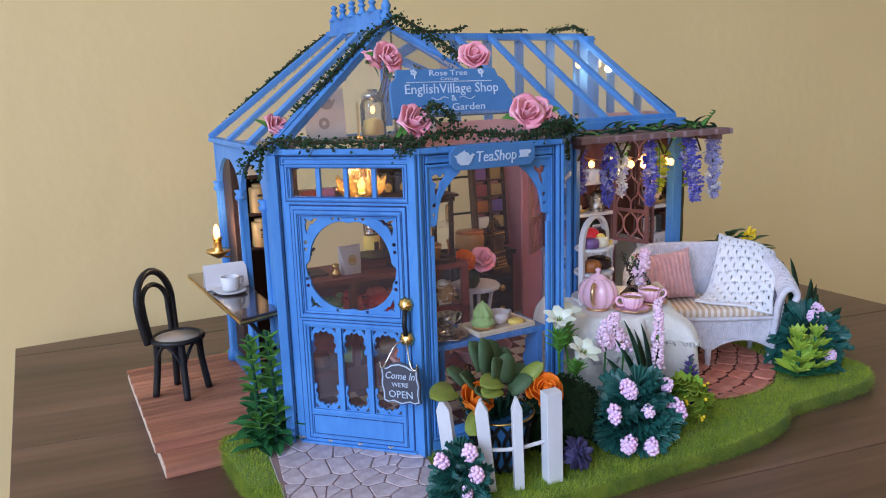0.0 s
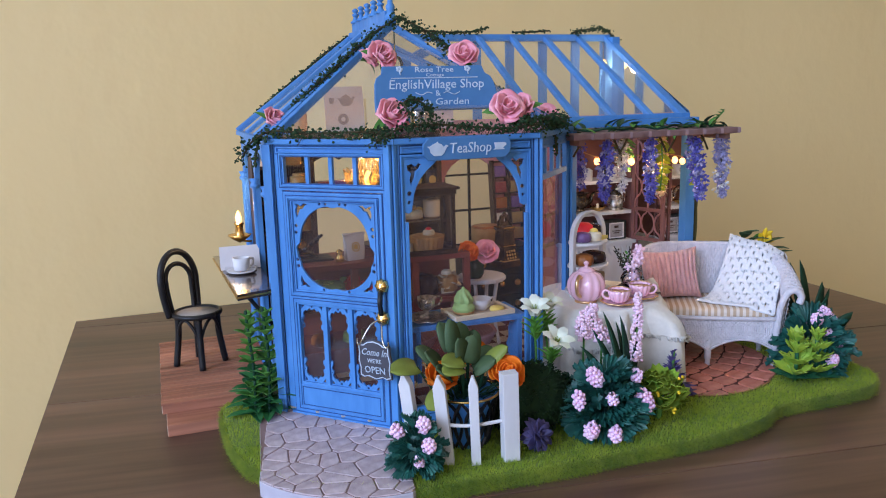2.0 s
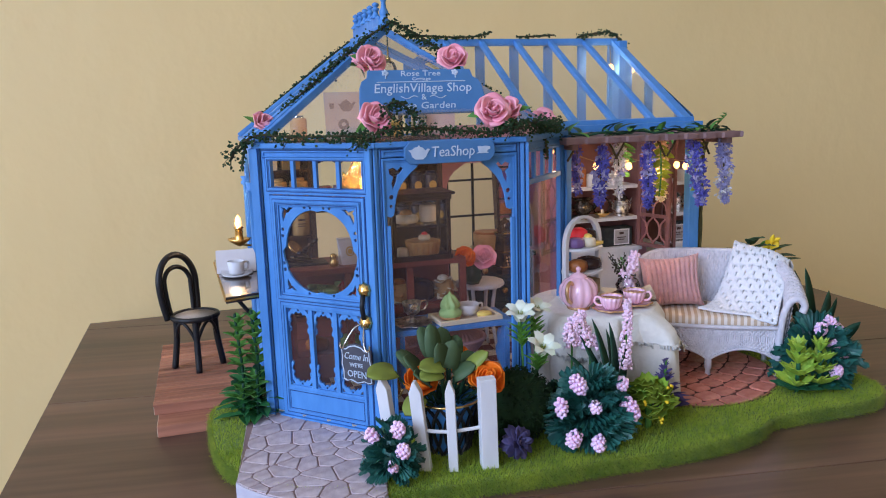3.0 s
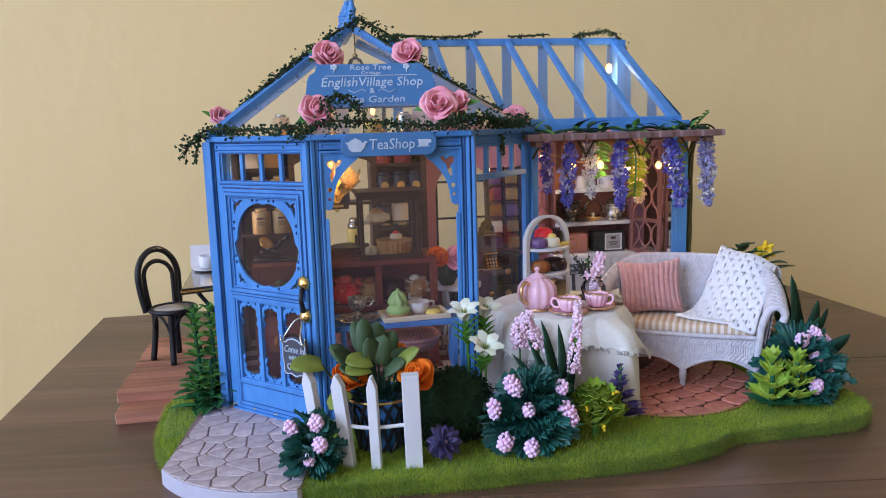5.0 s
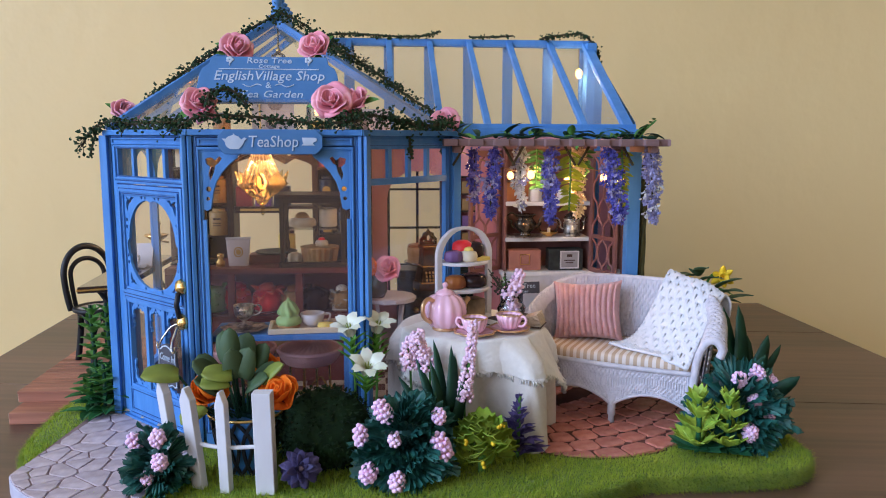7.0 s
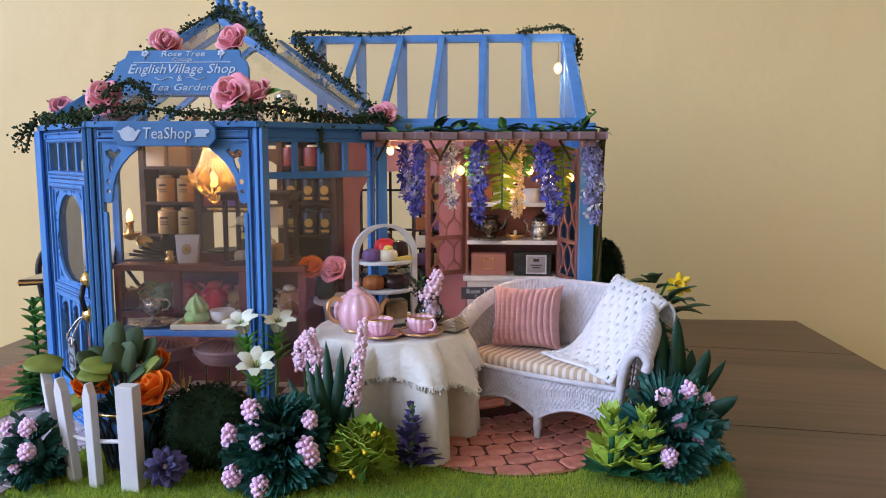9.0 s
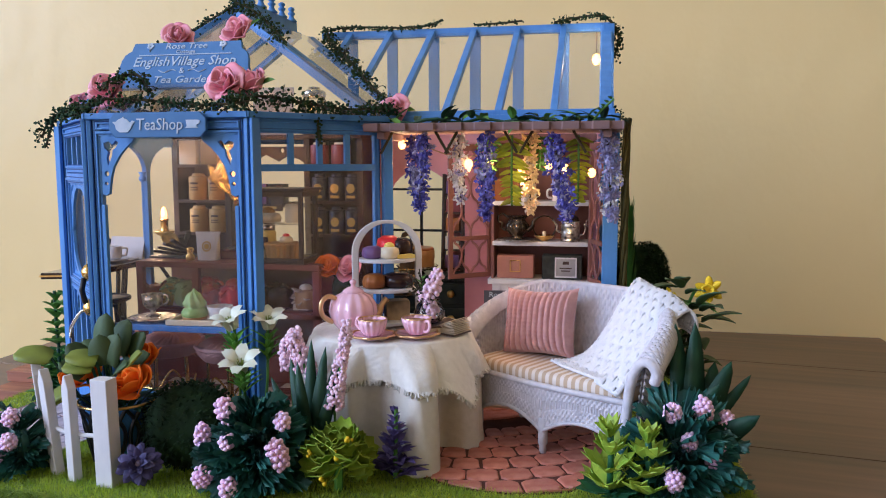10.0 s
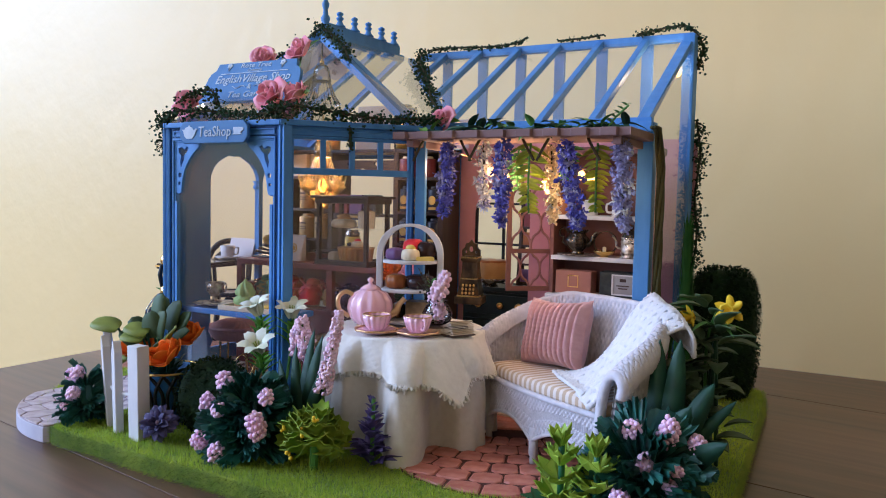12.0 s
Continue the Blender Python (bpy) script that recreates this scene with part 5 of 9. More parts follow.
def toothed(g, m, length, width, teeth=4, cup=0.2, notch=0.76):
    """A fan-shaped plastic leaf with pointed teeth round its outer edge, cupped along the middle."""
    n = teeth * 2
    v = [(0, 0, 0), (length * 0.6, 0, -0.02 * length)]
    for i in range(n + 1):
        e = (i / n - 0.5) * 2
        k = 1.0 if i % 2 == 0 else notch
        x = length * k * (1 - 0.32 * e * e)
        y = width * 0.5 * e * (1.05 if i % 2 == 0 else 0.95)
        v.append((x, y, cup * abs(e) * width * 0.5 + 0.05 * length * k))
    f = [(0, 2, 1)] + [(1, 2 + i, 3 + i) for i in range(n)] + [(0, 1, 2 + n)]
    k = len(v)
    v += [(x * 0.98, y * 0.97, z - 0.03) for x, y, z in v]
    f += [tuple(q + k for q in reversed(p)) for p in list(f)]
    ring = [0] + list(range(2, 3 + n))
    f += [(a, b, b + k, a + k) for a, b in zip(ring, ring[1:] + ring[:1])]
    g.add(v, f, m)


def whorled(label, c, h, r, seed):
    """An upright plastic stem with whorls of toothed lime leaves and a broad dark whorl at its foot."""
    q = random.Random(seed)
    t = thing("spiky_plant", label, "plant", at(c[0], c[1], Z0), "lime spiky plants")
    part("stem", Geo().tube([(0, 0, 0), (0.04, 0, h * 0.5), (0, 0.03, h * 0.92)], 0.1, 7), LEAF_STEM, t, "", True)
    low = Geo()
    for k in range(5):
        toothed(low, at(0, 0, 0.22, k * 72 + q.uniform(-12, 12)) @ at(0, 0, 0, 0, 0, -q.uniform(2, 16)), r * 1.0, r * 0.95, 2, 0.15)
    part("foot_leaves", low, LEAF_STEM, t, "dark green leaves at the foot")
    for tier in range(4):
        v = (tier + 0.6) / 4
        g = Geo()
        n = 5 if tier < 3 else 4
        for k in range(n):
            a = k * 360 / n + tier * 40 + q.uniform(-14, 14)
            ln = r * (1.02 - 0.42 * v) * q.uniform(0.88, 1.12)
            toothed(g, at(0, 0, h * v * 0.85, a) @ at(0, 0, 0, 0, q.uniform(-20, 20), -(18 + 42 * v + q.uniform(-10, 10))), ln, ln * 0.9, 3, 0.3)
        part("leaf_whorl", g, LIME, t)


LEAF_STEM = surface("deep_green_plastic", (0.025, 0.14, 0.06), (0.012, 0.08, 0.035), 40, 40, 0.45, bump=0.1)


def tuft(label, c, h, r, n, mat, seed, name, dots=None, spiky=False, cat="plant"):
    """A bushy plastic plant with toothed leaves in tiers."""
    q = random.Random(seed)
    t = thing(name, label, cat, at(c[0], c[1], Z0))
    part("stem", Geo().tube([(0, 0, 0), (0.05, 0, h * 0.9)], 0.07, 6), LEAF, t)
    g = Geo()
    for k in range(n):
        v = (k + 0.5) / n
        a = k * 137.5 + (q.uniform(-15, 15) if spiky else q.uniform(-60, 60))
        rr = r * (1.0 - 0.75 * v) if not spiky else r * (0.9 - 0.75 * v)
        up = 10 + 55 * v + q.uniform(-25, 25) if not spiky else 30 + 45 * v + q.uniform(-14, 14)
        m = at(0, 0, h * v * 0.85, a) @ at(0, 0, 0, 0, 0, -up)
        ln = max(rr, 0.35) * q.uniform(0.85, 1.15)
        for s in (-1, 0, 1):
            g.leaf(m @ at(ln * 0.25 if s else 0, 0, 0, s * 32), ln * (0.7 if s else 1.0), ln * (0.42 if spiky else 0.55), 0.35, 0.25, 3, 0.8, 0.02)
    part("leaves", g, mat, t)
    for x, y, z in dots or ():
        part("blossom", Geo().ball((x, y * 0.85, z), 0.15, 7, 5, (1, 1, 0.8)), YELLOW, t, "yellow blossom", True)


def rosette(label, c, r, h, n, seed, dots):
    """A round cushion of overlapping fan-shaped leaves that all point away from its heart."""
    q = random.Random(seed)
    t = thing("flowering_plant", label, "plant", at(c[0], c[1], Z0))
    heart = Vector((0, 0, h * 0.42))
    part("stem", Geo().tube([(0, 0, 0), (0.03, 0, h * 0.6)], 0.14, 6), LEAF, t)
    low, top = Geo(), Geo()
    for k in range(n):
        z = -0.42 + 1.38 * (k + 0.5) / n
        a = k * 2.399963 + q.uniform(-0.2, 0.2)
        w = math.sqrt(max(0.0, 1 - z * z))
        d = Vector((w * math.cos(a), w * math.sin(a), z))
        reach = q.uniform(0.86, 1.06)
        p = heart + Vector((d.x * r * 0.42, d.y * r * 0.42, d.z * h * 0.26))
        tip = Vector((d.x * r, d.y * r, d.z * h * 0.58)) * reach
        ln = (heart + tip - p).length
        toothed(top if k % 3 else low, aim(p, heart + tip - p + Vector((0, 0, 0.35)), (0, 0, 1)) @ at(0, 0, 0, 0, q.uniform(-55, 55), q.uniform(-15, 15)), ln * q.uniform(0.85, 1.12), ln * q.uniform(0.95, 1.25), 3, 0.22, 0.84)
    part("inner_leaves", low, LIME, t, "brighter lime leaves", True, kind="stuff")
    part("leaves", top, LIME_DULL, t, "", True, kind="stuff")
    for x, y, z in dots:
        b = Geo()
        for k in range(4):
            b.ball((x + q.gauss(0, 0.05), y * 0.94 + q.gauss(0, 0.05), z + q.gauss(0, 0.07)), q.uniform(0.05, 0.08), 6, 5)
        part("blossom", b, YELLOW, t, "yellow blossom", True)


LIME_DULL = surface("yellow_green_paper_leaf", (0.50, 0.56, 0.07), (0.24, 0.40, 0.04), 40, 110, 0.5, bump=0.2)
translucent(LIME_DULL, 0.45)
rosette("yellow-green leafy cushion plant with yellow blossoms on the grass", (22.5, 22.1), 1.32, 2.25, 92, 11, ((0.25, -1.0, 1.5), (-0.1, -1.15, 0.85), (0.55, -0.7, 1.95), (-0.6, -0.85, 1.5)))
whorled("bright lime toothed plastic plant in front of the sofa", (30.75, 23.1), 2.5, 1.2, 12)
whorled("bright lime toothed plastic plant in front of the sofa", (31.85, 23.0), 2.4, 1.15, 13)
tuft("low green spiky plant at the lawn edge", (34.0, 24.6), 1.3, 1.0, 26, LIME, 33, "spiky_plant")
tuft("dark purple feathery plant beside the tablecloth", (24.0, 23.3), 2.65, 1.4, 24, PURPLE, 14, "lavender_plant", None, True)


PLUM = surface("dark_plum_petal", (0.085, 0.07, 0.175), (0.03, 0.026, 0.075), 40, 70, 0.6, bump=0.3)


def purple_flower(c, r, seed):
    """A dahlia-like head: rings of lobed petals round an axis that leans towards the lawn's edge."""
    q = random.Random(seed)
    t = thing("purple_flower", "dark purple flower with rings of lobed petals on the grass", "flower", at(c[0], c[1], c[2]))
    m = aim((0, 0, 0), (0.25, -0.8, 0.5))
    for n, lift, ln in ((11, -25, 0.95), (10, 0, 0.95), (9, 24, 0.85), (7, 50, 0.66), (5, 68, 0.5)):
        g = Geo()
        for k in range(n):
            e = m @ at(0, 0, 0, 0, 360 * k / n + lift + q.uniform(-10, 10)) @ at(0.1 * r, 0, 0.12 * r) @ at(0, 0, 0, 0, 0, -(90 - lift - q.uniform(-12, 12)))
            g.leaf(e @ at(0, 0, 0, 0, q.uniform(-18, 18)), r * ln * q.uniform(0.85, 1.08), r * 0.52 * ln, -0.35, q.uniform(-0.3, 0.15), 6, 0.42, 0.015)
        part("petal_ring", g, PLUM, t, "", True)
    part("heart", Geo().ball(m @ Vector((0.18 * r, 0, 0)), 0.14 * r, 8, 6), PALE_PLUM, t, "pale heart", True)
    part("stem", Geo().tube([(0, 0.2, -(c[2] - Z0)), (0, 0, 0)], 0.06, 5), LEAF_DARK, t)


PALE_PLUM = surface("pale_mauve_heart", (0.42, 0.34, 0.46), (0.30, 0.24, 0.36), 40, 60, 0.6, bump=0.3)
purple_flower((16.3, 21.1, 1.4), 0.68, 1)

# moss hedge before the window


def hedge(label, c, r, n, seed, mat=None, name="moss_hedge", box=1.0):
    q = random.Random(seed)
    t = thing(name, label, "hedge", at(c[0], c[1], Z0))
    core = Geo().ball((0, 0, 0), 1, 24, 16)
    core.v = [(math.copysign(abs(x) ** box, x) * r[0] * 0.95, math.copysign(abs(y) ** box, y) * r[1] * 0.95, r[2] * 0.47 + math.copysign(abs(z) ** box, z) * r[2] * 0.5) for x, y, z in core.v]
    part("core", core, mat or MOSS, t, "", True)
    g = Geo()
    for _ in range(n):
        z = q.uniform(-0.9, 1)
        a = q.uniform(0, 6.283)
        s = math.sqrt(1 - z * z)
        d = Vector((s * math.cos(a), s * math.sin(a), z))
        k = q.uniform(0.95, 1.02)
        p = Vector((math.copysign(abs(d.x) ** box, d.x) * r[0] * k, math.copysign(abs(d.y) ** box, d.y) * r[1] * k, r[2] * 0.47 + math.copysign(abs(d.z) ** box, d.z) * r[2] * 0.52 * k))
        if p.z < 0:
            continue
        g.leaf(aim(p, d + Vector((q.gauss(0, 0.6), q.gauss(0, 0.6), q.gauss(0, 0.6)))), q.uniform(0.1, 0.22), 0.11, 0.3, 0.3, 2)
    part("foam", g, mat or MOSS, t, kind="stuff")


hedge("dark green mossy hedge clump under the window", (17.0, 23.2), (1.75, 1.2, 2.9), 1500, 1)
hedge("tall dark mossy hedge behind the house corner", (32.3, 40.6), (1.6, 1.5, 6.2), 6500, 2, None, "moss_hedge", 0.62)
tuft("dark green leafy plant low beside the bay", (19.5, 24.6), 1.6, 1.2, 30, LEAF_DARK, 41, "leafy_plant")

# slim green grass spire by the end wall
t = thing("grass_spire", "tall slim bright green grass spire by the end wall", "plant", at(31.65, 35.2, Z0))
g = Geo()
q = random.Random(61)
for _ in range(620):
    z = q.uniform(0, 7.2)
    a = q.uniform(0, 6.28)
    r = 0.75 * (1 - z / 8.0)
    g.leaf(aim((r * 0.5 * math.cos(a), r * 0.5 * math.sin(a), z), (math.cos(a) * 0.12, math.sin(a) * 0.12, 1)), q.uniform(1.0, 1.8), 0.11, 0.2, 0.0, 2)
part("grass_tuft", g, surface("grass_spire_green", (0.03, 0.13, 0.02), (0.012, 0.07, 0.012), 40, 30, 0.8, bump=0), t, kind="stuff")


# ---- lilies ----
LILY_LEAF = surface("fresh_green_plastic_leaf", (0.17, 0.42, 0.05), (0.09, 0.28, 0.035), 40, 40, 0.45, bump=0.1)


def lily(c, d, size, seed):
    q = random.Random(seed)
    t = thing("lily", "white trumpet lily on a green stem by the window", "flower", at(*c), "lilies by the window")
    g = Geo()
    m = aim((0, 0, 0), d)
    for k in range(6):
        def fn(u, v, k=k):
            a = (u - 0.5) * 2
            w = 0.42 * size * math.sin(math.pi * (0.1 + 0.86 * v)) ** 0.6
            rr = size * (0.1 + 0.22 * v + 0.72 * v ** 3.2)
            x = 1.45 * size * (v - 0.34 * v ** 4)
            return (x, a * w, rr + 0.08 * size * a * a)
        g.grid(fn, 4, 6, m @ at(0, 0, 0, 0, k * 60))
    part("petals", g, LILY, t, "", True)
    g = Geo()
    for k in range(5):
        g.tube([(0, 0, 0), m @ Vector((0.8 * size, 0.16 * math.cos(k * 1.26) * size, 0.16 * math.sin(k * 1.26) * size))], 0.02, 4)
    part("stamens", g, LEAF_YEL, t)
    foot = Vector((18.3 - c[0] + q.uniform(-0.4, 0.4), 24.3 - c[1] + q.uniform(-0.1, 0.3), Z0 - c[2]))
    line = spline([foot, foot * 0.5 + Vector((0.1, 0.1, 0)), Vector(m @ Vector((-0.5 * size, 0, 0))), (0, 0, 0)], 5)
    part("stem", Geo().tube(line, 0.055, 5), LEAF, t, "", True)
    g = Geo()
    for k in range(16):
        p = Vector(line[-1]).lerp(Vector(line[len(line) // 3]), 0.14 + 0.4 * k / 16)
        a = k * 137
        g.leaf(aim(p, (math.cos(a), math.sin(a), 0.95)), q.uniform(0.5, 0.85), 0.2, 0.4, 0.12, 4, 0.8, 0.02)
    part("leaves", g, LILY_LEAF, t)


lily((17.9, 24.5, 5.05), (-0.15, -0.35, 0.95), 0.62, 1)
lily((18.85, 25.3, 4.95), (0.2, -0.3, 0.95), 0.62, 2)
lily((18.5, 23.9, 3.75), (0.1, -0.5, 0.85), 0.66, 3)

# ---- potted plant with orange flowers ----
pot = thing("flower_pot", "blue glazed pot in a black wire basket with succulent leaves", "flower pot", at(14.25, 23.25, Z0))
part("pot", Geo().lathe([(0.75, 0), (0.8, 0.05), (1.18, 1.95), (1.26, 2.03), (1.26, 2.14), (1.18, 2.16), (1.1, 2.0), (0.05, 1.95)], 40), POT_BLUE, pot, "", True)
part("gilt_rim", Geo().tube([(1.32 * math.cos(a), 1.32 * math.sin(a), 2.16) for a in [2 * math.pi * i / 48 for i in range(49)]], 0.05, 6), GOLD, pot, "thin gilt rim", True)
for k in range(15):
    a = k * 0.419
    for w in (0.42, -0.3):
        part("wire", Geo().tube(spline([((0.86 + 0.42 * v) * math.cos(a + w * math.sin(math.pi * v)), (0.86 + 0.42 * v) * math.sin(a + w * math.sin(math.pi * v)), 0.05 + 2.08 * v) for v in (0, 0.3, 0.65, 1.0)], 4), 0.07, 5), BLACK, pot)
g = Geo()
q = random.Random(8)
for k in range(70):
    a, e = q.uniform(0, 6.283), q.uniform(0, 1.1)
    g.leaf(aim((e * math.cos(a), e * math.sin(a), 2.0), (math.cos(a) * e, math.sin(a) * e, q.uniform(0.3, 1.2))), q.uniform(0.4, 0.8), 0.26, 0.3, 0.3, 4, 0.7)
part("undergrowth", g, LEAF_DARK, pot, "dark small leaves filling the pot", kind="stuff")
PALE_LEAVES = [
    ((12.1, 22.7, 4.2), (10.95, 22.2, 4.5), 0.68), ((13.9, 22.6, 4.2), (12.95, 22.2, 4.5), 0.62), ((13.8, 22.5, 4.0), (12.9, 22.05, 4.15), 0.58), ((13.0, 22.4, 3.2), (12.2, 21.95, 2.8), 0.6),
    ((14.9, 22.7, 3.9), (15.6, 22.3, 4.75), 0.5),
]
GREY_LEAVES = [
    ((13.7, 23.5, 4.4), (13.45, 23.7, 5.6), 0.62), ((13.75, 23.3, 4.4), (13.75, 23.3, 5.75), 0.56),
    ((14.0, 22.9, 4.0), (13.9, 22.7, 5.1), 0.66), ((14.2, 22.9, 4.0), (14.45, 22.8, 5.15), 0.66),
    ((14.1, 23.5, 4.2), (14.3, 23.7, 5.5), 0.66), ((14.5, 23.5, 4.0), (14.9, 23.7, 5.1), 0.6),
    ((13.2, 23.1, 3.9), (12.6, 22.9, 4.75), 0.6), ((13.1, 23.6, 3.9), (12.5, 23.9, 4.7), 0.56),
    ((14.4, 22.7, 3.7), (15.1, 22.3, 4.3), 0.6), ((14.7, 23.1, 3.8), (15.4, 23.2, 4.5), 0.56),
    ((13.4, 22.7, 3.6), (12.8, 22.2, 4.3), 0.56),
]
for k, ((x0, y0, z0), (x1, y1, z1), w, pale) in enumerate([(*r, True) for r in PALE_LEAVES] + [(*r, False) for r in GREY_LEAVES]):
    d = Vector((x1 - x0, y1 - y0, z1 - z0))
    part("leaf", Geo().leaf(aim((x0 - 14.25, y0 - 23.25, z0 - Z0), d, (0.1, -0.6, 1)), d.length * 0.95, w * 1.28, 0.22, 0.12, 10, 0.36, 0.08), LEAF_YEL if pale else LEAF_GREY, pot, "", True)
    part("stem", Geo().tube([(0.5 * (x0 - 14.25), 0.5 * (y0 - 23.25), 1.9), (x0 - 14.25, y0 - 23.25, z0 - Z0)], 0.05, 5), LEAF_DARK, pot)
OR = "orange paper ranunculus flower in the blue pot"
rose("orange_flower", OR, at(13.03, 23.0, 3.4, 15, 38), 1.15, ORANGE, "orange flowers in the pot", 51, False)
rose("orange_flower", OR, at(15.55, 22.2, 3.5, -15, 42), 1.15, ORANGE, "orange flowers in the pot", 52, False)
rose("orange_flower", OR, at(14.8, 24.05, 3.9, -10, 40), 1.0, ORANGE, "orange flowers in the pot", 53, False)

# ---- daffodils behind the sofa ----


def daffodil(c, d, size):
    t = thing("daffodil", "yellow daffodil with narrow wavy petals behind the sofa", "flower", at(*c), "daffodils behind the sofa")
    m = aim((0, 0, 0), d)
    for k in range(6):
        part("petal", Geo().leaf(m @ at(0, 0, 0, 0, k * 60 + 8 * (k % 2)) @ at(0.05, 0, 0, 0, 0, -62 - 9 * (k % 3)), 0.56 * size, 0.30 * size, 0.5, -0.15 + 0.2 * (k % 2), 5, 0.5, 0.03), YELLOW, t, "", True)
    part("trumpet", Geo().lathe([(0.1, -0.1), (0.13, 0.15), (0.16, 0.30), (0.24, 0.40), (0.18, 0.38), (0.08, 0.1)], 20, m @ at(0, 0, 0, 0, 0, 90), 0.08, 6), YELLOW, t, "", True)
    part("stem", Geo().tube(spline([(-0.7, 0.5, Z0 - c[2]), (-0.8, 0.4, -1.6), (-0.5, 0.3, -0.2), (-0.15, 0.25, 0.12), (0, 0.05, 0)], 4), 0.06, 5), LEAF, t)


daffodil((34.3, 29.4, 6.15), (-0.2, -1, 0.1), 1.0)
daffodil((33.0, 29.6, 5.75), (-0.7, -0.6, 0.0), 0.85)
t = thing("daffodil_leaves", "grey-green succulent and strap leaves behind the sofa", "plant", at(33.7, 29.8, Z0))
g, g2 = Geo(), Geo()
q = random.Random(77)
for k in range(70):
    a = q.uniform(0, 360)
    z = q.uniform(0.8, 5.6)
    g.leaf(at(q.uniform(-1.1, 0.5), q.uniform(-0.9, 0.5), z, a) @ at(0, 0, 0, 0, 0, -q.uniform(5, 50)), q.uniform(0.9, 1.5), q.uniform(0.45, 0.75), 0.3, 0.3, 5, 0.8, 0.04)
for k in range(7):
    a = k * 51 + q.uniform(-10, 10)
    g2.leaf(at(0, 0, 4.9, a) @ at(0, 0, 0, 0, 0, -q.uniform(10, 45)), q.uniform(1.1, 1.7), 0.26, 0.3, 0.5, 8)
part("succulent_leaves", g, LEAF_GREY, t, "", True)
part("strap_leaves", g2, LEAF, t)
for k in range(4):
    part("stem", Geo().tube([(0.3 * math.cos(k * 1.6), 0.3 * math.sin(k * 1.6), 0), (0.1, 0, 4.6)], 0.08, 5), LEAF_DARK, t)

# ---- wicker sofa ----
WICKER = surface("white_wicker", (0.64, 0.61, 0.65), (0.46, 0.44, 0.48), 90, 40, 0.65, bump=0.6, bump_scale=130)
STRIPE = bpy.data.materials.new("striped_cushion_cloth")
STRIPE.use_nodes = True
n_, l_ = STRIPE.node_tree.nodes, STRIPE.node_tree.links
tc_, wv_, rp_ = n_.new("ShaderNodeTexCoord"), n_.new("ShaderNodeTexWave"), n_.new("ShaderNodeValToRGB")
wv_.bands_direction, wv_.inputs["Scale"].default_value, wv_.inputs["Distortion"].default_value = "X", 105.0, 0.3
rp_.color_ramp.elements[0].position, rp_.color_ramp.elements[1].position = 0.45, 0.6
rp_.color_ramp.elements[0].color, rp_.color_ramp.elements[1].color = (0.50, 0.36, 0.24, 1), (0.70, 0.62, 0.55, 1)
l_.new(tc_.outputs["Object"], wv_.inputs["Vector"])
l_.new(wv_.outputs["Fac"], rp_.inputs[0])
l_.new(rp_.outputs[0], n_["Principled BSDF"].inputs["Base Color"])
n_["Principled BSDF"].inputs["Roughness"].default_value = 0.9
PINK_CLOTH = surface("pink_corduroy", (0.66, 0.37, 0.35), (0.52, 0.26, 0.25), 60, 14, 0.9, bump=0.3, bump_scale=110, sheen=0.3)
CROCHET = surface("white_crochet_wool", (0.74, 0.74, 0.76), (0.64, 0.64, 0.67), 90, 16, 0.95, bump=0.7, bump_scale=120, sheen=0.2)
LINEN = surface("white_linen", (0.70, 0.65, 0.58), (0.62, 0.57, 0.50), 110, 10, 0.9, bump=0.35, bump_scale=140, sheen=0.2)
LACE = surface("cream_lace_cloth", (0.82, 0.79, 0.73), (0.73, 0.70, 0.64), 110, 60, 0.9, bump=0.9, bump_scale=70, sheen=0.2)

SM = at(28.75, 26.9, Z0, -31.6)
sofa = thing("wicker_sofa", "white wicker sofa with curved back and scrolled arms on the patio", "sofa", SM)
BACK = spline([(-3.55, -0.15, 0), (-3.5, 1.3, 0), (-2.7, 2.45, 0), (-1.3, 2.95, 0), (0, 3.05, 0), (1.3, 2.95, 0), (2.7, 2.45, 0), (3.5, 1.3, 0), (3.55, -0.15, 0)], 12)
SEAT_Z, LOW = 2.55, 1.25


def back_at(u):
    k = u * (len(BACK) - 1)
    i = min(int(k), len(BACK) - 2)
    return BACK[i].lerp(BACK[i + 1], k - i)


def back_top(u):
    e = abs(u - 0.5) * 2
    return 5.5 - 1.75 * max(0, e - 0.4) ** 1.5 / 0.47


def weave(u, v, nu, nv, amp):
    s = math.sin(math.pi * u * nu)
    row = (s if int(v * nv) % 2 else -s) * abs(math.sin(math.pi * v * nv)) ** 0.5
    return amp * (0.5 * row + 0.8 * (abs(s) ** 0.6 - 0.65))


def back_sheet(side):
    def fn(u, v):
        p = back_at(u)
        t = (back_at(min(1, u + 0.01)) - back_at(max(0, u - 0.01))).normalized()
        nrm = Vector((-t.y, t.x, 0)) * side
        z = LOW + (back_top(u) - LOW) * v
        lean = 0.30 * max(0, v - 0.3)
        p = p + Vector((-t.y, t.x, 0)) * (lean - 0.06) + nrm * (0.06 + weave(u, v, 100, 22, 0.05))
        return (p.x, p.y, z)
    return Geo().grid(fn, 400, 110)


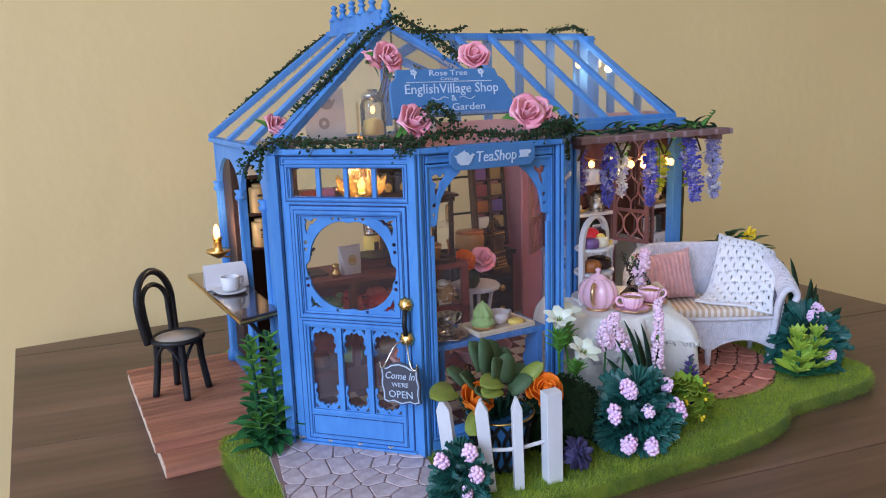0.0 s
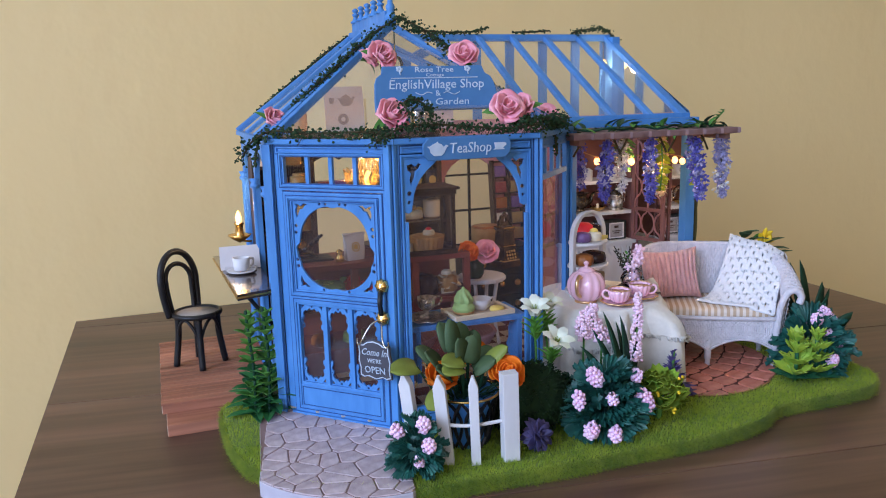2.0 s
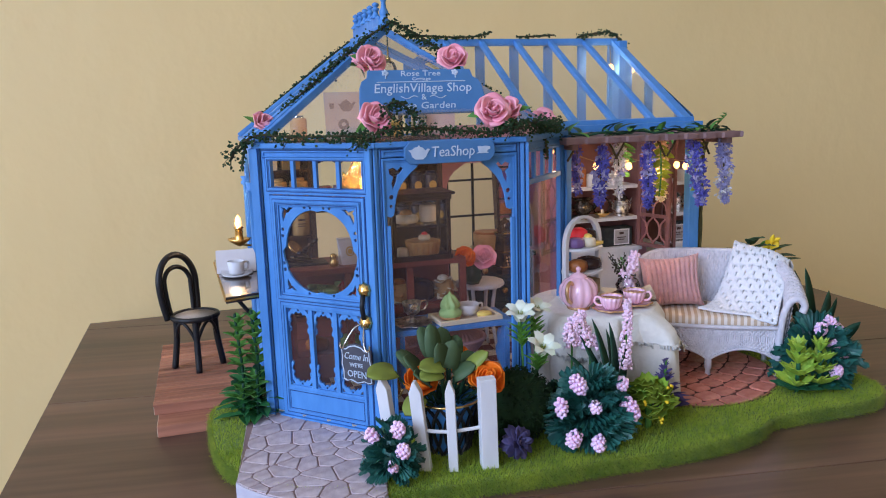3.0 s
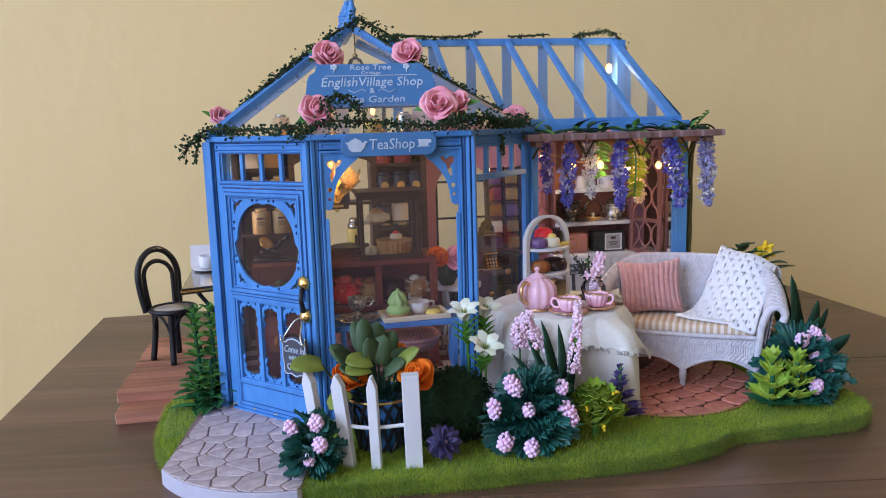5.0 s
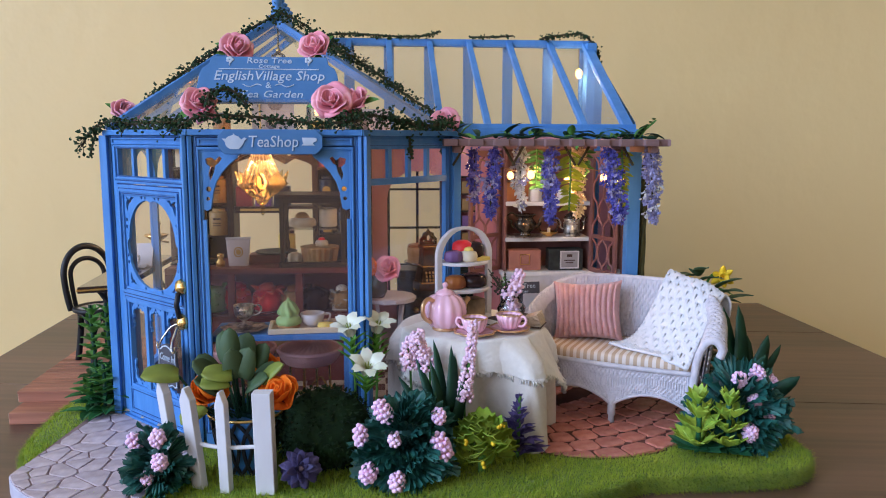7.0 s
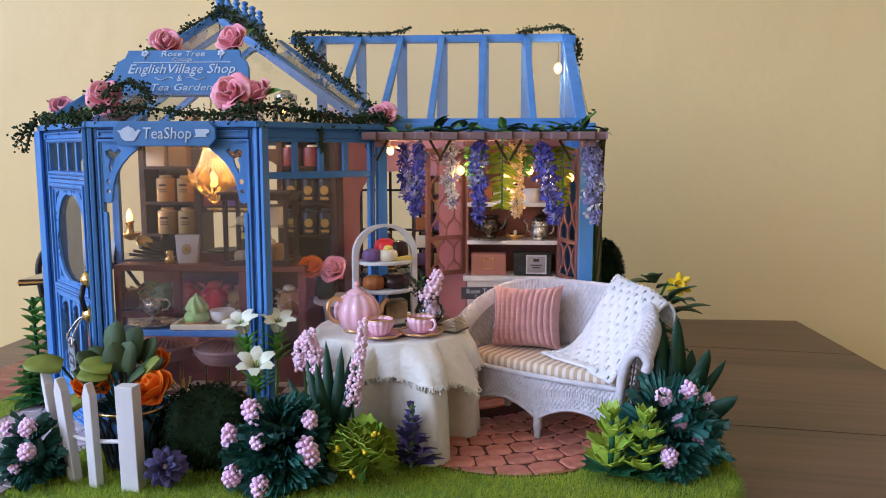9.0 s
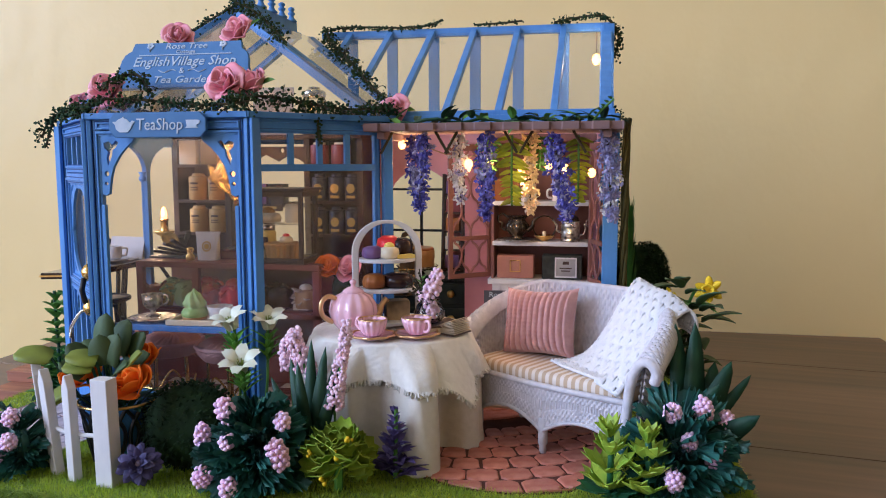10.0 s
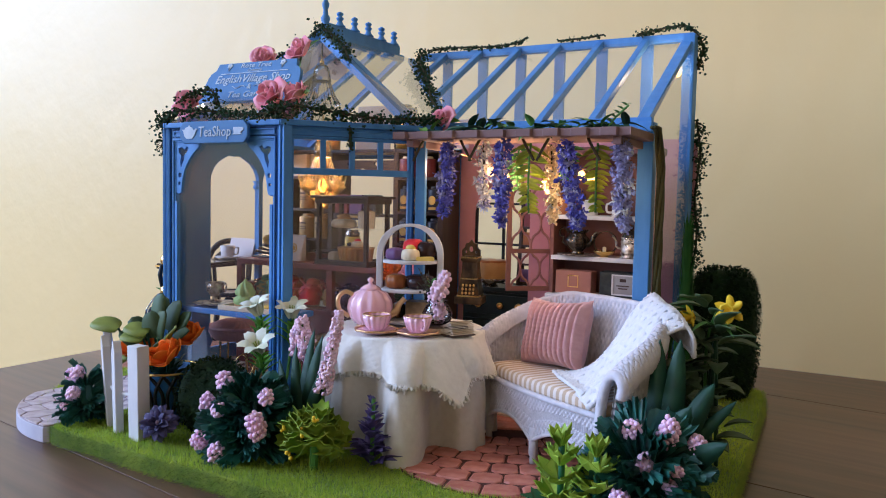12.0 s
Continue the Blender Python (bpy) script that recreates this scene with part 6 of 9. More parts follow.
part("backrest", back_sheet(-1), WICKER, sofa, "", True)
part("outer_back", back_sheet(1), WICKER, sofa, "", True)
top = []
for i in range(61):
    u = i / 60
    p = back_at(u)
    t = (back_at(min(1, u + 0.01)) - back_at(max(0, u - 0.01))).normalized()
    top.append(p + Vector((-t.y, t.x, 0)) * 0.22 + Vector((0, 0, back_top(u))))
part("top_rail", Geo().tube(top, 0.13, 8), WICKER, sofa, "", True)
HOOK = spline([(3.15, 0.9, 0), (3.2, 2.2, 0), (3.33, 3.2, 0), (3.6, 3.8, 0), (3.95, 3.92, 0), (4.2, 3.62, 0), (4.12, 3.28, 0)], 5)
for s in (-1, 1):
    def roll(u, v, s=s):
        e = u * 0.17
        p = back_at(1 - e if s > 0 else e)
        t = (back_at(1 - e + 0.01 if s > 0 else e + 0.01) - back_at(1 - e - 0.01 if s > 0 else e - 0.01)).normalized() if 0.01 < e else Vector((0, -s, 0))
        out = Vector((-t.y, t.x, 0))
        if out.x * s < 0:
            out = -out
        k = (0.36 + 0.64 * v) * (len(HOOK) - 1)
        i = min(int(k), len(HOOK) - 2)
        h = HOOK[i].lerp(HOOK[i + 1], k - i)
        p = p + out * ((h.x - 3.5) * (1 - 0.55 * u))
        return (p.x, p.y - 0.15 * (1 - u), h.y + (back_top(e) - back_top(0)) + weave(u, v, 22, 12, 0.03))
    ob = part("arm_scroll", Geo().grid(roll, 90, 60), WICKER, sofa, "", True)
    ob.modifiers.new("thick", "SOLIDIFY").thickness = 0.0014
    part("arm_front", Geo().tube([(s * p.x, -0.34, p.y) for p in HOOK], 0.17, 10), WICKER, sofa, "", True)


def apron_low(u):
    e = (u * 2) % 1.0
    return 1.15 - 0.0 + 0.62 * math.sin(math.pi * e) ** 0.8 - 0.35


def front_line(u):
    x = -3.2 + 6.4 * u
    return Vector((x, -0.28 - 0.22 * math.cos((u - 0.5) * math.pi), 0))


def apron(u, v):
    p = front_line(u)
    z = apron_low(u) + (SEAT_Z - 0.1 - apron_low(u)) * v
    stake = 0.07 * abs(math.sin(math.pi * u * 62)) - 0.06
    return (p.x, p.y - 0.02 - (stake if 0.42 < v < 0.66 else weave(u, v, 74, 10, 0.05)), z)


ob = part("apron", Geo().grid(apron, 300, 48), WICKER, sofa, "", True)
ob.modifiers.new("thick", "SOLIDIFY").thickness = 0.0010
part("seat_rail", Geo().tube([front_line(i / 24) + Vector((0, -0.05, SEAT_Z - 0.08)) for i in range(25)], 0.11, 8), WICKER, sofa, "", True)
part("lower_rail", Geo().tube([front_line(i / 48) + Vector((0, -0.04, apron_low(i / 48))) for i in range(49)], 0.07, 6), WICKER, sofa, "", True)
for x, y in ((0, -0.45), (-3.1, -0.25), (3.1, -0.25), (-2.9, 2.2), (2.9, 2.2)):
    part("leg", Geo().lathe([(0.1, 0), (0.14, 0.04), (0.12, 0.3), (0.17, 0.4), (0.16, 1.3)], 10, at(x, y, 0)), WICKER, sofa, "", True)
seat_outline = [(p.x * 0.97, p.y * 0.97) for p in BACK[::3]] + [(front_line(1 - i / 10).x * 0.98, front_line(1 - i / 10).y) for i in range(11)]
part("seat_deck", fret(seat_outline, (), 0.15, at(0, 0, SEAT_Z - 0.3)), WICKER, sofa)
sc = single("seat_cushion", fret([(x * 0.965, y * 0.955 + 0.0) for x, y in seat_outline], (), 0.5, at(0, 0, 0), 0.16), STRIPE, "beige and white striped seat cushion on the wicker sofa", "cushion", m=SM @ at(0, 0.02, SEAT_Z - 0.12), smooth=True)


def pillow(u, v):
    a, b = (u - 0.5) * 2, (v - 0.5) * 2
    edge = (1 - a ** 4) * (1 - b ** 4)
    k = 1 - 0.10 * (1 - abs(b)) * abs(a) ** 3
    x = a * 1.52 * (1 - 0.10 * (1 - b * b))
    z = b * 1.34 * (1 - 0.13 * (1 - a * a))
    return x, z, edge


def pillow_face(s):
    def fn(u, v):
        x, z, e = pillow(u, v)
        rib = 0.2 * abs(math.sin(math.pi * (u * 12 + 0.15 * math.sin(3 * v)))) ** 0.45 * (1 + 0.03 * math.sin(40 * v + 9 * u))
        return (x, s * (0.52 * e ** 0.7 + rib * min(1, e * 3)) + 0.007 * math.sin(95 * v + 3 * u), z)
    return fn


g = Geo().grid(pillow_face(-1), 144, 90)
g.grid(pillow_face(1), 60, 18)
single("throw_pillow", g, PINK_CLOTH, "dusty pink ribbed corduroy cushion leaning on the sofa back", "cushion", m=SM @ at(-1.75, 1.75, SEAT_Z + 0.36 + 1.22, 10, -17, -4), smooth=True)

# crocheted throw over the arm end of the back
LEFT = spline([(1.5, 3.85, 4.6), (1.5, 3.75, 5.35), (1.45, 3.42, 5.84), (1.25, 2.8, 5.3), (0.9, 2.3, 4.3), (0.5, 1.75, 3.45), (0.05, 1.2, 3.06), (-0.45, 0.65, 3.0)], 10)
RIGHT = spline([(4.05, 2.7, 4.2), (4.08, 2.6, 4.85), (3.88, 2.42, 5.2), (3.7, 1.75, 4.95), (3.52, 1.1, 4.5), (3.36, 0.55, 4.02), (3.16, 0.08, 3.35), (2.95, -0.55, 2.7)], 10)
tg = Geo()
NU, NV = 52, 76


def throw_at(u, v):
    k = v * (len(LEFT) - 1)
    i = min(int(k), len(LEFT) - 2)
    a, b = LEFT[i].lerp(LEFT[i + 1], k - i), RIGHT[i].lerp(RIGHT[i + 1], k - i)
    p = a.lerp(b, u)
    p.z += 0.16 * math.sin(math.pi * u) * (1 - v) + 0.05 * math.sin(u * 9 + v * 7)
    if p.y > -0.2 and p.z < 2.98:
        p.z = 2.98
    return p + Vector((0, 0, 0.035 * math.sin(u * NU * math.pi / 2) * math.sin(v * NV * math.pi / 2)))


vs = [throw_at(i / NU, j / NV) for j in range(NV + 1) for i in range(NU + 1)]
fs = []
for j in range(NV):
    for i in range(NU):
        if i % 4 == 1 and j % 4 in (1, 2) and (i // 4 + j // 4) % 2 == 0 and 0 < i < NU - 1:
            continue
        if i % 4 == 3 and j % 8 == 5:
            continue
        a = j * (NU + 1) + i
        fs.append((a, a + 1, a + NU + 2, a + NU + 1))
tg.add(vs, fs)
th = thing("crochet_throw", "white crocheted throw draped over the sofa back and seat", "blanket", SM)
ob = part("crochet_body", tg, CROCHET, th, "", True)
ob.modifiers.new("wool", "SOLIDIFY").thickness = 0.0009
rim = [throw_at(0, j / NV) for j in range(NV + 1)] + [throw_at(i / NU, 1) for i in range(1, NU + 1)] + [throw_at(1, 1 - j / NV) for j in range(1, NV + 1)] + [throw_at(1 - i / NU, 0) for i in range(1, NU + 1)]
part("edging", Geo().tube([p + Vector((0, 0, 0.03 + 0.025 * (k % 2))) for k, p in enumerate(rim)], [0.05 + 0.025 * (k % 2) for k in range(len(rim))], 6), CROCHET, th, "looped crochet edging", True)

# ---- round table and cloths ----
TC = (22.8, 27.55)
TZ = 4.62
rt = thing("round_table", "small round pedestal table hidden under white cloths", "table", at(*TC, Z0))
part("tabletop", Geo().lathe([(2.7, 3.78), (2.75, 3.8), (2.75, 3.95), (2.7, 3.98)], 40), DECKWOOD, rt)
part("pedestal", Geo().lathe([(1.1, 0), (1.1, 0.15), (0.3, 0.4), (0.25, 3.6), (0.6, 3.78)], 16), DECKWOOD, rt, "", True)


FOLDS = ((-61, 11.5, 1.55), (-36, 9, -0.55), (-88, 9, -0.45), (-11, 14, 0.55), (36, 13, 0.55), (80, 14, 0.6), (126, 13, 0.5), (172, 14, 0.55), (-104, 11, 0.7), (-142, 12, 0.6))


def hang(a, k):
    """Radius of the falling cloth at angle a, k of the way down."""
    fold = 0.0
    for c, w, h in FOLDS:
        d = (math.degrees(a) - c + 180) % 360 - 180
        fold += h * math.exp(-abs(d / w) ** 3.6)
    fold += 0.03 * math.sin(23 * a + 3 * k) + 0.02 * math.sin(41 * a - 7 * k)
    return 2.82 + 0.1 * min(1, k * 6) + (0.8 * (1 - math.exp(-k * 9)) + 0.2 * k) * (0.06 + fold)


def skirt(u, v):
    a = 2 * math.pi * u
    if v < 0.2:
        r = 2.78 * v / 0.2
        return (r * math.cos(a), r * math.sin(a), 4.0)
    k = (v - 0.2) / 0.8
    r = hang(a, k)
    return (r * math.cos(a), r * math.sin(a), 4.0 - 0.05 * min(1, k * 8) - 3.88 * k + 0.03 * math.sin(7 * a) * k)


g = Geo().grid(skirt, 440, 36)
single("tablecloth", g, LINEN, "long white linen tablecloth falling in deep folds", "tablecloth", m=at(*TC, Z0), smooth=True)


def gauss(a, c, w):
    return math.exp(-(((math.degrees(a) - c + 180) % 360 - 180) / w) ** 2)


def overlay(u, v):
    """u runs round the table; v out from its middle and then down to the frayed edge."""
    a = 2 * math.pi * u
    if v < 0.4:
        r = 2.84 * v / 0.4
        return (r * math.cos(a), r * math.sin(a), 4.05 + 0.012 * math.sin(9 * a + 20 * v))
    k = (v - 0.4) / 0.6
    drop = k * (1.3 + 0.12 * math.sin(2 * a + 1) + 0.08 * math.sin(5 * a) + 0.75 * gauss(a, -32, 10) + 0.35 * gauss(a, -125, 15) + 0.4 * gauss(a, 55, 14) + 0.4 * gauss(a, 143, 14))
    flare = 0.15 + 0.62 * gauss(a, -44, 22) + 0.3 * gauss(a, 6, 16) + 0.05 * math.sin(13 * a)
    r = max(2.9 + flare * drop, hang(a, drop / 3.9) + 0.06) + 0.008 * math.sin(42 * a + 9 * k) * math.sin(26 * k)
    return (r * math.cos(a), r * math.sin(a), 4.05 - 0.05 * min(1, k * 5) - drop * 0.98)


NA, NR = 420, 64
q = random.Random(12)
vs = [overlay(i / NA, j / NR) for j in range(NR + 1) for i in range(NA)]
fs = []
for j in range(NR):
    for i in range(NA):
        if j == NR - 1 and q.random() < 0.3:
            continue
        a, e = j * NA, (i + 1) % NA
        fs.append((a + i, a + e, a + NA + e, a + NA + i))
g = Geo().add(vs, fs)
for k in range(620):
    u = q.random()
    p, p2 = Vector(overlay(u, 1)), Vector(overlay(u, 0.97))
    d_ = (p - p2).normalized() * q.uniform(0.05, 0.2)
    g.tube([p2, p, p + d_ + Vector((q.gauss(0, 0.04), q.gauss(0, 0.04), q.gauss(0, 0.03)))], 0.016, 3, caps=False)
ov = single("lace_overlay_cloth", g, LACE, "square cream lace cloth with frayed edges over the tablecloth", "tablecloth", m=at(*TC, Z0), smooth=True)
ov.modifiers.new("cloth", "SOLIDIFY").thickness = 0.0003
TZ = Z0 + 4.1

# ---- tea set ----
CHINA = surface("pink_glazed_china", (0.90, 0.56, 0.66), (0.86, 0.49, 0.60), 15, 20, 0.15, bump=0, coat=0.6)
GILT = surface("rose_gilt", (0.80, 0.52, 0.28), (0.68, 0.40, 0.20), 40, 30, 0.34, metal=0.85, bump=0.1)
TEAW = surface("brown_tea", (0.35, 0.17, 0.05), (0.28, 0.12, 0.03), 10, 10, 0.1, bump=0)
tp = thing("teapot", "pink lobed china teapot with gilt handle, spout and foot", "teapot", at(21.6, 26.6, TZ, 40, s=0.9))
part("body", Geo().lathe([(0.5, 0), (0.52, 0.12), (0.62, 0.16), (0.86, 0.45), (0.95, 0.8), (0.9, 1.15), (0.7, 1.45), (0.45, 1.58), (0.4, 1.62)], 64, None, 0.045, 12), CHINA, tp, "", True)
part("foot", Geo().lathe([(0.56, 0), (0.58, 0.05), (0.56, 0.12), (0.5, 0.14)], 32), GILT, tp, "gilt foot", True)
part("lid", Geo().lathe([(0.44, 1.58), (0.42, 1.66), (0.25, 1.78), (0.1, 1.82), (0.08, 1.9), (0.14, 1.97), (0.13, 2.05), (0.03, 2.12)], 32, None, 0.03, 12), CHINA, tp, "", True)
part("spout", Geo().tube(spline([(0.8, 0, 0.55), (1.1, 0, 0.65), (1.25, 0, 0.95), (1.5, 0, 1.2)], 5), [0.24, 0.23, 0.22, 0.2, 0.19, 0.18, 0.17, 0.16, 0.15, 0.14, 0.13, 0.12, 0.12, 0.12, 0.13, 0.14], 10), GILT, tp, "gilt spout", True)
part("handle", Geo().tube(spline([(-0.7, 0, 1.35), (-1.05, 0, 1.5), (-1.35, 0, 1.25), (-1.3, 0, 0.75), (-0.88, 0, 0.45)], 6), 0.1, 8), GILT, tp, "gilt handle", True)


def teacup(x, y, rz, label="pink fluted china teacup with gilt rim on the table"):
    t = thing("teacup", label, "cup", at(x, y, TZ + 0.12, rz, s=0.8), "teacups on the round table")
    part("bowl", Geo().lathe([(0.28, 0), (0.36, 0.03), (0.5, 0.2), (0.6, 0.5), (0.64, 0.72), (0.6, 0.72), (0.55, 0.5), (0.3, 0.12), (0.02, 0.1)], 84, None, 0.045, 14), CHINA, t, "", True)
    part("rim", Geo().tube([(0.62 * math.cos(a), 0.62 * math.sin(a), 0.73) for a in [2 * math.pi * i / 32 for i in range(33)]], 0.035, 6), GILT, t, "gilt rim", True)
    part("tea", Geo().lathe([(0.02, 0.58), (0.57, 0.58), (0.56, 0.6), (0.02, 0.6)], 24), TEAW, t)
    part("handle", Geo().tube(spline([(0.58, 0, 0.62), (0.82, 0, 0.68), (0.92, 0, 0.45), (0.75, 0, 0.22), (0.5, 0, 0.2)], 5), 0.07, 7), CHINA, t, "", True)
    s = thing("saucer", "pink china saucer with gilt wavy edge", "saucer", at(x, y, TZ, rz, s=0.86), "saucers on the round table")
    part("dish", Geo().lathe([(0.4, 0), (0.5, 0.02), (0.85, 0.14), (0.9, 0.2), (0.84, 0.18), (0.45, 0.1), (0.02, 0.1)], 72, None, 0.05, 9), CHINA, s, "", True)
    part("gilt_edge", Geo().tube([(0.9 * (1 + 0.05 * math.cos(9 * a)) * math.cos(a), 0.9 * (1 + 0.05 * math.cos(9 * a)) * math.sin(a), 0.19) for a in [2 * math.pi * i / 72 for i in range(73)]], 0.05, 6), GILT, s, "", True)


teacup(22.65, 25.5, 158)
teacup(24.1, 26.0, -38)

# three-tier stand
tr = thing("tiered_cake_stand", "white arched three-tier cake stand on the table", "cake stand", at(22.5, 28.0, TZ, 24))
hw = 1.2
archp = [(-hw, 0, 0), (-hw, 0, 1.2), (-hw, 0, 2.4)] + [(hw * math.cos(math.pi - a), 0, 2.65 + 1.2 * math.sin(a)) for a in [math.pi * i / 16 for i in range(17)]] + [(hw, 0, 2.4), (hw, 0, 1.2), (hw, 0, 0)]
outer = [(x * 1.0 + (0.12 if x > 0 else -0.12) * (1 if abs(x) > 0.3 else abs(x) / 0.3), z + (0.12 if z > 2.6 else 0)) for x, y, z in archp]
inner = [(x * 0.9, z) for x, y, z in archp]
part("arch_frame", fret(outer + inner[::-1], (), 0.24, Matrix(((1, 0, 0, 0), (0, 0, -1, 0.12), (0, 1, 0, 0), (0, 0, 0, 1))), 0.03), WHITE, tr)
for z, rx in ((0.1, 1.25), (1.3, 1.12), (2.42, 1.08)):
    part("shelf", fret(arc(0, 0, rx, rx * 0.78, 0, 348, 29), (), 0.13, at(0, 0, z), 0.03), WHITE, tr)
TRM = at(22.5, 28.0, TZ, 24)
CAKE = {}


def icing(name, c, a=None, r=0.4):
    if name not in CAKE:
        CAKE[name] = surface(name, c, a, 30, 30, r, bump=0.3, bump_scale=50, sub=0.1)
    return CAKE[name]


RED = icing("red_icing", (0.92, 0.05, 0.06), (0.76, 0.025, 0.035), 0.3)
CHOC = icing("dark_chocolate", (0.022, 0.010, 0.010), (0.035, 0.016, 0.014), 0.22)
VIOLET = icing("mauve_icing", (0.22, 0.12, 0.28), (0.16, 0.08, 0.20))
CREAM = icing("cream_icing", (0.78, 0.70, 0.55), (0.72, 0.60, 0.40))
BISCUIT = icing("golden_biscuit", (0.58, 0.34, 0.13), (0.42, 0.21, 0.07), 0.6)
CARAMEL = icing("caramel_glaze", (0.40, 0.14, 0.035), (0.24, 0.07, 0.02), 0.35)
GREENC = icing("pistachio_icing", (0.38, 0.58, 0.22), (0.32, 0.52, 0.18), 0.5)
LEMON = icing("lemon_icing", (0.80, 0.62, 0.16), (0.74, 0.54, 0.10), 0.5)
CORAL = icing("coral_red_icing", (0.95, 0.18, 0.10), (0.86, 0.10, 0.07), 0.4)


def cake(m, mat, r=0.4, h=0.4, label="", lobes=0, name="small_cake", top=None, group="cakes on the tiered stand"):
    t = thing(name, label, "cake", m, group)
    if lobes > 12:
        part("crust", Geo().lathe([(r * 0.8, 0), (r * 0.9, h * 0.08), (r, h * 0.7), (r * 1.04, h * 0.76), (r * 1.02, h * 0.8), (r * 0.9, h * 0.8), (0.02, h * 0.78)], 100, None, 0.05, lobes), mat, t, "", True)
        return t
    part("sponge", Geo().lathe([(r * 0.7, 0), (r, h * 0.12), (r * 1.03, h * 0.5), (r * 0.92, h * 0.85), (r * 0.5, h), (0.02, h * 0.98)], 28, None, 0.06 if lobes else 0, lobes or 8), mat, t, "", True)
    if top:
        part("topping", Geo().ball((0, 0, h * 1.05), r * 0.55, 12, 8, (1, 1, 0.7)), top, t, "", True)
    return t


cake(TRM @ at(-0.55, -0.1, 2.55), VIOLET, 0.38, 0.46, "mauve iced cake on the top shelf", 8)
cake(TRM @ at(0.1, 0.3, 2.55), RED, 0.44, 0.8, "glossy red cake on the top shelf")
cake(TRM @ at(0.05, -0.3, 2.55), CREAM, 0.36, 0.45, "white and yellow macaroon on the top shelf", 0, "macaroon", LEMON)
cake(TRM @ at(0.6, 0.15, 2.55), CHOC, 0.4, 0.72, "dark chocolate cake on the top shelf")
single("cake_slice", fret([(0, 0), (0.7, 0.1), (0.55, 0.45)], (), 0.16, None, 0.03), LEMON, "thin yellow cake slice on the top shelf", "cake", m=TRM @ at(0.3, -0.55, 2.55))
cake(TRM @ at(-0.5, -0.15, 1.43), CARAMEL, 0.42, 0.55, "orange caramel pumpkin cake on the middle shelf", 8, "small_cake", None)
cake(TRM @ at(0.4, -0.05, 1.43), CHOC, 0.58, 0.55, "round dark chocolate cake on the middle shelf", 0)
TIN = surface("patterned_floral_tin", (0.05, 0.045, 0.03), (0.55, 0.40, 0.22), 25, 90, 0.4, metal=0.3, bump=0.2)
single("floral_tin", Geo().box(-0.45, 0.45, -0.35, 0.35, 0, 0.72, 0.06), TIN, "small dark floral biscuit tin on the bottom shelf", "tin", m=TRM @ at(0.35, -0.1, 0.23))
for k in range(4):
    single("biscuit", Geo().box(-0.3, 0.3, -0.05, 0.05, 0, 0.55, 0.03), (BISCUIT, CREAM, BISCUIT, CHOC)[k], "upright wafer biscuit on the bottom shelf", "biscuit", "biscuits on the stand", m=TRM @ at(-0.65 + 0.14 * k, 0.0, 0.23, 80, 0, 12))

# vase with pink bead flowers, old books
TWIG = surface("dark_berry_twig", (0.02, 0.022, 0.015), (0.05, 0.04, 0.02), 60, 60, 0.6)
CRYSTAL = clear("cut_crystal", (0.9, 0.9, 0.92), 0.09, 0.08)
vs_ = thing("crystal_vase", "small round crystal vase with pink bead flowers", "vase", at(24.35, 27.0, TZ + 0.32))
part("glass", Geo().lathe([(0.3, 0), (0.5, 0.15), (0.56, 0.4), (0.42, 0.68), (0.3, 0.78), (0.38, 0.9)], 24, None, 0.06, 10), CRYSTAL, vs_, "", True)
g = Geo()
q = random.Random(91)
bead_cluster(g, (-0.15, 0, 1.0), 0.24, 16, q, 1.2)
bead_cluster(g, (0.15, -0.1, 1.35), 0.29, 24, q, 1.4)
bead_cluster(g, (0.3, -0.05, 1.75), 0.2, 14, q, 1.3)
bead_cluster(g, (0.1, 0.0, 0.5), 0.26, 14, q, 1.1)
part("flower_head", g, BERRY2, vs_, "", True)
g = Geo()
for k in range(12):
    g.leaf(aim((-0.3, 0.05, 0.9 + 0.06 * k), (math.cos(k * 2.4), math.sin(k * 2.4), 0.7)), 0.34, 0.14, 0.3, 0.2, 3)
part("sprig", g, LEAF, vs_)
for k in range(7):
    a = 2.0 + k * 0.55
    tip = (-0.35 + 0.6 * math.cos(a), 0.15 + 0.35 * math.sin(a), 1.5 + 0.25 * (k % 3))
    tw = Geo().tube(spline([(0, 0, 0.3), (-0.2, 0.05, 0.9), tip], 5), 0.02, 4)
    for j in range(9):
        s = 0.35 + 0.07 * j
        tw.ball((tip[0] * s + q.uniform(-0.12, 0.12), tip[1] * s + q.uniform(-0.12, 0.12), 0.3 + (tip[2] - 0.3) * s), 0.05, 6, 4)
    part("dark_twig", tw, TWIG, vs_, "dark twig with small berries")
PAGES = surface("aged_paper", (0.78, 0.67, 0.52), (0.64, 0.52, 0.38), 60, 30, 0.9, bump=0.5, bump_scale=90, stretch=(1, 1, 6))
LEATHER = surface("old_brown_book_cover", (0.07, 0.045, 0.035), (0.11, 0.07, 0.05), 40, 30, 0.6)
bk = thing("old_book", "closed old book with curled aged pages on the table", "book", at(24.5, 27.1, TZ, 35), "books on the table")
part("cover", Geo().box(-0.9, 0.9, -0.7, 0.7, 0.26, 0.32, 0.02), LEATHER, bk)
part("pages", Geo().box(-0.86, 0.86, -0.66, 0.66, 0.03, 0.26, 0.02), PAGES, bk)
part("cover", Geo().box(-0.9, 0.9, -0.7, 0.7, 0.0, 0.04, 0.01), LEATHER, bk)
ob_ = thing("open_book", "worn open book with fanned yellowed pages", "book", at(25.2, 26.9, TZ + 0.02, -25), "books on the table")
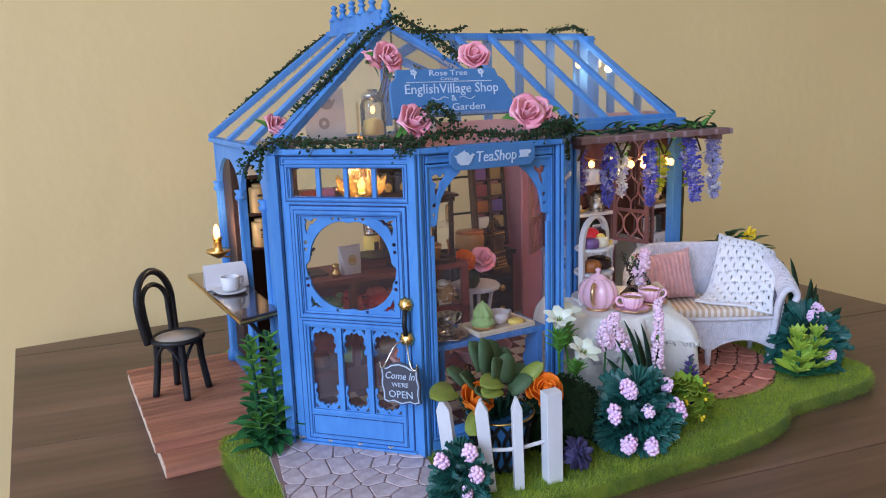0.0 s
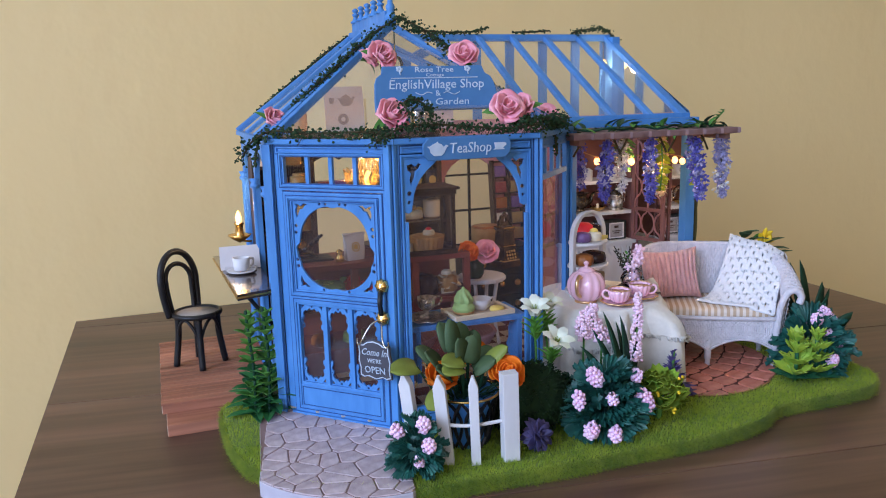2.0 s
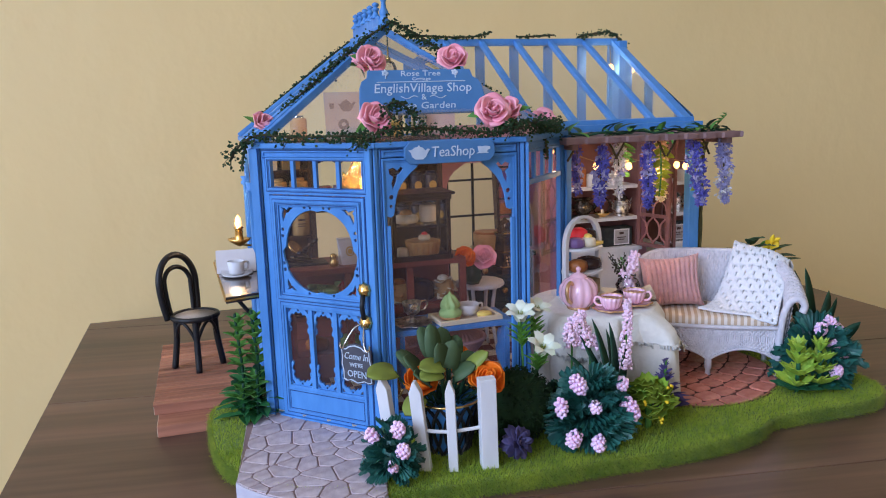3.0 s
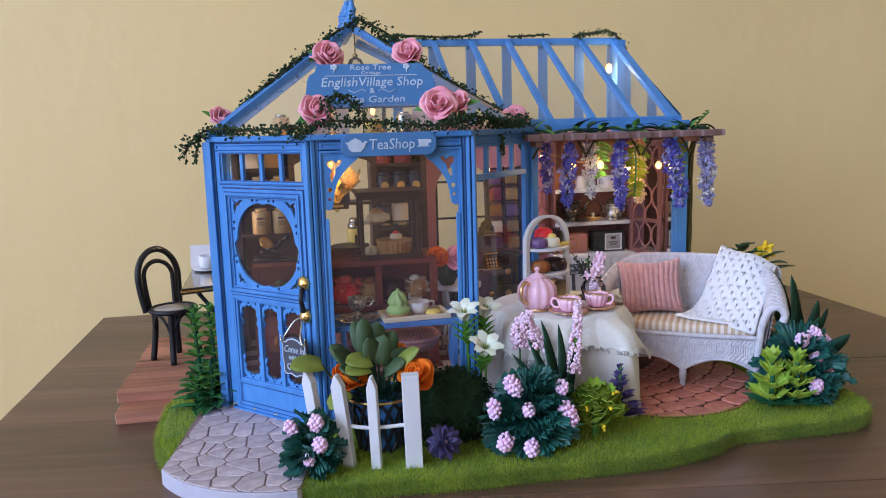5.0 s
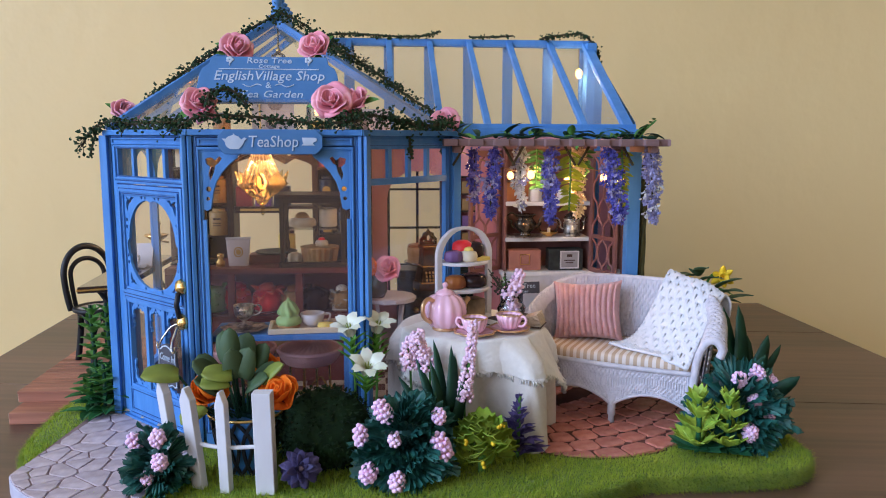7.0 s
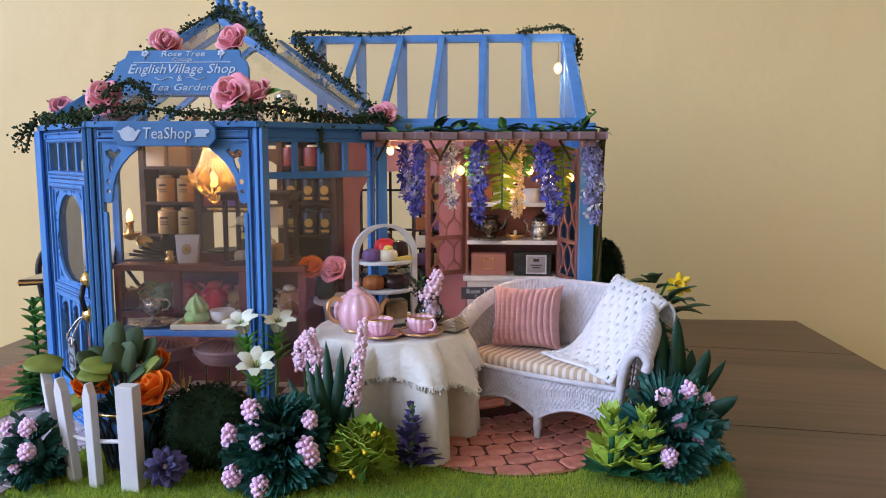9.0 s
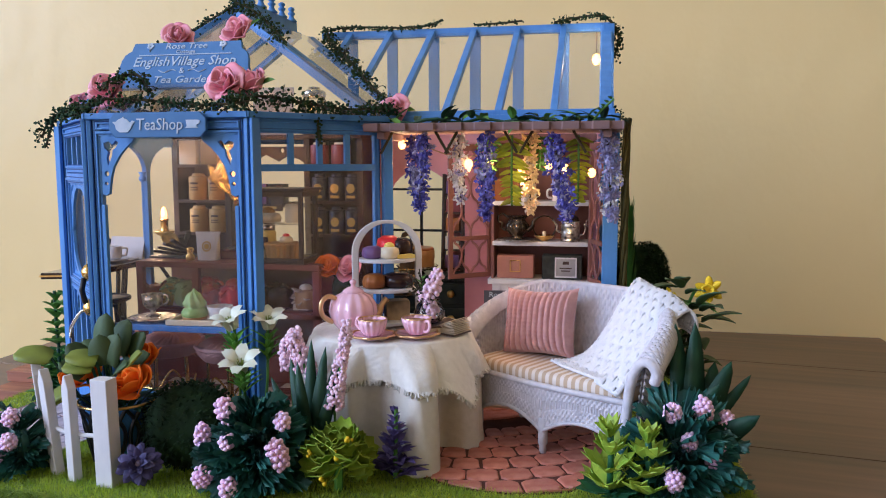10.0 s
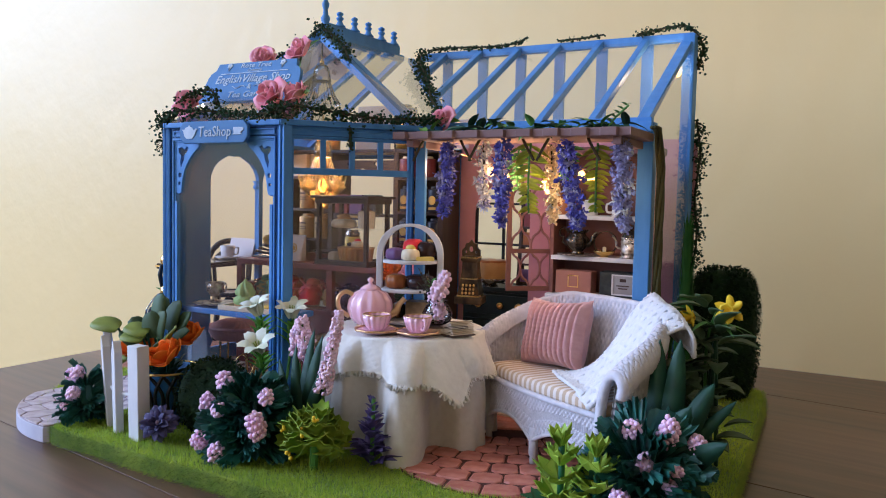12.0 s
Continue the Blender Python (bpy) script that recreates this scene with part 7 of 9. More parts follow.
for k in range(9):
    part("page", Geo().box(0, 0.9 - 0.015 * k, -0.5, 0.5, -0.012, 0.012), PAGES, ob_, m=at(-0.44, 0.01 * (k % 3), 0.075 + 0.022 * k, 1.5 * (k % 2), 0, -2.6 * k))
part("cover", Geo().box(-0.46, 0.48, -0.54, 0.54, 0.0, 0.05, 0.01), LEATHER, ob_)

# ---- inside the tea house ----
FZ = 0.8
DARKWOOD = wood("dark_red_brown_wood", (0.13, 0.03, 0.024), (0.25, 0.072, 0.052), 2.0, 0.4, "X", 0.2)
BROWNWOOD = wood("dark_brown_shelf_wood", (0.03, 0.016, 0.011), (0.07, 0.035, 0.025), 2.0, 0.45, "Z", 0.2)
TILE_A = surface("cream_floor_tile", (0.55, 0.47, 0.38), (0.48, 0.40, 0.32), 30, 15, 0.5)
TILE_B = surface("brown_floor_tile", (0.15, 0.05, 0.04), (0.11, 0.035, 0.03), 30, 15, 0.5)

# pieces of the checkered floor
tiles = thing("checkered_floor", "checkered cream and brown tile floor inside the house", "floor", at(15, 32, FZ), kind="structure")
TS = 0.92
tile_mesh = [mesh_of("tile", Geo().box(0.015, TS - 0.015, 0.015, TS - 0.015, 0, 0.05, 0.012), mt) for mt in (TILE_A, TILE_B)]
FLOOR_RING = [(8.5, 29.5), (12.3, 25.6), (18.2, 25.6), (21.8, 29.4), (21.9, 31.3), (30.4, 31.4), (30.4, 39.4), (8.4, 39.4)]
for i in range(25):
    for j in range(16):
        x, y = 8.2 + i * TS, 25.2 + j * TS
        if inside(x + TS / 2, y + TS / 2, FLOOR_RING):
            part("tile", tile_mesh[(i + j) % 2], None, tiles, m=at(x - 15, y - 32, 0.01))

# counter with glass front
ct = thing("shop_counter", "dark red-brown wooden shop counter with glass front", "counter", at(13.6, 33.6, FZ + 0.06))
CX0, CX1, CY0, CY1, CZ = -4.4, 4.6, -1.3, 1.9, 5.45
part("top", Geo().box(CX0, CX1, CY0, CY1, CZ - 0.28, CZ, 0.04), DARKWOOD, ct)
part("inner_shelf", Geo().box(CX0 + 0.1, CX1 - 0.1, CY0 + 0.2, CY1 - 0.1, 3.15, 3.3, 0.02), DARKWOOD, ct)
part("plinth", Geo().box(CX0, CX1, CY0, CY1, 0, 1.2, 0.04), DARKWOOD, ct)
part("back_panel", Geo().box(CX0, CX1, CY1 - 0.15, CY1, 1.2, CZ - 0.28), DARKWOOD, ct)
for x in (CX0, -1.6, 1.5, CX1 - 0.34):
    part("post", Geo().box(x, x + 0.34, CY0, CY0 + 0.3, 1.2, CZ - 0.28, 0.03), DARKWOOD, ct)
part("rail", Geo().box(CX0, CX1, CY0, CY0 + 0.2, 2.95, 3.2, 0.03), DARKWOOD, ct)
ob = part("front_pane", Geo().add([(CX0, CY0 + 0.1, 1.2), (CX1, CY0 + 0.1, 1.2), (CX1, CY0 + 0.1, CZ - 0.3), (CX0, CY0 + 0.1, CZ - 0.3)], [(0, 1, 2, 3)]), GLASS, ct)
ob.visible_shadow = False
CZT = FZ + 0.06 + CZ
shelf_z = FZ + 0.06 + 3.3
GC = "cakes inside the shop counter"
for i, (x, mt, r, h, tp_, lab) in enumerate(((9.7, CARAMEL, 0.5, 0.7, None, "caramel bun inside the counter"), (10.5, LEMON, 0.5, 0.8, GREENC, "yellow cake with green icing inside the counter"), (11.3, GREENC, 0.5, 0.9, None, "green iced cake inside the counter"), (12.3, CORAL, 0.55, 0.85, RED, "coral red iced cake inside the counter"), (13.7, RED, 0.62, 0.8, CORAL, "red rose-iced cake inside the counter"), (14.9, BISCUIT, 0.55, 0.7, CARAMEL, "golden bun inside the counter"), (16.0, CHOC, 0.6, 0.8, None, "dark chocolate cake inside the counter"), (17.2, BISCUIT, 0.5, 0.7, CREAM, "biscuit cake with cream inside the counter"))):
    t = cake(at(x, 33.05 + 0.15 * (i % 2), shelf_z, i * 20), mt, r * 1.08, h * 1.3, lab, 7 if i % 2 else 9, "counter_cake", tp_, GC)
    g = Geo()
    qi = random.Random(80 + i)
    for k in range(26):
        a = qi.uniform(0, 360)
        zz = qi.uniform(0.2, 1.3) * h
        g.leaf(at(0.75 * r * math.cos(radians(a)), 0.75 * r * math.sin(radians(a)), zz, a) @ at(0, 0, 0, 0, qi.uniform(-40, 40), -qi.uniform(-10, 60)), qi.uniform(0.25, 0.45), qi.uniform(0.25, 0.4), 0.5, 0.2, 3, 0.6, 0.05)
    part("piped_frills", g, tp_ or mt, t, "", True)
for i in range(7):
    single("price_card", Geo().box(-0.35, 0.35, -0.02, 0.02, 0, 0.28), CREAM, "small cream price card on the counter shelf", "card", "price cards", m=at(9.9 + i * 1.2, 32.75, shelf_z, 0, -12))
for i, (x, mt) in enumerate(((10.6, CARAMEL), (12.2, GREENC), (14.3, BISCUIT), (16.2, CREAM))):
    cake(at(x, 33.3, FZ + 1.27, 0), mt, 0.55, 0.6, "iced bun on the low counter shelf", 8, "counter_cake", None, GC)

# display case on the counter
dc = thing("display_case", "dark brown framed glass display case on the counter", "display case", at(15.95, 33.3, CZT))
DW, DD, DH = 1.4, 0.9, 3.25
CASE = surface("dark_stained_case_wood", (0.030, 0.017, 0.013), (0.05, 0.028, 0.02), 40, 14, 0.4, bump=0.2)
for sx in (-1, 1):
    for sy in (-1, 1):
        part("post", Geo().box(sx * DW - 0.1, sx * DW + 0.1, sy * DD - 0.1, sy * DD + 0.1, 0, DH, 0.03), CASE, dc)
for z in (0, DH - 0.25):
    part("frame", fret(rect(-DW - 0.15, DW + 0.15, -DD - 0.15, DD + 0.15), [rect(-DW + 0.1, DW - 0.1, -DD + 0.1, DD - 0.1)], 0.25, at(0, 0, z), 0.03), CASE, dc)
part("roof", Geo().box(-DW - 0.3, DW + 0.3, -DD - 0.3, DD + 0.3, DH, DH + 0.14, 0.04), CASE, dc)
part("floor", Geo().box(-DW, DW, -DD, DD, 0.02, 0.1), BROWNWOOD, dc)
for name, pts in (("pane", [(-DW, -DD, 0.2), (DW, -DD, 0.2), (DW, -DD, DH - 0.2), (-DW, -DD, DH - 0.2)]), ("pane", [(DW, -DD, 0.2), (DW, DD, 0.2), (DW, DD, DH - 0.2), (DW, -DD, DH - 0.2)]), ("glass_shelf", [(-DW, -DD, 1.75), (DW, -DD, 1.75), (DW, DD, 1.75), (-DW, DD, 1.75)])):
    ob = part(name, Geo().add(pts, [(0, 1, 2, 3)]), GLASS, dc)
    ob.visible_shadow = False
cake(at(16.2, 33.2, CZT + 0.12), BISCUIT, 0.85, 0.95, "fluted golden pie in the display case", 20, "pie", None, "cakes in the display case")
cake(at(16.3, 33.2, CZT + 0.88), CREAM, 0.3, 0.3, "cream topped bun in the display case", 0, "small_cake", RED, "cakes in the display case")
cake(at(15.05, 33.0, CZT + 0.12), CREAM, 0.32, 0.5, "small cream box cake in the display case", 6, "small_cake", None, "cakes in the display case")
cake(at(15.4, 33.3, CZT + 1.8), CREAM, 0.6, 0.45, "cream slice on the glass shelf", 7, "small_cake", BISCUIT, "cakes in the display case")


def jar(m, r, h, body, lid, label, group, name="tea_jar", disc=None):
    t = thing(name, label, "jar", m, group)
    part("body", Geo().lathe([(r * 0.96, 0), (r, 0.04), (r, h * 0.84), (r * 0.94, h * 0.88), (r * 0.6, h * 0.9)], 20), body, t, "", True)
    part("lid", Geo().lathe([(r * 0.62, h * 0.87), (r * 0.66, h * 0.9), (r * 0.66, h * 0.985), (r * 0.6, h), (0.02, h * 1.01)], 16), lid, t, "", True)
    if disc:
        part("paper_label", fret(arc(0, 0, r * 0.5, r * 0.55, 0, 340, 17), (), 0.03, at(0, -r * 0.98, h * 0.46, 0, 90)), disc, t, "round paper label")
        part("text_bar", Geo().box(-r * 0.5, r * 0.5, -r * 1.02, -r * 0.9, h * 0.1, h * 0.2), disc, t)
    return t


TAN = surface("tan_paper_jar", (0.40, 0.25, 0.09), (0.32, 0.19, 0.07), 30, 18, 0.5)
NAVY = surface("dark_navy_tin", (0.02, 0.022, 0.035), (0.03, 0.03, 0.045), 30, 18, 0.35)
GOLDLAB = surface("gold_paper_label", (0.58, 0.38, 0.10), (0.50, 0.30, 0.08), 50, 30, 0.45)
PINKTIN = surface("dusky_red_tin", (0.28, 0.06, 0.06), (0.20, 0.04, 0.045), 30, 18, 0.4)
jar(at(16.6, 33.5, CZT + 1.8), 0.42, 0.95, CREAM, SILVER, "cream jar with silver lid in the display case", "jars", "storage_jar")

# paper cup, thermos, grinder, tools on the counter
pc = thing("paper_bag", "white folded paper tea bag pouch with a round gold badge", "bag", at(12.4, 33.25, CZT, 8) @ Matrix.Diagonal((0.74, 0.8, 0.84, 1)))
def pouch(u, v):
    a = 2 * math.pi * u
    w, d = 0.62 + 0.14 * v, 0.34 * (1 - 0.85 * max(0, v - 0.35) / 0.65)
    c, e = math.cos(a), math.sin(a)
    return (w * math.copysign(abs(c) ** 0.35, c), d * math.copysign(abs(e) ** 0.35, e), 1.5 * v + 0.03 * math.sin(7 * a) * v)
part("pouch", Geo().grid(pouch, 48, 12), WHITE, pc, "", True)
part("folded_top", Geo().box(-0.78, 0.78, -0.08, 0.08, 1.44, 1.58, 0.03), WHITE, pc)
part("badge", fret(circle(0, 0, 0.29, 24), [circle(0, 0, 0.22, 18)], 0.03, at(0.0, -0.3, 0.78, 0, 80)), GOLDLAB, pc)
part("badge", fret(circle(0, 0, 0.16, 16), (), 0.02, at(0.0, -0.3, 0.78, 0, 80)), GOLDLAB, pc)
single("wooden_box", Geo().box(-1.2, 0.9, -0.5, 0.5, 0, 0.42, 0.04), DARKWOOD, "low red-brown wooden box on the counter", "box", m=at(14.0, 34.1, CZT))
single("black_plate", Geo().lathe([(0.5, 0), (0.95, 0.06), (1.0, 0.13), (0.9, 0.12), (0.02, 0.07)], 28), BLACK, "stacked black plate on the wooden box", "plate", m=at(14.05, 34.1, CZT + 0.42), smooth=True)
fk = thing("tea_flask", "yellow tea flask with tall silver cap on the counter", "flask", at(14.42, 35.4, CZT))
part("body", Geo().lathe([(0.38, 0), (0.42, 0.05), (0.42, 1.15), (0.36, 1.25), (0.3, 1.28)], 24), LEMON, fk, "", True)
part("cap", Geo().lathe([(0.34, 1.24), (0.38, 1.28), (0.38, 1.48), (0.28, 1.52), (0.3, 1.56), (0.3, 1.74), (0.2, 1.8), (0.02, 1.82)], 24), SILVER, fk, "polished silver cap", True)
part("text_bar", Geo().box(-0.05, 0.2, -0.44, -0.4, 0.3, 0.95, 0.02), BROWNWOOD, fk)
single("pepper_grinder", Geo().lathe([(0.2, 0), (0.22, 0.2), (0.12, 0.32), (0.16, 0.42), (0.17, 0.55), (0.05, 0.62)], 14), GOLD, "small brass grinder on the counter", "grinder", m=at(11.6, 33.0, CZT), smooth=True)
tl = thing("black_tray", "black crumpled tray with a brass scoop on the counter", "tray", at(10.3, 34.1, CZT))
part("tray", fret(rect(-1.1, 1.1, -0.7, 0.7), (), 0.1, None, 0.04), BLACK, tl)
for k in range(6):
    part("dark_bundle", Geo().box(-0.7, 0.7, -0.12, 0.12, 0, 0.14, 0.05, at(-0.3 + 0.12 * k, -0.3 + 0.12 * k, 0.15 + 0.12 * k, 20 + k * 23, 0, 10 + 5 * k)), BLACK, tl)
part("scoop", Geo().lathe([(0.02, 0), (0.3, 0.05), (0.42, 0.2), (0.38, 0.22), (0.02, 0.1)], 16, at(-0.5, 0.1, 0.75, 0, 30, 40)), GOLD, tl, "brass scoop", True)

# shelving with jars at the back
sh = thing("jar_shelves", "dark brown wooden shelves with tea jars at the back", "shelf", at(13.4, 38.4, FZ + 0.06))
SHZ = [6.2, 7.9, 9.75]
for x in (-5.05, -2.1, 2.3, 5.1):
    part("upright", Geo().box(x - 0.16, x + 0.16, -0.9, 0.9, 0, 11.2, 0.03), BROWNWOOD, sh)
for z in SHZ:
    for a, b in ((-5.0, -2.2), (2.4, 5.0)):
        part("shelf", Geo().box(a, b, -0.9, 0.9, z, z + 0.16, 0.02), BROWNWOOD, sh)
part("shelf", Geo().box(-2.1, 2.3, -0.7, 0.9, 7.69, 7.85, 0.02), BROWNWOOD, sh)
for a, b in ((-5.05, -2.1), (2.3, 5.1)):
    part("back_board", Geo().box(a, b, 0.86, 0.9, 0, 11.2), BROWNWOOD, sh)
part("top_board", Geo().box(-5.2, 5.2, -0.95, 0.95, 11.2, 11.4, 0.03), BROWNWOOD, sh)
part("carved_top", fret([(-2.1, 10.8), (2.3, 10.8), (2.3, 9.9), (1.9, 10.15), (1.3, 10.35), (0.8, 10.05), (0.1, 10.4), (-0.6, 10.05), (-1.1, 10.35), (-1.7, 10.15), (-2.1, 9.9)], [circle(0.1 + s * 0.9, 10.6, 0.12) for s in (-1, 1)], 0.12, Matrix(((1, 0, 0, 0), (0, 0, -1, -0.8), (0, 1, 0, 0), (0, 0, 0, 1)))), BROWNWOOD, sh)
part("name_board", Geo().box(-1.9, 0.9, -0.85, -0.72, 7.5, 7.85, 0.02), BROWNWOOD, sh)
part("gilt_bars", Geo().box(-1.6, 0.6, -0.87, -0.85, 7.62, 7.74), GOLDLAB, sh)
bz = FZ + 0.06 + 0.16
TJ, NJ = "tan paper-wrapped tea jar on the back shelf", "dark navy tea tin with gold label on the back shelf"
for zi in (0, 1):
    for x in (9.55, 10.65):
        t = jar(at(x, 37.75, bz + SHZ[zi]), 0.5, 1.38, TAN, TAN, TJ, "tan jars on the shelves")
        for z in (0.5, 0.62, 0.82):
            part("text_bar", Geo().box(-0.2, 0.2, -0.512, -0.47, z, z + (0.1 if z > 0.8 else 0.05)), BROWNWOOD, t)
    for x in (16.3, 17.2, 18.05):
        jar(at(x, 37.8, bz + SHZ[zi]), 0.43, 1.36, NAVY, NAVY, NJ, "navy tins on the shelves", "tea_tin", GOLDLAB)
for x, mt, lab in ((9.1, CREAM, "cream"), (10.3, TAN, "tan")):
    single("tea_box", Geo().box(-0.48, 0.48, -0.4, 0.4, 0, 1.25, 0.03), mt, lab + " tea box on the top shelf", "box", "boxes on the shelves", m=at(x, 37.9, bz + SHZ[2]))
for x in (16.25, 17.4):
    jar(at(x, 37.9, bz + SHZ[2]), 0.5, 1.1, PINKTIN, CREAM, "dusky pink round jar with pale lid on the top shelf", "round jars on the shelves", "storage_jar")
for x, mt, lab in ((12.0, PINKTIN, "dusky red"), (13.0, VIOLET, "mauve"), (13.95, NAVY, "dark navy")):
    single("tea_box", Geo().box(-0.42, 0.42, -0.35, 0.35, 0, 1.05, 0.03), mt, lab + " tea box on the middle shelf", "box", "boxes on the shelves", m=at(x, 37.95, bz + 7.69))
hp("back_rail", Geo().box(8.0, 18.7, 39.5, 39.75, EAVE - 0.5, EAVE, 0.03), BLUE)
for x in (8.15, 18.5):
    hp("back_post", Geo().box(x - 0.17, x + 0.17, 39.5, 39.8, Z0, EAVE, 0.03), BLUE)

# framed prints under the roof, and a pendant modelled for the chandelier's reflection there
INK = surface("faded_brown_ink", (0.16, 0.11, 0.10), (0.24, 0.17, 0.15), 40, 60, 0.8)
pcd = thing("print_card", "cream card with faded teapot and cup prints under the roof", "print", at(13.5, 38.5, FZ + 11.47, 4, -5))
part("card", Geo().box(-1.1, 1.1, -0.03, 0.03, 0, 2.5), surface("printed_cream_card", (0.52, 0.43, 0.37), (0.42, 0.33, 0.28), 8, 60, 0.8), pcd)
part("teapot_print", fret([(0.15 + x, 1.75 + y) for x, y in [(-0.5, 0.12), (-0.4, 0.0), (-0.34, -0.18), (-0.2, -0.3), (0.16, -0.3), (0.3, -0.16), (0.42, 0.08), (0.52, 0.16), (0.4, 0.22), (0.26, 0.1), (0.14, 0.24), (0.02, 0.3), (0, 0.38), (-0.06, 0.3), (-0.22, 0.24), (-0.34, 0.12)]], (), 0.01, at(0, -0.03, 0, 0, 90)), INK, pcd)
part("cup_print", fret(circle(-0.1, 0.75, 0.3, 20), [circle(-0.1, 0.75, 0.12, 12)], 0.01, at(0, -0.03, 0, 0, 90)), INK, pcd)
part("cup_print", fret([(-0.85, 1.9), (-0.8, 1.6), (-0.6, 1.6), (-0.55, 1.9)], (), 0.01, at(0, -0.03, 0, 0, 90)), INK, pcd)
gj = thing("glass_jar", "tall clear glass jar with silver lid and amber light inside", "jar", at(15.95, 38.1, FZ + 11.47))
part("glass", Geo().lathe([(0.6, 0), (0.66, 0.06), (0.66, 1.6), (0.55, 1.85), (0.5, 1.9)], 26), CRYSTAL, gj, "", True)
part("lid", Geo().lathe([(0.54, 1.86), (0.6, 1.9), (0.6, 2.15), (0.45, 2.25), (0.3, 2.28), (0.28, 2.4), (0.02, 2.42)], 26), SILVER, gj, "polished silver lid", True)
part("filling", Geo().lathe([(0.02, 0.05), (0.55, 0.05), (0.58, 0.3), (0.5, 0.8), (0.02, 0.95)], 18, None, 0.06, 7), LEMON, gj, "", True)
part("bulb", Geo().ball((-0.1, -0.2, 1.35), 0.14, 8, 6, (1, 1, 1.5)), BULB, gj, "warm glowing bulb", True)
single("print_card", Geo().box(-0.8, 0.8, -0.03, 0.03, 0, 1.5), surface("printed_pink_card", (0.60, 0.46, 0.44), (0.50, 0.34, 0.34), 8, 60, 0.8), "pale pink framed print under the roof", "print", m=at(18.9, 38.3, FZ + 11.5, -6))
for x, mt in ((17.6, SILVER), (10.9, BISCUIT)):
    jar(at(x, 38.2, FZ + 11.47), 0.45, 1.3, mt, SILVER, "storage jar standing on top of the shelves", "jars on top of the shelves", "storage_jar")
pd = thing("pendant_lamp", "clear crystal bell built as a reflection of the chandelier under the bay ridge", "lamp", at(14.6, 32.4, 14.1))
part("shade", Geo().lathe([(0.95, 0), (0.85, 0.12), (0.62, 0.5), (0.46, 0.95), (0.36, 1.15)], 72, None, 0.05, 18), CRYSTAL, pd, "", True)
part("neck_bell", Geo().lathe([(0.46, 1.1), (0.42, 1.25), (0.38, 1.6), (0.28, 1.85), (0.1, 1.95)], 32, None, 0.04, 10), CRYSTAL, pd, "", True)
part("cap", Geo().lathe([(0.12, 1.92), (0.12, 2.05), (0.04, 2.15), (0.03, 3.3)], 12), GOLD, pd, "", True)

# chandelier
AMBER = lit_plastic("amber_crystal", (1.0, 0.88, 0.56), 0.07)
ch = thing("chandelier", "clear pleated crystal chandelier with a warm glowing bulb", "chandelier", at(13.47, 34.0, 9.1))
part("neck_bell", Geo().lathe([(0.46, 2.55), (0.42, 2.7), (0.4, 3.1), (0.3, 3.4), (0.1, 3.5)], 32, None, 0.04, 10), AMBER, ch, "", True)
part("shade", Geo().lathe([(1.2, 1.0), (1.08, 1.12), (0.82, 1.45), (0.6, 1.95), (0.44, 2.4), (0.36, 2.6)], 96, None, 0.055, 24), AMBER, ch, "pleated clear shade", True)
part("lower_bowl", Geo().lathe([(0.06, -0.05), (0.22, 0.08), (0.3, 0.25), (0.62, 0.5), (0.95, 0.82), (1.12, 0.98)], 64, None, 0.07, 8), AMBER, ch, "", True)
part("drop", Geo().lathe([(0.02, -0.5), (0.13, -0.38), (0.06, -0.25), (0.15, -0.12), (0.05, 0.0)], 12), AMBER, ch, "", True)
part("rod", Geo().tube([(0, 0, 3.4), (0, 0, 4.4), (0, 0, 5.0)], 0.05, 6), GOLD, ch)
part("bulb", Geo().lathe([(0.1, 0.75), (0.2, 0.9), (0.24, 1.08), (0.14, 1.32), (0.03, 1.5)], 14), BULB, ch, "warm glowing bulb", True)
for k in range(8):
    a = k * math.pi / 4
    c_, s_ = math.cos(a), math.sin(a)
    part("petal_tip", Geo().leaf(aim((0.92 * c_, 0.92 * s_, 0.8), (c_ * 0.6, s_ * 0.6, 0.9)), 0.85, 0.5, 0.5, -0.25, 5, 0.7, 0.05), AMBER, ch, "", True)
lamp("chandelier_light", "POINT", Matrix.Translation((13.47 * U, 34.0 * U, 10.35 * U)), 0.11, (1.0, 0.58, 0.27), 0.003)

# small white table with flowers, register
wt = thing("side_table", "small white round table inside the bay", "table", at(19.5, 34.0, FZ + 0.06))
part("tabletop", Geo().lathe([(1.25, 3.5), (1.3, 3.55), (1.3, 3.7), (1.2, 3.75)], 28, None, 0.02, 14), WHITE, wt)
for k in range(4):
    part("leg", Geo().tube(spline([(0.9 * math.cos(k * 1.57 + 0.8), 0.9 * math.sin(k * 1.57 + 0.8), 3.5), (0.7 * math.cos(k * 1.57 + 0.8), 0.7 * math.sin(k * 1.57 + 0.8), 1.8), (1.0 * math.cos(k * 1.57 + 0.8), 1.0 * math.sin(k * 1.57 + 0.8), 0)], 4), 0.1, 6), WHITE, wt, "", True)
vz = thing("flower_vase", "green glass vase with orange and pink paper flowers", "vase", at(18.9, 33.4, FZ + 3.85))
part("vase", Geo().lathe([(0.35, 0), (0.5, 0.3), (0.48, 0.7), (0.35, 0.95), (0.42, 1.1)], 18), surface("dark_green_glass", (0.03, 0.06, 0.03), (0.02, 0.045, 0.02), 20, 20, 0.15, bump=0), vz, "", True)
g = Geo()
for k in range(10):
    g.leaf(aim((0, 0, 1.0), (math.cos(k * 0.63), math.sin(k * 0.63), 0.8)), 0.8, 0.28, 0.3, 0.3, 4)
part("leaves", g, LEAF, vz)
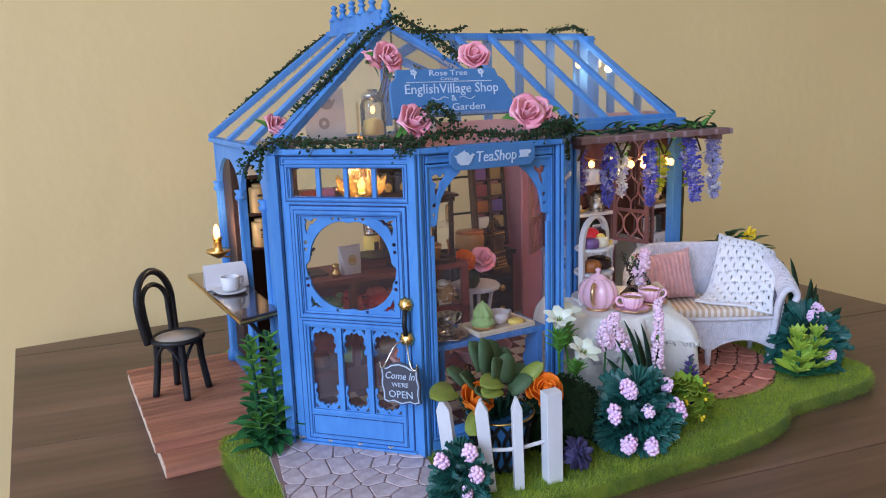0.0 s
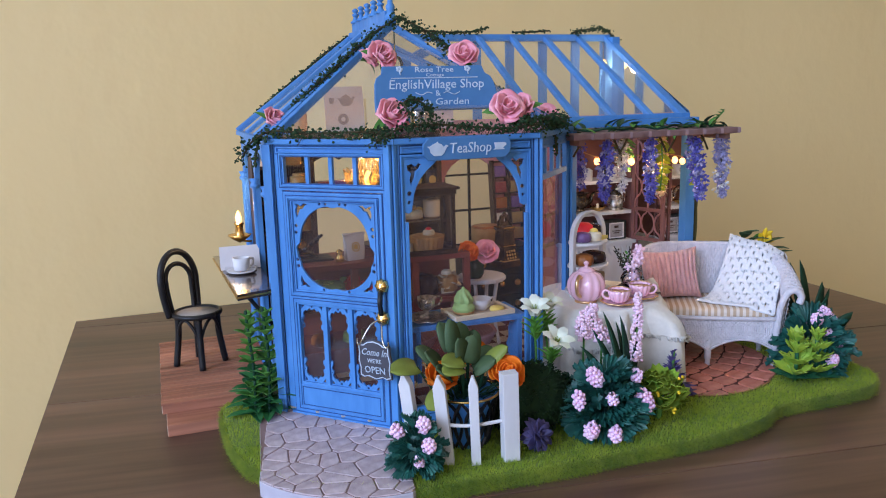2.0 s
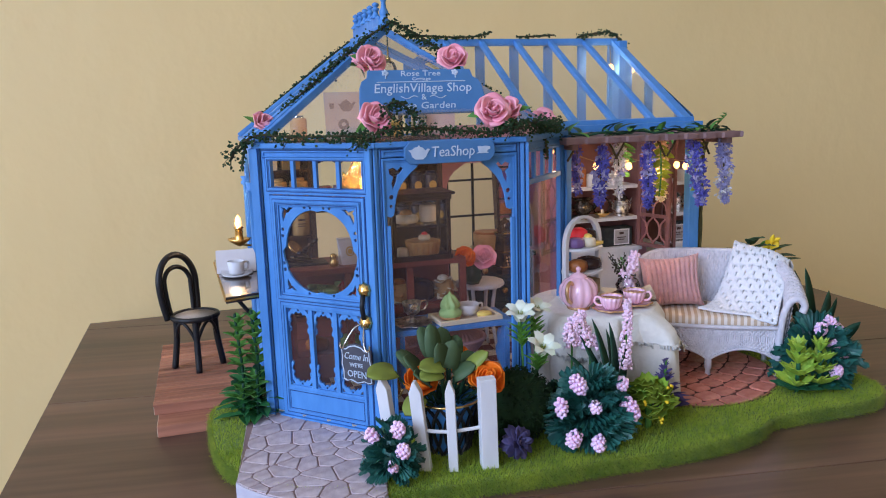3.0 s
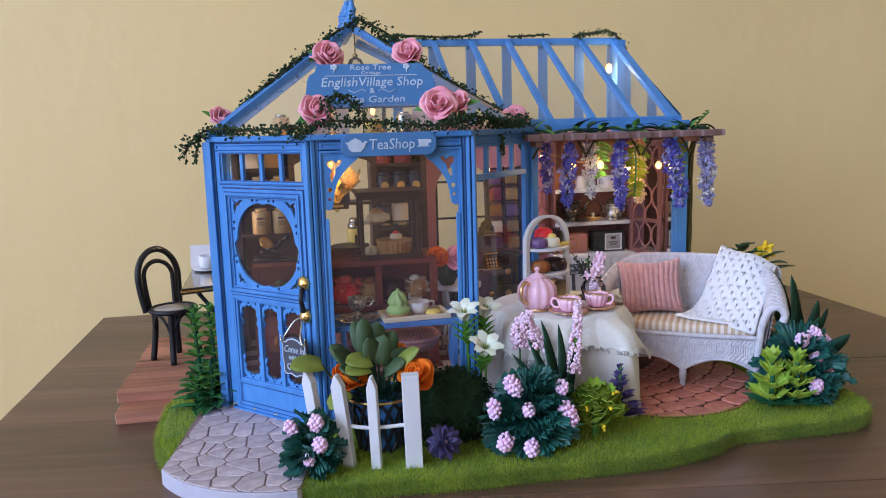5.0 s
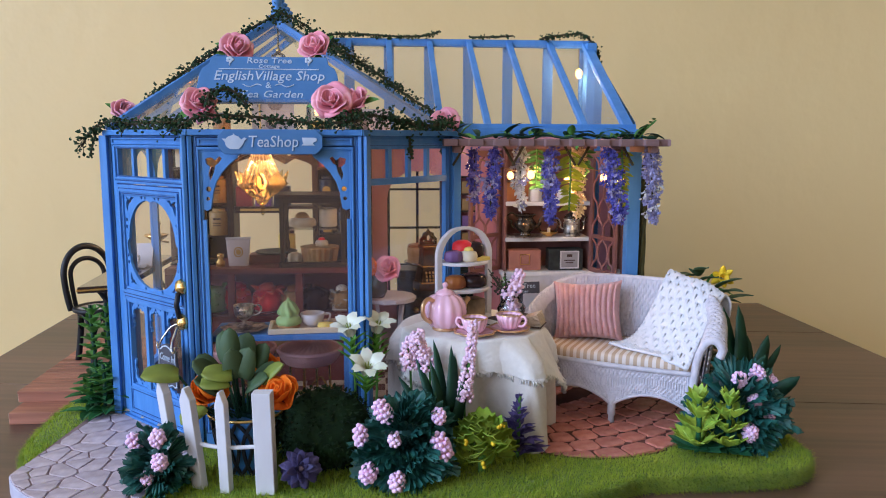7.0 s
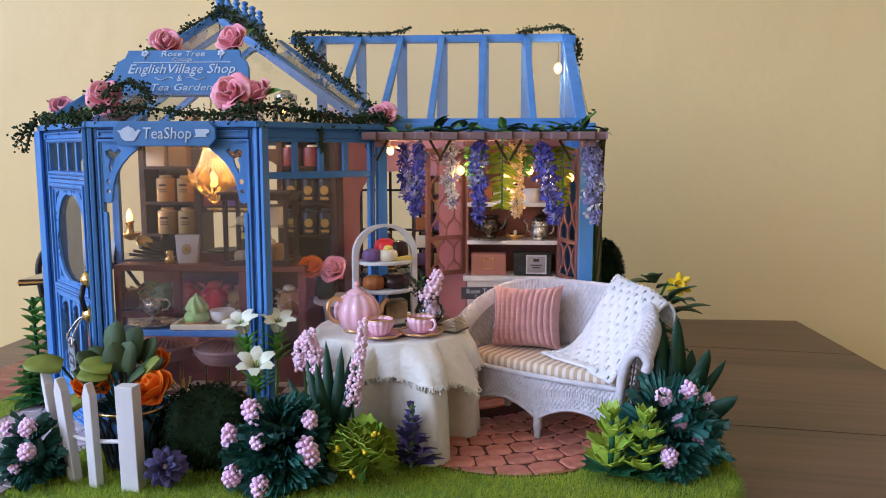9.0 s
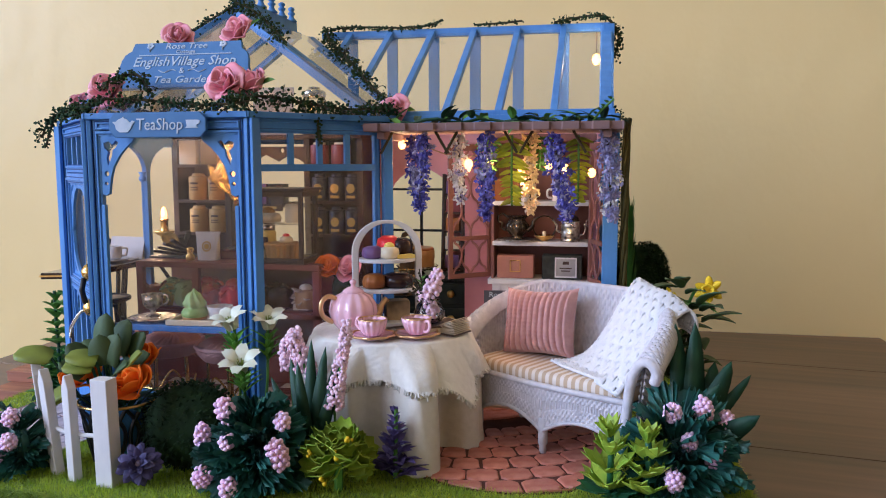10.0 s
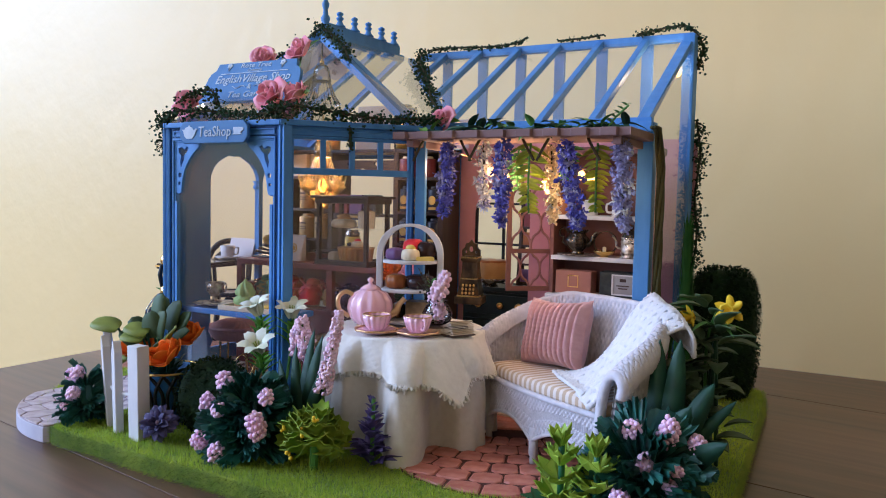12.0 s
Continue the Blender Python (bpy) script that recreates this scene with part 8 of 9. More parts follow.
rose("orange_flower", "orange paper flower in the green vase", at(18.35, 33.1, 6.05, 10, 55), 0.95, ORANGE, "flowers in the vase", 61, False)
rose("pink_flower", "pink paper flower in the green vase", at(19.45, 33.1, 6.0, -20, 55), 0.9, ROSE, "flowers in the vase", 62, False)
ORN = surface("ornate_brass_black", (0.012, 0.010, 0.008), (0.12, 0.07, 0.03), 40, 150, 0.35, metal=0.4, bump=0.6, bump_scale=40)
rg = thing("cash_register", "tall ornate black and brass antique cash register", "cash register", at(21.5, 35.3, FZ + 3.85, 14) @ Matrix.Diagonal((0.74, 0.8, 1, 1)))
part("base", Geo().box(-0.9, 0.9, -0.75, 0.75, 0, 0.36, 0.06), ORN, rg)
part("body", Geo().lathe([(0.95, 0.36), (1.0, 0.5), (0.86, 0.9), (0.72, 1.5), (0.66, 2.0), (0.78, 2.12), (0.78, 2.25), (0.6, 2.3)], 4, at(0, 0, 0, 45)), ORN, rg)
for z, w in ((0.36, 0.74), (1.18, 0.58), (2.2, 0.56)):
    part("brass_band", Geo().box(-w, w, -w - 0.02, w + 0.02, z, z + 0.07, 0.02), GOLD, rg, "thin brass band")
part("crest", fret([(-0.6, 0), (0.6, 0), (0.6, 0.3), (0.42, 0.42), (0.36, 0.6), (0.14, 0.66), (0, 0.8), (-0.14, 0.66), (-0.36, 0.6), (-0.42, 0.42), (-0.6, 0.3)], [circle(0, 0.34, 0.14, 14), circle(-0.34, 0.2, 0.07, 8), circle(0.34, 0.2, 0.07, 8)], 0.2, at(0, 0.1, 2.28, 0, 90)), ORN, rg)
for i in range(3):
    for k in range(4):
        part("key", Geo().lathe([(0.04, 0), (0.08, 0.06), (0.07, 0.1), (0.01, 0.11)], 8, at(-0.36 + 0.24 * k, -0.74 + 0.07 * i, 0.52 + 0.18 * i, 0, 62)), GOLD, rg, "", True)

# chest of drawers, cheesecake, box rack
DG = surface("very_dark_green_paint", (0.012, 0.022, 0.022), (0.02, 0.032, 0.03), 30, 20, 0.4)
cd = thing("chest_of_drawers", "very dark green chest of drawers with brass knobs", "chest of drawers", at(22.2, 38.3, FZ + 0.06))
part("carcass", Geo().box(-2.2, 1.9, -0.85, 0.9, 0, 4.15, 0.04), DG, cd)
part("top", Geo().box(-2.35, 2.05, -1.0, 0.9, 4.15, 4.4, 0.05), DG, cd)
for z in (0.5, 1.75, 3.0):
    d = part("drawer", Geo().box(-2.05, 1.75, -0.95, -0.8, z, z + 1.0, 0.04), DG, cd)
    for x in (-1.2, 0.0, 1.0):
        part("knob", Geo().lathe([(0.06, 0), (0.08, 0.1), (0.2, 0.16), (0.16, 0.26), (0.02, 0.3)], 12, at(x, -0.93, z + 0.5, 0, 90)), GOLD, d, "brass knob", True)
cs = thing("cake_plate", "dark silver cake plate with lacy rim", "cake stand", at(21.4, 37.7, FZ + 4.46))
part("plate", Geo().lathe([(0.4, 0), (0.3, 0.15), (0.9, 0.3), (1.05, 0.45), (0.95, 0.42), (0.02, 0.35)], 40, None, 0.03, 20), SILVER, cs, "", True)
cc = thing("cheesecake", "tall golden cheesecake on the silver plate", "cake", at(21.4, 37.7, FZ + 4.85), "cakes inside")
part("sponge", Geo().lathe([(0.8, 0), (0.86, 0.05), (0.85, 0.3), (0.88, 0.5), (0.86, 0.82), (0.8, 0.92), (0.5, 0.9), (0.02, 0.88)], 60, None, 0.015, 17), BISCUIT, cc, "", True)
part("glaze", Geo().lathe([(0.83, 0.84), (0.86, 0.88), (0.8, 0.96), (0.4, 0.95), (0.02, 0.94)], 40, None, 0.02, 9), CARAMEL, cc, "", True)
rk = thing("box_rack", "dark wooden rack filled with small coloured tea boxes", "rack", at(23.5, 38.9, FZ + 4.46, 0, -6))
for x in (-1.0, 0, 1.0):
    part("upright", Geo().box(x - 0.08, x + 0.08, -0.3, 0.3, 0, 5.0, 0.02), BROWNWOOD, rk)
for k in range(6):
    part("shelf", Geo().box(-1.0, 1.0, -0.3, 0.3, 0.1 + k * 0.95, 0.2 + k * 0.95, 0.02), BROWNWOOD, rk)
q = random.Random(12)
for k in range(5):
    for x in (-0.52, 0.48):
        single("tea_packet", Geo().box(-0.36, 0.36, -0.22, 0.22, 0, 0.66, 0.03), q.choice((PINKTIN, CARAMEL, TAN, VIOLET, CREAM)), "small coloured tea packet in the rack", "box", "tea packets in the rack", m=at(23.5, 38.9, FZ + 4.46, 0, -6) @ at(x, -0.05, 0.2 + k * 0.95))

# hutch with lattice doors
ETCHED = surface("etched_tarnished_silver", (0.80, 0.76, 0.68), (0.06, 0.05, 0.045), 120, 130, 0.3, metal=0.9, bump=0.9, bump_scale=70)
HUTCH = surface("dusky_pink_brown_paint", (0.24, 0.105, 0.09), (0.19, 0.08, 0.07), 30, 14, 0.6, bump=0.2)
HPINK = surface("dusky_pink_panel", (0.52, 0.22, 0.24), (0.46, 0.18, 0.20), 30, 14, 0.6)
LATT = surface("dusky_rose_lattice", (0.36, 0.16, 0.145), (0.30, 0.125, 0.115), 30, 14, 0.6)
hu = thing("hutch", "white and dusky pink hutch with open lattice doors", "hutch", at(27.7, 36.3, FZ + 0.06))
part("base_cabinet", Geo().box(-2.2, 2.25, -0.8, 1.0, 0, 4.35, 0.04), WHITE, hu, "white lower cabinet")
part("worktop", Geo().box(-2.4, 2.45, -1.0, 1.1, 4.35, 4.6, 0.05), WHITE, hu)
saw = [(-2.2, 0)] + [p for k in range(11) for p in ((-2.2 + 0.405 * k + 0.1, -0.5), (-2.2 + 0.405 * k + 0.2, -0.62), (-2.2 + 0.405 * k + 0.3, -0.5), (-2.2 + 0.405 * k + 0.405, -0.1))] + [(2.25, 0)]
part("trim", fret(saw, (), 0.08, at(0, -0.82, 4.36, 0, 90)), WHITE, hu)
part("back_panel", Geo().box(-2.2, 2.25, 0.9, 1.0, 4.6, 10.9), HUTCH, hu, "dusky pink brown back panel")
for x in (-2.28, 2.2):
    part("side_panel", Geo().box(x, x + 0.14, -0.7, 1.0, 4.6, 10.9, 0.02), HUTCH, hu)
for z in (6.15, 8.0):
    part("shelf", Geo().box(-2.2, 2.25, -0.85, 0.95, z, z + 0.2, 0.03), WHITE, hu, "white shelf board")
part("cornice", Geo().box(-2.4, 2.45, -0.85, 1.05, 10.9, 11.25, 0.06), HUTCH, hu)


def lattice(m, w, h, panel):
    """A tall door with an ogee trellis in its frame."""
    d = part("lattice_door", fret(rect(0, w, 0, h), [rect(0.22, w - 0.22, 0.22, h - 0.3)], 0.16, m, 0.02), HUTCH, hu, "open lattice door")
    for k, sg_ in ((0, 1), (1, -1), (1, 1), (2, -1)):
        x0 = 0.22 + (w - 0.44) * k / 2
        wave = [(0.22 + (h - 0.52) * i / 64) for i in range(65)]
        part("lattice_bar", Geo().tube([(x0 + sg_ * (w - 0.44) / 4 * (0.5 - 0.5 * math.copysign(abs(math.cos(math.pi * z / 1.05)) ** 0.6, math.cos(math.pi * z / 1.05))) * (1 if k != 1 else 1), z, 0.08 + 0.02 * sg_) for z in wave], 0.06, 5, m), LATT, d, "", True)
    part("lattice_rail", Geo().box(0.2, w - 0.2, h * 0.3 - 0.1, h * 0.3 + 0.1, 0.0, 0.15, 0.02, m), HUTCH, d)
    if panel:
        part("panel", Geo().box(0.1, w - 0.1, 0.2, h - 0.25, 0.06, 0.07, 0, m), HPINK, d)


up = Matrix(((1, 0, 0, 0), (0, 0, -1, 0), (0, 1, 0, 0), (0, 0, 0, 1)))
lattice(at(-2.3, -0.1, 4.6, 218) @ up, 2.3, 6.2, False)
part("wing_panel", Geo().box(-3.65, -2.3, 0.02, 0.22, 0, 10.9, 0.02), HPINK, hu, "dusky pink wing panel behind the lattice door")
lattice(at(2.3, -0.8, 4.6, -72) @ up, 2.3, 6.2, False)
HB = FZ + 0.06


BRONZE = surface("tarnished_bronze", (0.02, 0.016, 0.013), (0.24, 0.19, 0.14), 90, 150, 0.26, metal=0.9, bump=1.0, bump_scale=55)
dp = thing("ornate_jug", "dark tarnished ornate jug with curled handle on a silver tray", "jug", at(26.6, 35.9, HB + 6.42, 172, s=1.08), "silverware in the hutch")
part("body", Geo().lathe([(0.26, 0), (0.28, 0.06), (0.2, 0.12), (0.36, 0.26), (0.5, 0.45), (0.5, 0.62), (0.36, 0.78), (0.32, 0.86), (0.42, 0.96), (0.5, 1.02), (0.42, 1.0), (0.02, 0.9)], 60, None, 0.05, 10), BRONZE, dp, "", True)
part("handle", Geo().tube(spline([(0.4, 0, 0.9), (0.62, 0, 1.08), (0.84, 0, 0.98), (0.82, 0, 0.74), (0.66, 0, 0.7), (0.7, 0, 0.5), (0.5, 0, 0.36)], 5), 0.045, 6), BRONZE, dp, "", True)
part("spout", Geo().tube(spline([(-0.44, 0, 0.4), (-0.66, 0, 0.55), (-0.72, 0, 0.8), (-0.9, 0, 0.96)], 5), [0.12 - 0.005 * k for k in range(16)], 7), BRONZE, dp, "", True)
single("silver_tray", Geo().lathe([(0.5, 0), (0.84, 0.03), (0.9, 0.08), (0.82, 0.06), (0.02, 0.04)], 72, None, 0.06, 16), ETCHED, "pierced silver tray under the ornate jug", "tray", m=at(26.6, 35.9, HB + 6.36), smooth=True)
sp = thing("coffee_pot", "silver coffee pot with raised bands and ring handle", "pot", at(29.05, 35.9, HB + 6.36, 8), "silverware in the hutch")
part("body", Geo().lathe([(0.44, 0), (0.47, 0.05), (0.41, 0.1), (0.41, 0.18), (0.46, 0.23), (0.41, 0.28), (0.43, 0.6), (0.41, 0.66), (0.46, 0.71), (0.41, 0.76), (0.4, 0.84), (0.44, 0.89), (0.38, 0.94)], 36), ETCHED, sp, "", True)
part("lid", Geo().lathe([(0.4, 0.92), (0.41, 0.97), (0.33, 1.12), (0.16, 1.22), (0.06, 1.25), (0.06, 1.29), (0.1, 1.34), (0.08, 1.4), (0.02, 1.42)], 30), BRONZE, sp, "dark domed lid", True)
part("handle", Geo().tube(spline([(0.42, 0, 0.3), (0.6, 0, 0.34), (0.68, 0, 0.6), (0.62, 0, 0.78), (0.76, 0, 0.72)], 5), 0.045, 6), SILVER, sp, "", True)
part("ring", Geo().tube([(0.86 + 0.15 * math.cos(a), 0, 0.84 + 0.15 * math.sin(a)) for a in [2 * math.pi * i / 20 for i in range(21)]], 0.04, 6), SILVER, sp, "thumb ring", True)
part("spout", Geo().tube(spline([(-0.4, 0, 0.4), (-0.62, 0, 0.5), (-0.64, 0, 0.75), (-0.82, 0, 0.98)], 5), 0.06, 6), SILVER, sp, "", True)
cd_ = thing("candle_dish", "gold dish with a candle inside a thin metal hoop", "candle holder", at(27.85, 35.95, HB + 6.36), "silverware in the hutch")
part("dish", Geo().lathe([(0.16, 0), (0.18, 0.05), (0.36, 0.12), (0.48, 0.26), (0.44, 0.26), (0.3, 0.14), (0.02, 0.12)], 40, None, 0.04, 12), GOLD, cd_, "", True)
part("candle", Geo().lathe([(0.08, 0.12), (0.085, 0.42), (0.02, 0.45)], 12), CREAM, cd_, "short cream candle", True)
part("hoop", Geo().tube([(0.52 * math.cos(a), 0.12, 0.62 + 0.52 * math.sin(a)) for a in [2 * math.pi * i / 36 for i in range(37)]], 0.035, 6), BRONZE, cd_, "thin dark hoop", True)
bx = thing("tea_box", "dusky pink tea box with gold label on the hutch", "box", at(26.55, 36.0, HB + 4.62))
part("carton", Geo().box(-0.85, 0.85, -0.4, 0.4, 0, 1.05, 0.05), surface("peach_card", (0.38, 0.17, 0.125), (0.32, 0.13, 0.10), 20, 20, 0.6), bx)
part("paper_label", fret(rect(-0.25, 0.25, 0.3, 0.85), [rect(-0.21, 0.21, 0.34, 0.81)], 0.02, at(0, -0.4, 0, 0, 90)), GOLD, bx)
b2 = thing("tea_box", "black patterned tea box with a framed silver label", "box", at(28.75, 36.0, HB + 4.62))
part("carton", Geo().box(-0.95, 0.85, -0.45, 0.4, 0, 1.1, 0.04), surface("black_diamond_card", (0.008, 0.010, 0.010), (0.045, 0.052, 0.048), 60, 80, 0.5), b2)
part("paper_label", Geo().box(-0.35, 0.6, -0.5, -0.46, 0.12, 1.0, 0.02), surface("silver_card", (0.40, 0.39, 0.40), (0.26, 0.25, 0.26), 30, 60, 0.5), b2)
part("label_frame", fret(rect(-0.37, 0.62, 0.1, 1.02), [rect(-0.31, 0.56, 0.16, 0.96)], 0.05, at(0, -0.5, 0, 0, 90)), WHITE, b2)
for z_, w_ in ((0.7, 0.14), (0.5, 0.28), (0.38, 0.2)):
    part("text_bar", Geo().box(0.125 - w_, 0.125 + w_, -0.515, -0.5, z_, z_ + (0.14 if z_ > 0.6 else 0.05)), BROWNWOOD, b2)
jar(at(27.1, 36.0, HB + 8.2), 0.36, 0.7, WHITE, WHITE, "white sugar jar on the top hutch shelf", "jars", "storage_jar")
mg = thing("mug", "small white china mug on the top hutch shelf", "mug", at(28.6, 35.8, HB + 8.2, 200))
part("cup", Geo().lathe([(0.36, 0), (0.39, 0.03), (0.4, 0.66), (0.35, 0.66), (0.33, 0.1), (0.02, 0.08)], 26), WHITE, mg, "", True)
part("handle", Geo().tube(spline([(0.38, 0, 0.52), (0.62, 0, 0.52), (0.62, 0, 0.2), (0.38, 0, 0.16)], 5), 0.05, 7), WHITE, mg, "", True)
single("tea_box", Geo().box(-0.6, 0.6, -0.4, 0.4, 0, 1.0, 0.04), CAKE["caramel_glaze"], "orange carton on the top hutch shelf", "box", m=at(26.1, 36.1, HB + 8.2))
sg = thing("cottage_sign", "small grey sign lettered Rose Tree Cottage at the hutch", "sign", at(26.2, 34.6, 4.75, 8, 84))
part("board", fret(rect(-0.95, 0.95, -0.28, 0.3), (), 0.08, None, 0.02), CHALK, sg)
part("lettering", lettering("Rose Tree", 0.34, 0.02, at(0, 0.1, 0.09)), SIGN_WHITE, sg)
part("lettering", lettering("Cottage", 0.2, 0.02, at(0, -0.16, 0.09)), SIGN_WHITE, sg)
part("stand", Geo().box(-0.08, 0.08, -4.0, -0.2, -0.12, -0.02), CHALK, sg)
lamp("ridge_light", "POINT", Matrix.Translation((0.297, 0.385, 0.1545)), 0.02, (1.0, 0.75, 0.42), 0.002)
rl = thing("ridge_bulb", "small warm bulb glowing under the ridge end", "bulb", at(30.05, 39.1, 15.8))
part("bulb", Geo().ball((0, 0, 0), 0.2, 8, 6, (1, 1, 1.4)), BULB, rl, "", True)
part("wire", Geo().tube([(0, 0, 0.2), (0, 0.1, 1.3)], 0.03, 5), WIRE, rl)

# wicker stools with gilt legs under the window shelf
SEATW = surface("rosy_ribbed_wicker", (0.60, 0.27, 0.20), (0.46, 0.19, 0.15), 50, 20, 0.6, bump=0.4, bump_scale=70)
STOOLW = surface("dusky_pink_wicker", (0.66, 0.36, 0.33), (0.55, 0.28, 0.26), 50, 20, 0.7, bump=0.4, bump_scale=70)
st = thing("wicker_stool", "dusky pink wicker stool with ribbed seat and gilt wire legs", "stool", at(16.12, 27.7, FZ + 0.06), "wicker stools")


def stool_side(u, v):
    a = 2 * math.pi * u
    r = 1.0 + 0.28 * math.sin(math.pi * 0.5 * v) + weave(u, v, 48, 8, 0.028)
    return (r * math.cos(a), r * math.sin(a), 2.3 + 0.52 * v)


part("basket", Geo().grid(stool_side, 144, 16), STOOLW, st, "", True)


def stool_top(u, v):
    """Domed seat with rolled ribs that run out from the middle in a slight swirl."""
    a = 2 * math.pi * u
    rib = abs(math.sin(15 * (a + 0.5 * v)))
    return (1.22 * v * math.cos(a), 1.22 * v * math.sin(a), 2.84 + 0.26 * (1 - v * v) + 0.12 * rib * min(1.0, 2.2 * v) * (1 - v ** 8))


part("seat", Geo().grid(stool_top, 180, 12), SEATW, st, "ribbed rosy seat", True)
part("rim", Geo().tube([(1.27 * math.cos(a), 1.27 * math.sin(a), 2.84) for a in [2 * math.pi * i / 40 for i in range(41)]], 0.085, 6), STOOLW, st, "", True)
for k in range(4):
    a = k * 1.57 + 0.4
    c_, s_ = math.cos(a), math.sin(a)
    part("leg", Geo().tube(spline([(0.82 * c_, 0.82 * s_, 2.4), (0.86 * c_, 0.86 * s_, 1.1), (0.98 * c_, 0.98 * s_, 0.12), (1.12 * c_, 1.12 * s_, 0.06)], 5), 0.06, 6), GOLD, st, "gilt leg", True)
    b_ = a + 1.57
    part("hoop", Geo().tube(spline([(0.94 * c_, 0.94 * s_, 0.4), (0.66 * (c_ + math.cos(b_)), 0.66 * (s_ + math.sin(b_)), 1.35), (0.94 * math.cos(b_), 0.94 * math.sin(b_), 0.4)], 8), 0.045, 6), GOLD, st, "gilt wire hoop", True)
copy_thing(st, cm(at(13.4, 28.0, FZ + 0.06, 50)))

# things on the window shelf
WZ = 4.87
ty = thing("serving_tray", "cream wooden tray with raised rim on the window shelf", "tray", at(16.1, 26.35, WZ, 4))
part("board", Geo().box(-1.35, 1.35, -0.75, 0.75, 0, 0.06), BALSA, ty)
part("rim", fret(rect(-1.4, 1.4, -0.8, 0.8), [rect(-1.26, 1.26, -0.66, 0.66)], 0.2, None, 0.02), CREAM, ty)
gc = thing("iced_cake", "pistachio green piped cake on the tray", "cake", at(15.45, 26.35, WZ + 0.1, s=0.88))
part("base", Geo().lathe([(0.5, 0), (0.52, 0.1), (0.5, 0.12)], 20), BISCUIT, gc, "", True)
prof = [(0.48, 0.1), (0.56, 0.2), (0.55, 0.34), (0.46, 0.46), (0.36, 0.5), (0.42, 0.58), (0.43, 0.7), (0.38, 0.82), (0.33, 0.9), (0.30, 0.98), (0.22, 1.1), (0.13, 1.16), (0.09, 1.2), (0.06, 1.27), (0.01, 1.32)]
v, f = [], []
for i, (r, z) in enumerate(prof):
    for k in range(32):
        a = 2 * math.pi * k / 32
        w = 1 + (0.2 * math.cos(7 * a + i * 0.6) if 4 < i < 12 else 0.02 * math.cos(8 * a))
        v.append((r * w * math.cos(a), r * w * math.sin(a), z))
f = [(i * 32 + k, i * 32 + (k + 1) % 32, (i + 1) * 32 + (k + 1) % 32, (i + 1) * 32 + k) for i in range(len(prof) - 1) for k in range(32)]
part("icing", Geo().add(v, f), GREENC, gc, "", True)
wc = thing("teacup", "white china teacup on the tray", "cup", at(16.35, 26.6, WZ + 0.08, 10), "cups on the window shelf")
part("bowl", Geo().lathe([(0.25, 0), (0.4, 0.15), (0.48, 0.5), (0.45, 0.5), (0.3, 0.12), (0.02, 0.1)], 24), WHITE, wc, "", True)
part("handle", Geo().tube(spline([(0.45, 0, 0.42), (0.68, 0, 0.42), (0.62, 0, 0.15), (0.4, 0, 0.14)], 4), 0.05, 6), WHITE, wc, "", True)
cake(at(16.9, 26.1, WZ + 0.08), LEMON, 0.32, 0.22, "round lemon biscuit on the tray", 0, "biscuit", None, "cakes on the window shelf")
sv = thing("silver_cup", "engraved silver cup on the window shelf", "cup", at(13.75, 26.3, WZ + 0.14), "cups on the window shelf")
part("bowl", Geo().lathe([(0.28, 0), (0.28, 0.05), (0.1, 0.13), (0.09, 0.24), (0.2, 0.32), (0.34, 0.46), (0.36, 0.62), (0.4, 0.86), (0.35, 0.86), (0.02, 0.45)], 40, None, 0.03, 10), ETCHED, sv, "", True)
part("handle", Geo().tube(spline([(0.36, 0, 0.78), (0.56, 0, 0.86), (0.66, 0, 0.68), (0.52, 0, 0.48), (0.32, 0, 0.46)], 4), 0.045, 6), SILVER, sv, "", True)
single("silver_saucer", Geo().lathe([(0.4, 0), (0.8, 0.08), (0.88, 0.14), (0.8, 0.13), (0.02, 0.06)], 48, None, 0.07, 8), ETCHED, "scalloped silver saucer on the window shelf", "saucer", m=at(13.75, 26.3, WZ), smooth=True)

# ---- west side: bar shelf, chair, candle, plant ----
LEAF_STALK = surface("deep_green_plastic_leaf", (0.03, 0.17, 0.045), (0.016, 0.10, 0.032), 40, 40, 0.45, bump=0.1)
SEATC = surface("woven_seat_grey", (0.42, 0.38, 0.34), (0.34, 0.30, 0.27), 90, 20, 0.8, bump=0.6, bump_scale=100)
bs = thing("bar_shelf", "glossy black-brown wall shelf table with brass edge", "shelf", at(7.1, 34.2, 5.75))
part("board", fret([(-1.1, 4.6), (-0.75, -4.65), (0.95, -4.1), (0.95, 4.6)], (), 0.28, None, 0.03), surface("polished_black_brown", (0.03, 0.016, 0.012), (0.05, 0.028, 0.02), 20, 12, 0.22, bump=0.15, spec=0.6, coat=1.0, coat_rough=0.05), bs)
part("brass_edge", Geo().tube([(-1.12, 4.6, 0.14), (-0.77, -4.68, 0.14), (0.95, -4.12, 0.14)], 0.045, 5), GOLD, bs)
for y in (-3.6, 3.6):
    part("bracket", Geo().tube([(-0.3, y, 0), (0.85, y, -1.6)], 0.1, 6), BLACK, bs)
wz = 6.05
CARD = surface("white_card_paper", (0.66, 0.62, 0.62), (0.58, 0.54, 0.55), 30, 14, 0.8, bump=0.1)
cp = thing("coffee_cup", "white china cup on the bar shelf", "cup", at(7.0, 33.9, wz + 0.11, 20, s=0.9))
part("cup", Geo().lathe([(0.32, 0), (0.4, 0.05), (0.46, 0.7), (0.43, 0.7), (0.36, 0.1), (0.02, 0.08)], 20), WHITE, cp, "", True)
